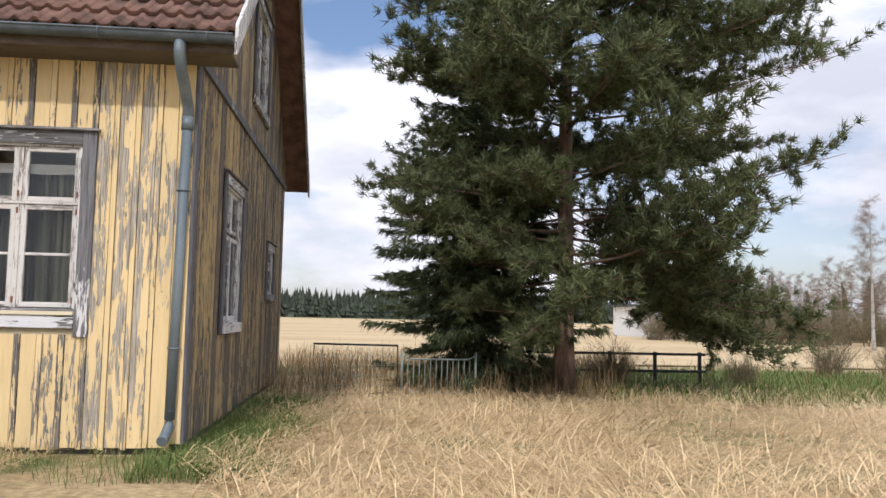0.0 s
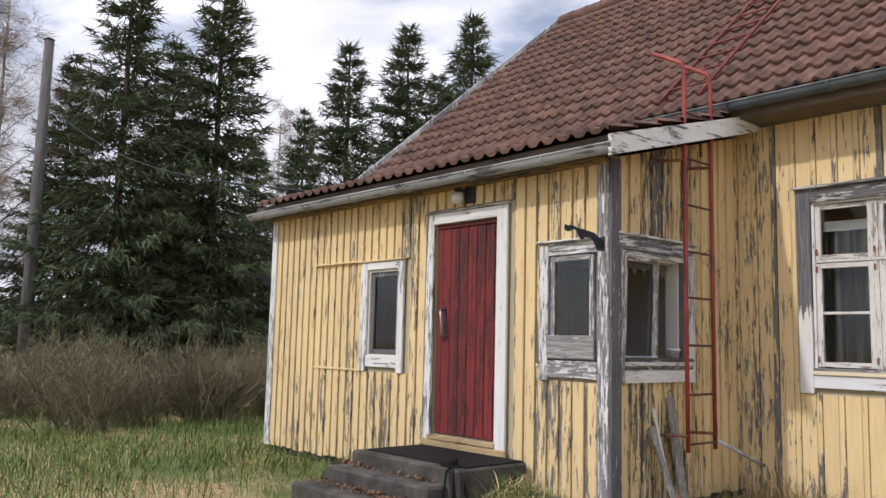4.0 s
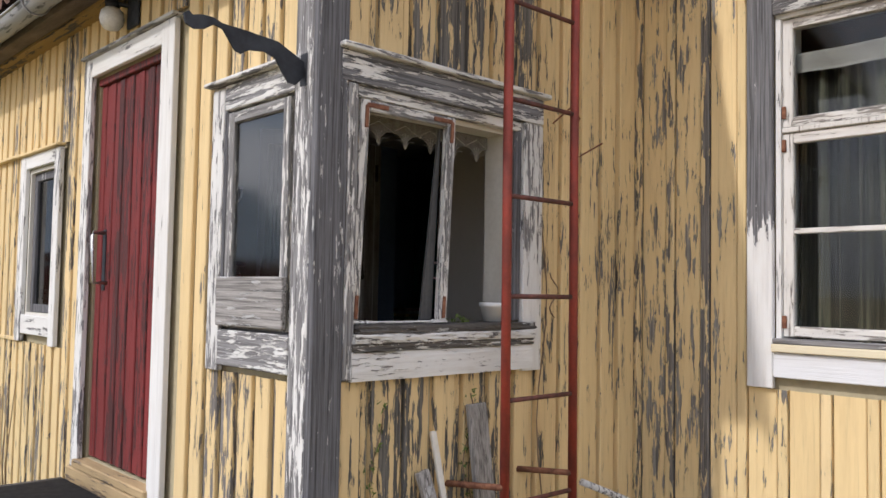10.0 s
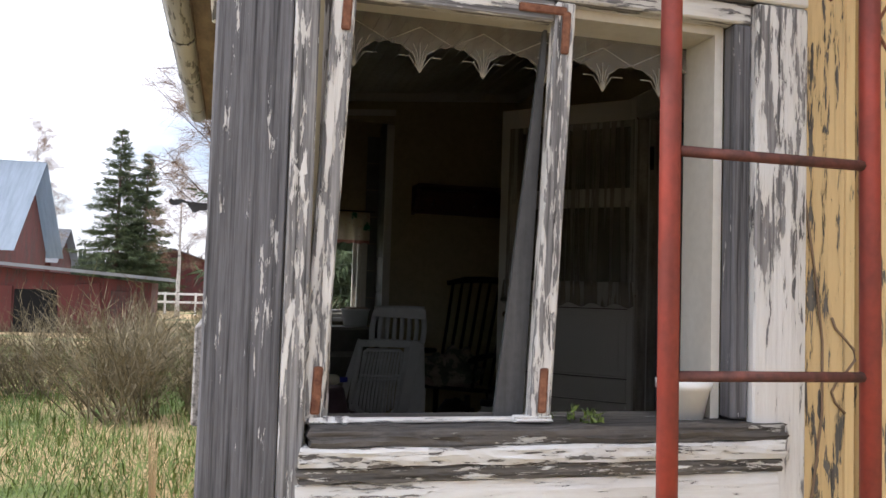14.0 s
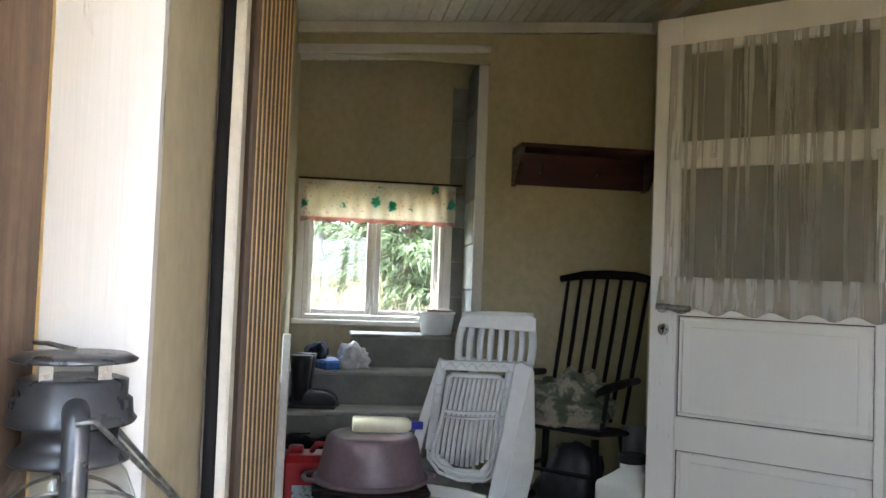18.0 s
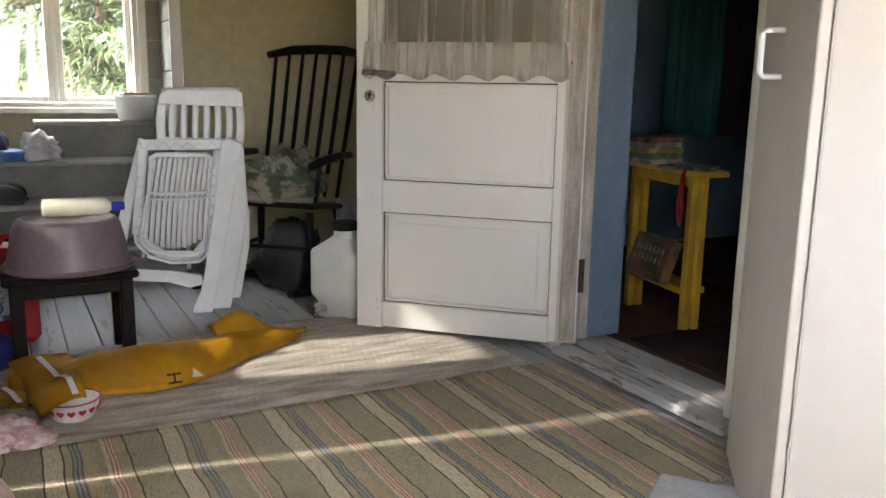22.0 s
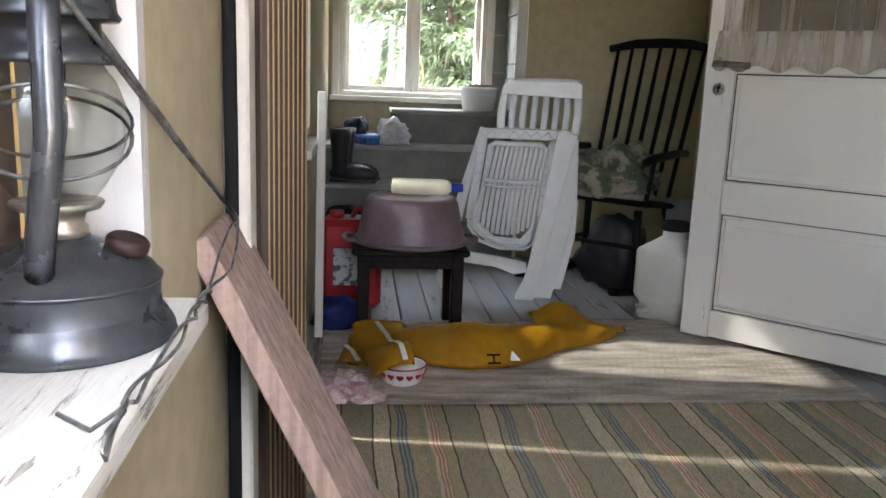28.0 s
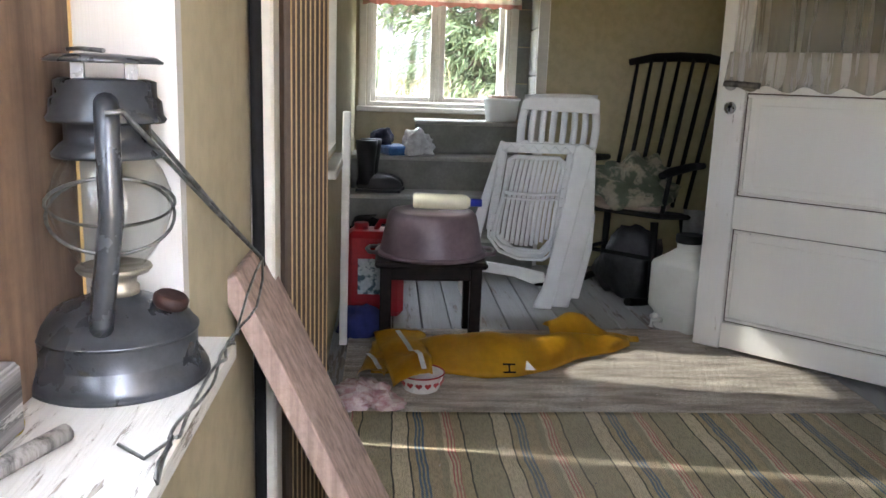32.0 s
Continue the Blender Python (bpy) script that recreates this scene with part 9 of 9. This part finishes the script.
# garden gates and fence
iron_green = surface("pale_green_iron", (0.30, 0.36, 0.33), (0.20, 0.25, 0.23), (9, 9, 9), 0.6)
gt = thing("garden_gate", "pale green iron gate with upright bars", "gate", pose(0.60, 13.60, -0.10, 0, 0, 4.6))
W_ = 1.24
for u in (0, W_):
    part("post", tube([(u, 0, 0), (u, 0, 0.72)], 0.020, 8), iron_green, gt)
part("rail", tube([(0.0, 0, 0.66), (0.14, 0, 0.60), (W_ - 0.14, 0, 0.60), (W_, 0, 0.66)], 0.014, 6), iron_green, gt)
part("rail", tube([(0.0, 0, 0.06), (W_, 0, 0.06)], 0.014, 6), iron_green, gt)
for k in range(12):
    u = 0.10 + (W_ - 0.2) * k / 11
    part("bar", tube([(u, 0, 0.06), (u, 0, 0.60)], 0.008, 6), iron_green, gt)
part("crossbar", tube([(W_ / 2, 0, 0.58), (W_ / 2, 0, 0.70)], 0.012, 6), iron_green, gt)
gt2 = thing("gate", "dark rusty iron frame gate with wire mesh, standing open", "gate", pose(-0.82, 13.25, -0.08, 0, 0, 10))
fr = [(0, 0, 0.0), (0, 0, 0.82), (1.36, 0, 0.80), (1.36, 0, 0.04)]
part("frame", tube(fr, 0.019, 8, closed=True), black_metal, gt2)
for k in range(12):
    part("wire", tube([(0.11 * (k + 1), 0, 0.04), (0.11 * (k + 1), 0, 0.80)], 0.003, 4), iron_green, gt2)
for k in range(4):
    part("wire", tube([(0, 0, 0.16 * (k + 1)), (1.36, 0, 0.16 * (k + 1))], 0.003, 4), iron_green, gt2)
fn = thing("garden_fence", "low dark board fence behind the pine", "fence", pose(2.0, 15.6, -0.14))
for k in range(6):
    part("post", box(0.9 * k - 0.03, 0.9 * k + 0.03, -0.03, 0.03, 0, 0.75, 0.004), black_metal, fn)
for z in (0.35, 0.68):
    part("rail", box(-0.1, 4.6, -0.045, -0.031, z, z + 0.05, 0.003), black_metal, fn)
# pale sheet-clad building far behind the pine
fb = thing("far_shed", "low pale shed glimpsed behind the pine", "building", pose(24.5, 62.0, -0.3, 0, 0, 15))
part("wall", box(-5, 5, -2, 2, 0, 2.4, 0), plastic_white, fb)
part("roof", box(-5.3, 5.3, -2.3, 2.3, 2.4, 2.6, 0.02), gutter_mat, fb)

# pole and wire
po = thing("utility_pole", "grey wooden utility pole beside the spruces", "pole", pose(-21.2, 5.76, -0.2, 0, 0.6, 0))
part("shaft", tube([(0, 0, 0), (0, 0, 4.2), (0, 0, 8.6)], [0.15, 0.13, 0.11], 14), surface("pole_timber", (0.16, 0.15, 0.145), (0.09, 0.085, 0.08), (14, 14, 2), 0.9), po)
part("cap", lathe([(0.12, 8.6), (0.125, 8.63), (0.01, 8.68)], 14), black_metal, po)
wi = thing("overhead_wire", "thin sagging wire from the pole to the porch", "wire")
A_, B_ = Vector((-21.2, 5.76, 6.9)), Vector((-8.2, 5.25, 3.03))
part("wire", tube([A_.lerp(B_, k / 14) + Vector((0, 0, -0.5 * math.sin(math.pi * k / 14))) for k in range(15)], 0.010, 5), black_metal, wi)

# sheds and houses to the west
metal_roof = surface("pale_sheet_roof", (0.42, 0.50, 0.58), (0.34, 0.41, 0.48), (0.6, 6, 0.6), 0.45, 0.3)
grey_roof = surface("grey_felt_roof", (0.30, 0.32, 0.35), (0.22, 0.23, 0.25), (1, 1, 1), 0.8)


def hall(name, label, x0, x1, y0, y1, eave, ridge, roof_m, along="y", over=0.5):
    """A boarded building with a gabled roof."""
    h = thing(name, label, "building", pose(0, 0, -0.2))
    bm = bmesh.new()
    if along == "y":
        xm = (x0 + x1) / 2
        sec = [(x0, 0), (x1, 0), (x1, eave), (xm, ridge), (x0, eave)]
        a_, b_ = [bm.verts.new((p[0], y0, p[1])) for p in sec], [bm.verts.new((p[0], y1, p[1])) for p in sec]
        slopes = [[(x1 + over, y0 - over, eave - 0.25), (x1 + over, y1 + over, eave - 0.25), (xm, y1 + over, ridge + 0.12), (xm, y0 - over, ridge + 0.12)], [(x0 - over, y1 + over, eave - 0.25), (x0 - over, y0 - over, eave - 0.25), (xm, y0 - over, ridge + 0.12), (xm, y1 + over, ridge + 0.12)]]
    else:
        ym = (y0 + y1) / 2
        sec = [(y0, 0), (y1, 0), (y1, eave), (ym, ridge), (y0, eave)]
        a_, b_ = [bm.verts.new((x0, p[0], p[1])) for p in sec], [bm.verts.new((x1, p[0], p[1])) for p in sec]
        slopes = [[(x0 - over, y1 + over, eave - 0.12), (x1 + over, y1 + over, eave - 0.12), (x1 + over, ym, ridge + 0.1), (x0 - over, ym, ridge + 0.1)], [(x1 + over, y0 - over, eave - 0.12), (x0 - over, y0 - over, eave - 0.12), (x0 - over, ym, ridge + 0.1), (x1 + over, ym, ridge + 0.1)]]
    bm.faces.new(a_)
    bm.faces.new(list(reversed(b_)))
    for k in range(5):
        bm.faces.new((a_[k], a_[(k + 1) % 5], b_[(k + 1) % 5], b_[k]))
    bmesh.ops.recalc_face_normals(bm, faces=list(bm.faces))
    part("wall", bm, red_barn, h)
    for sl in slopes:
        bm = bmesh.new()
        bm.faces.new([bm.verts.new(p) for p in sl])
        bmesh.ops.solidify(bm, geom=list(bm.faces), thickness=0.10)
        part("roof", bm, roof_m, h)
    return h


hall("barn", "large red barn with a pale blue sheet roof", -47, -38.5, -16, -3.3, 3.1, 6.9, metal_roof, over=0.7)
h = hall("red_house", "distant red house with a grey roof", -66, -59, -10.5, -5.4, 3.1, 5.1, grey_roof)
for y in (-9.5, -7.9, -6.5):
    wn_ = part("window", box(-58.99, -58.94, y - 0.5, y + 0.5, 1.6, 2.7, 0), plastic_white, h)
    part("pane", box(-58.935, -58.93, y - 0.38, y + 0.38, 1.72, 2.58, 0), black_metal, wn_)
hall("red_shed", "small red outbuilding with a low roof", -66, -60, -0.5, 4.4, 3.25, 4.0, grey_roof, "x", 0.5)
sh = thing("woodshed", "low red shed with a grey roof and broken doors", "building", pose(-30, 0, -0.2))
bm = extrude_outline([(-1.6, 0), (3.2, 0), (3.2, 1.74), (-1.6, 2.12)], 2.5)
bm.transform(Matrix.Rotation(radians(90), 4, "Z"))
part("wall", bm, red_barn, sh)
bm = bmesh.new()
for v in bx(bm, -2.9, 0.45, -2.0, 3.75, 0, 0.10):
    v.co.z += 2.19 - (v.co.y + 1.6) * 0.072
part("roof", bm, grey_roof, sh)
# black sheet on the unbroken wall, in place of the dark inside
part("opening", box(0.001, 0.012, -0.7, 0.55, 0.1, 1.45, 0), mat_rubber, sh)
for y0, y1, tilt in ((0.6, 1.85, 5), (1.95, 2.9, -2), (-1.5, -0.75, 0)):
    part("door", box(0.013, 0.06, y0, y1, 0.2, 1.55, 0.01), red_barn, sh, m=Matrix.Rotation(radians(tilt), 4, "X"))
fe = thing("rail_fence", "white rail fence on the far lawn", "fence", pose(-50, 0, -0.2))
for k in range(8):
    part("post", box(-0.06, 0.06, -1 + k * 1.6 - 0.06, -1 + k * 1.6 + 0.06, 0, 1.3, 0), plastic_white, fe)
for z in (0.7, 1.15):
    part("rail", box(-0.05, 0.05, -1.2, 10.6, z, z + 0.12, 0), plastic_white, fe)
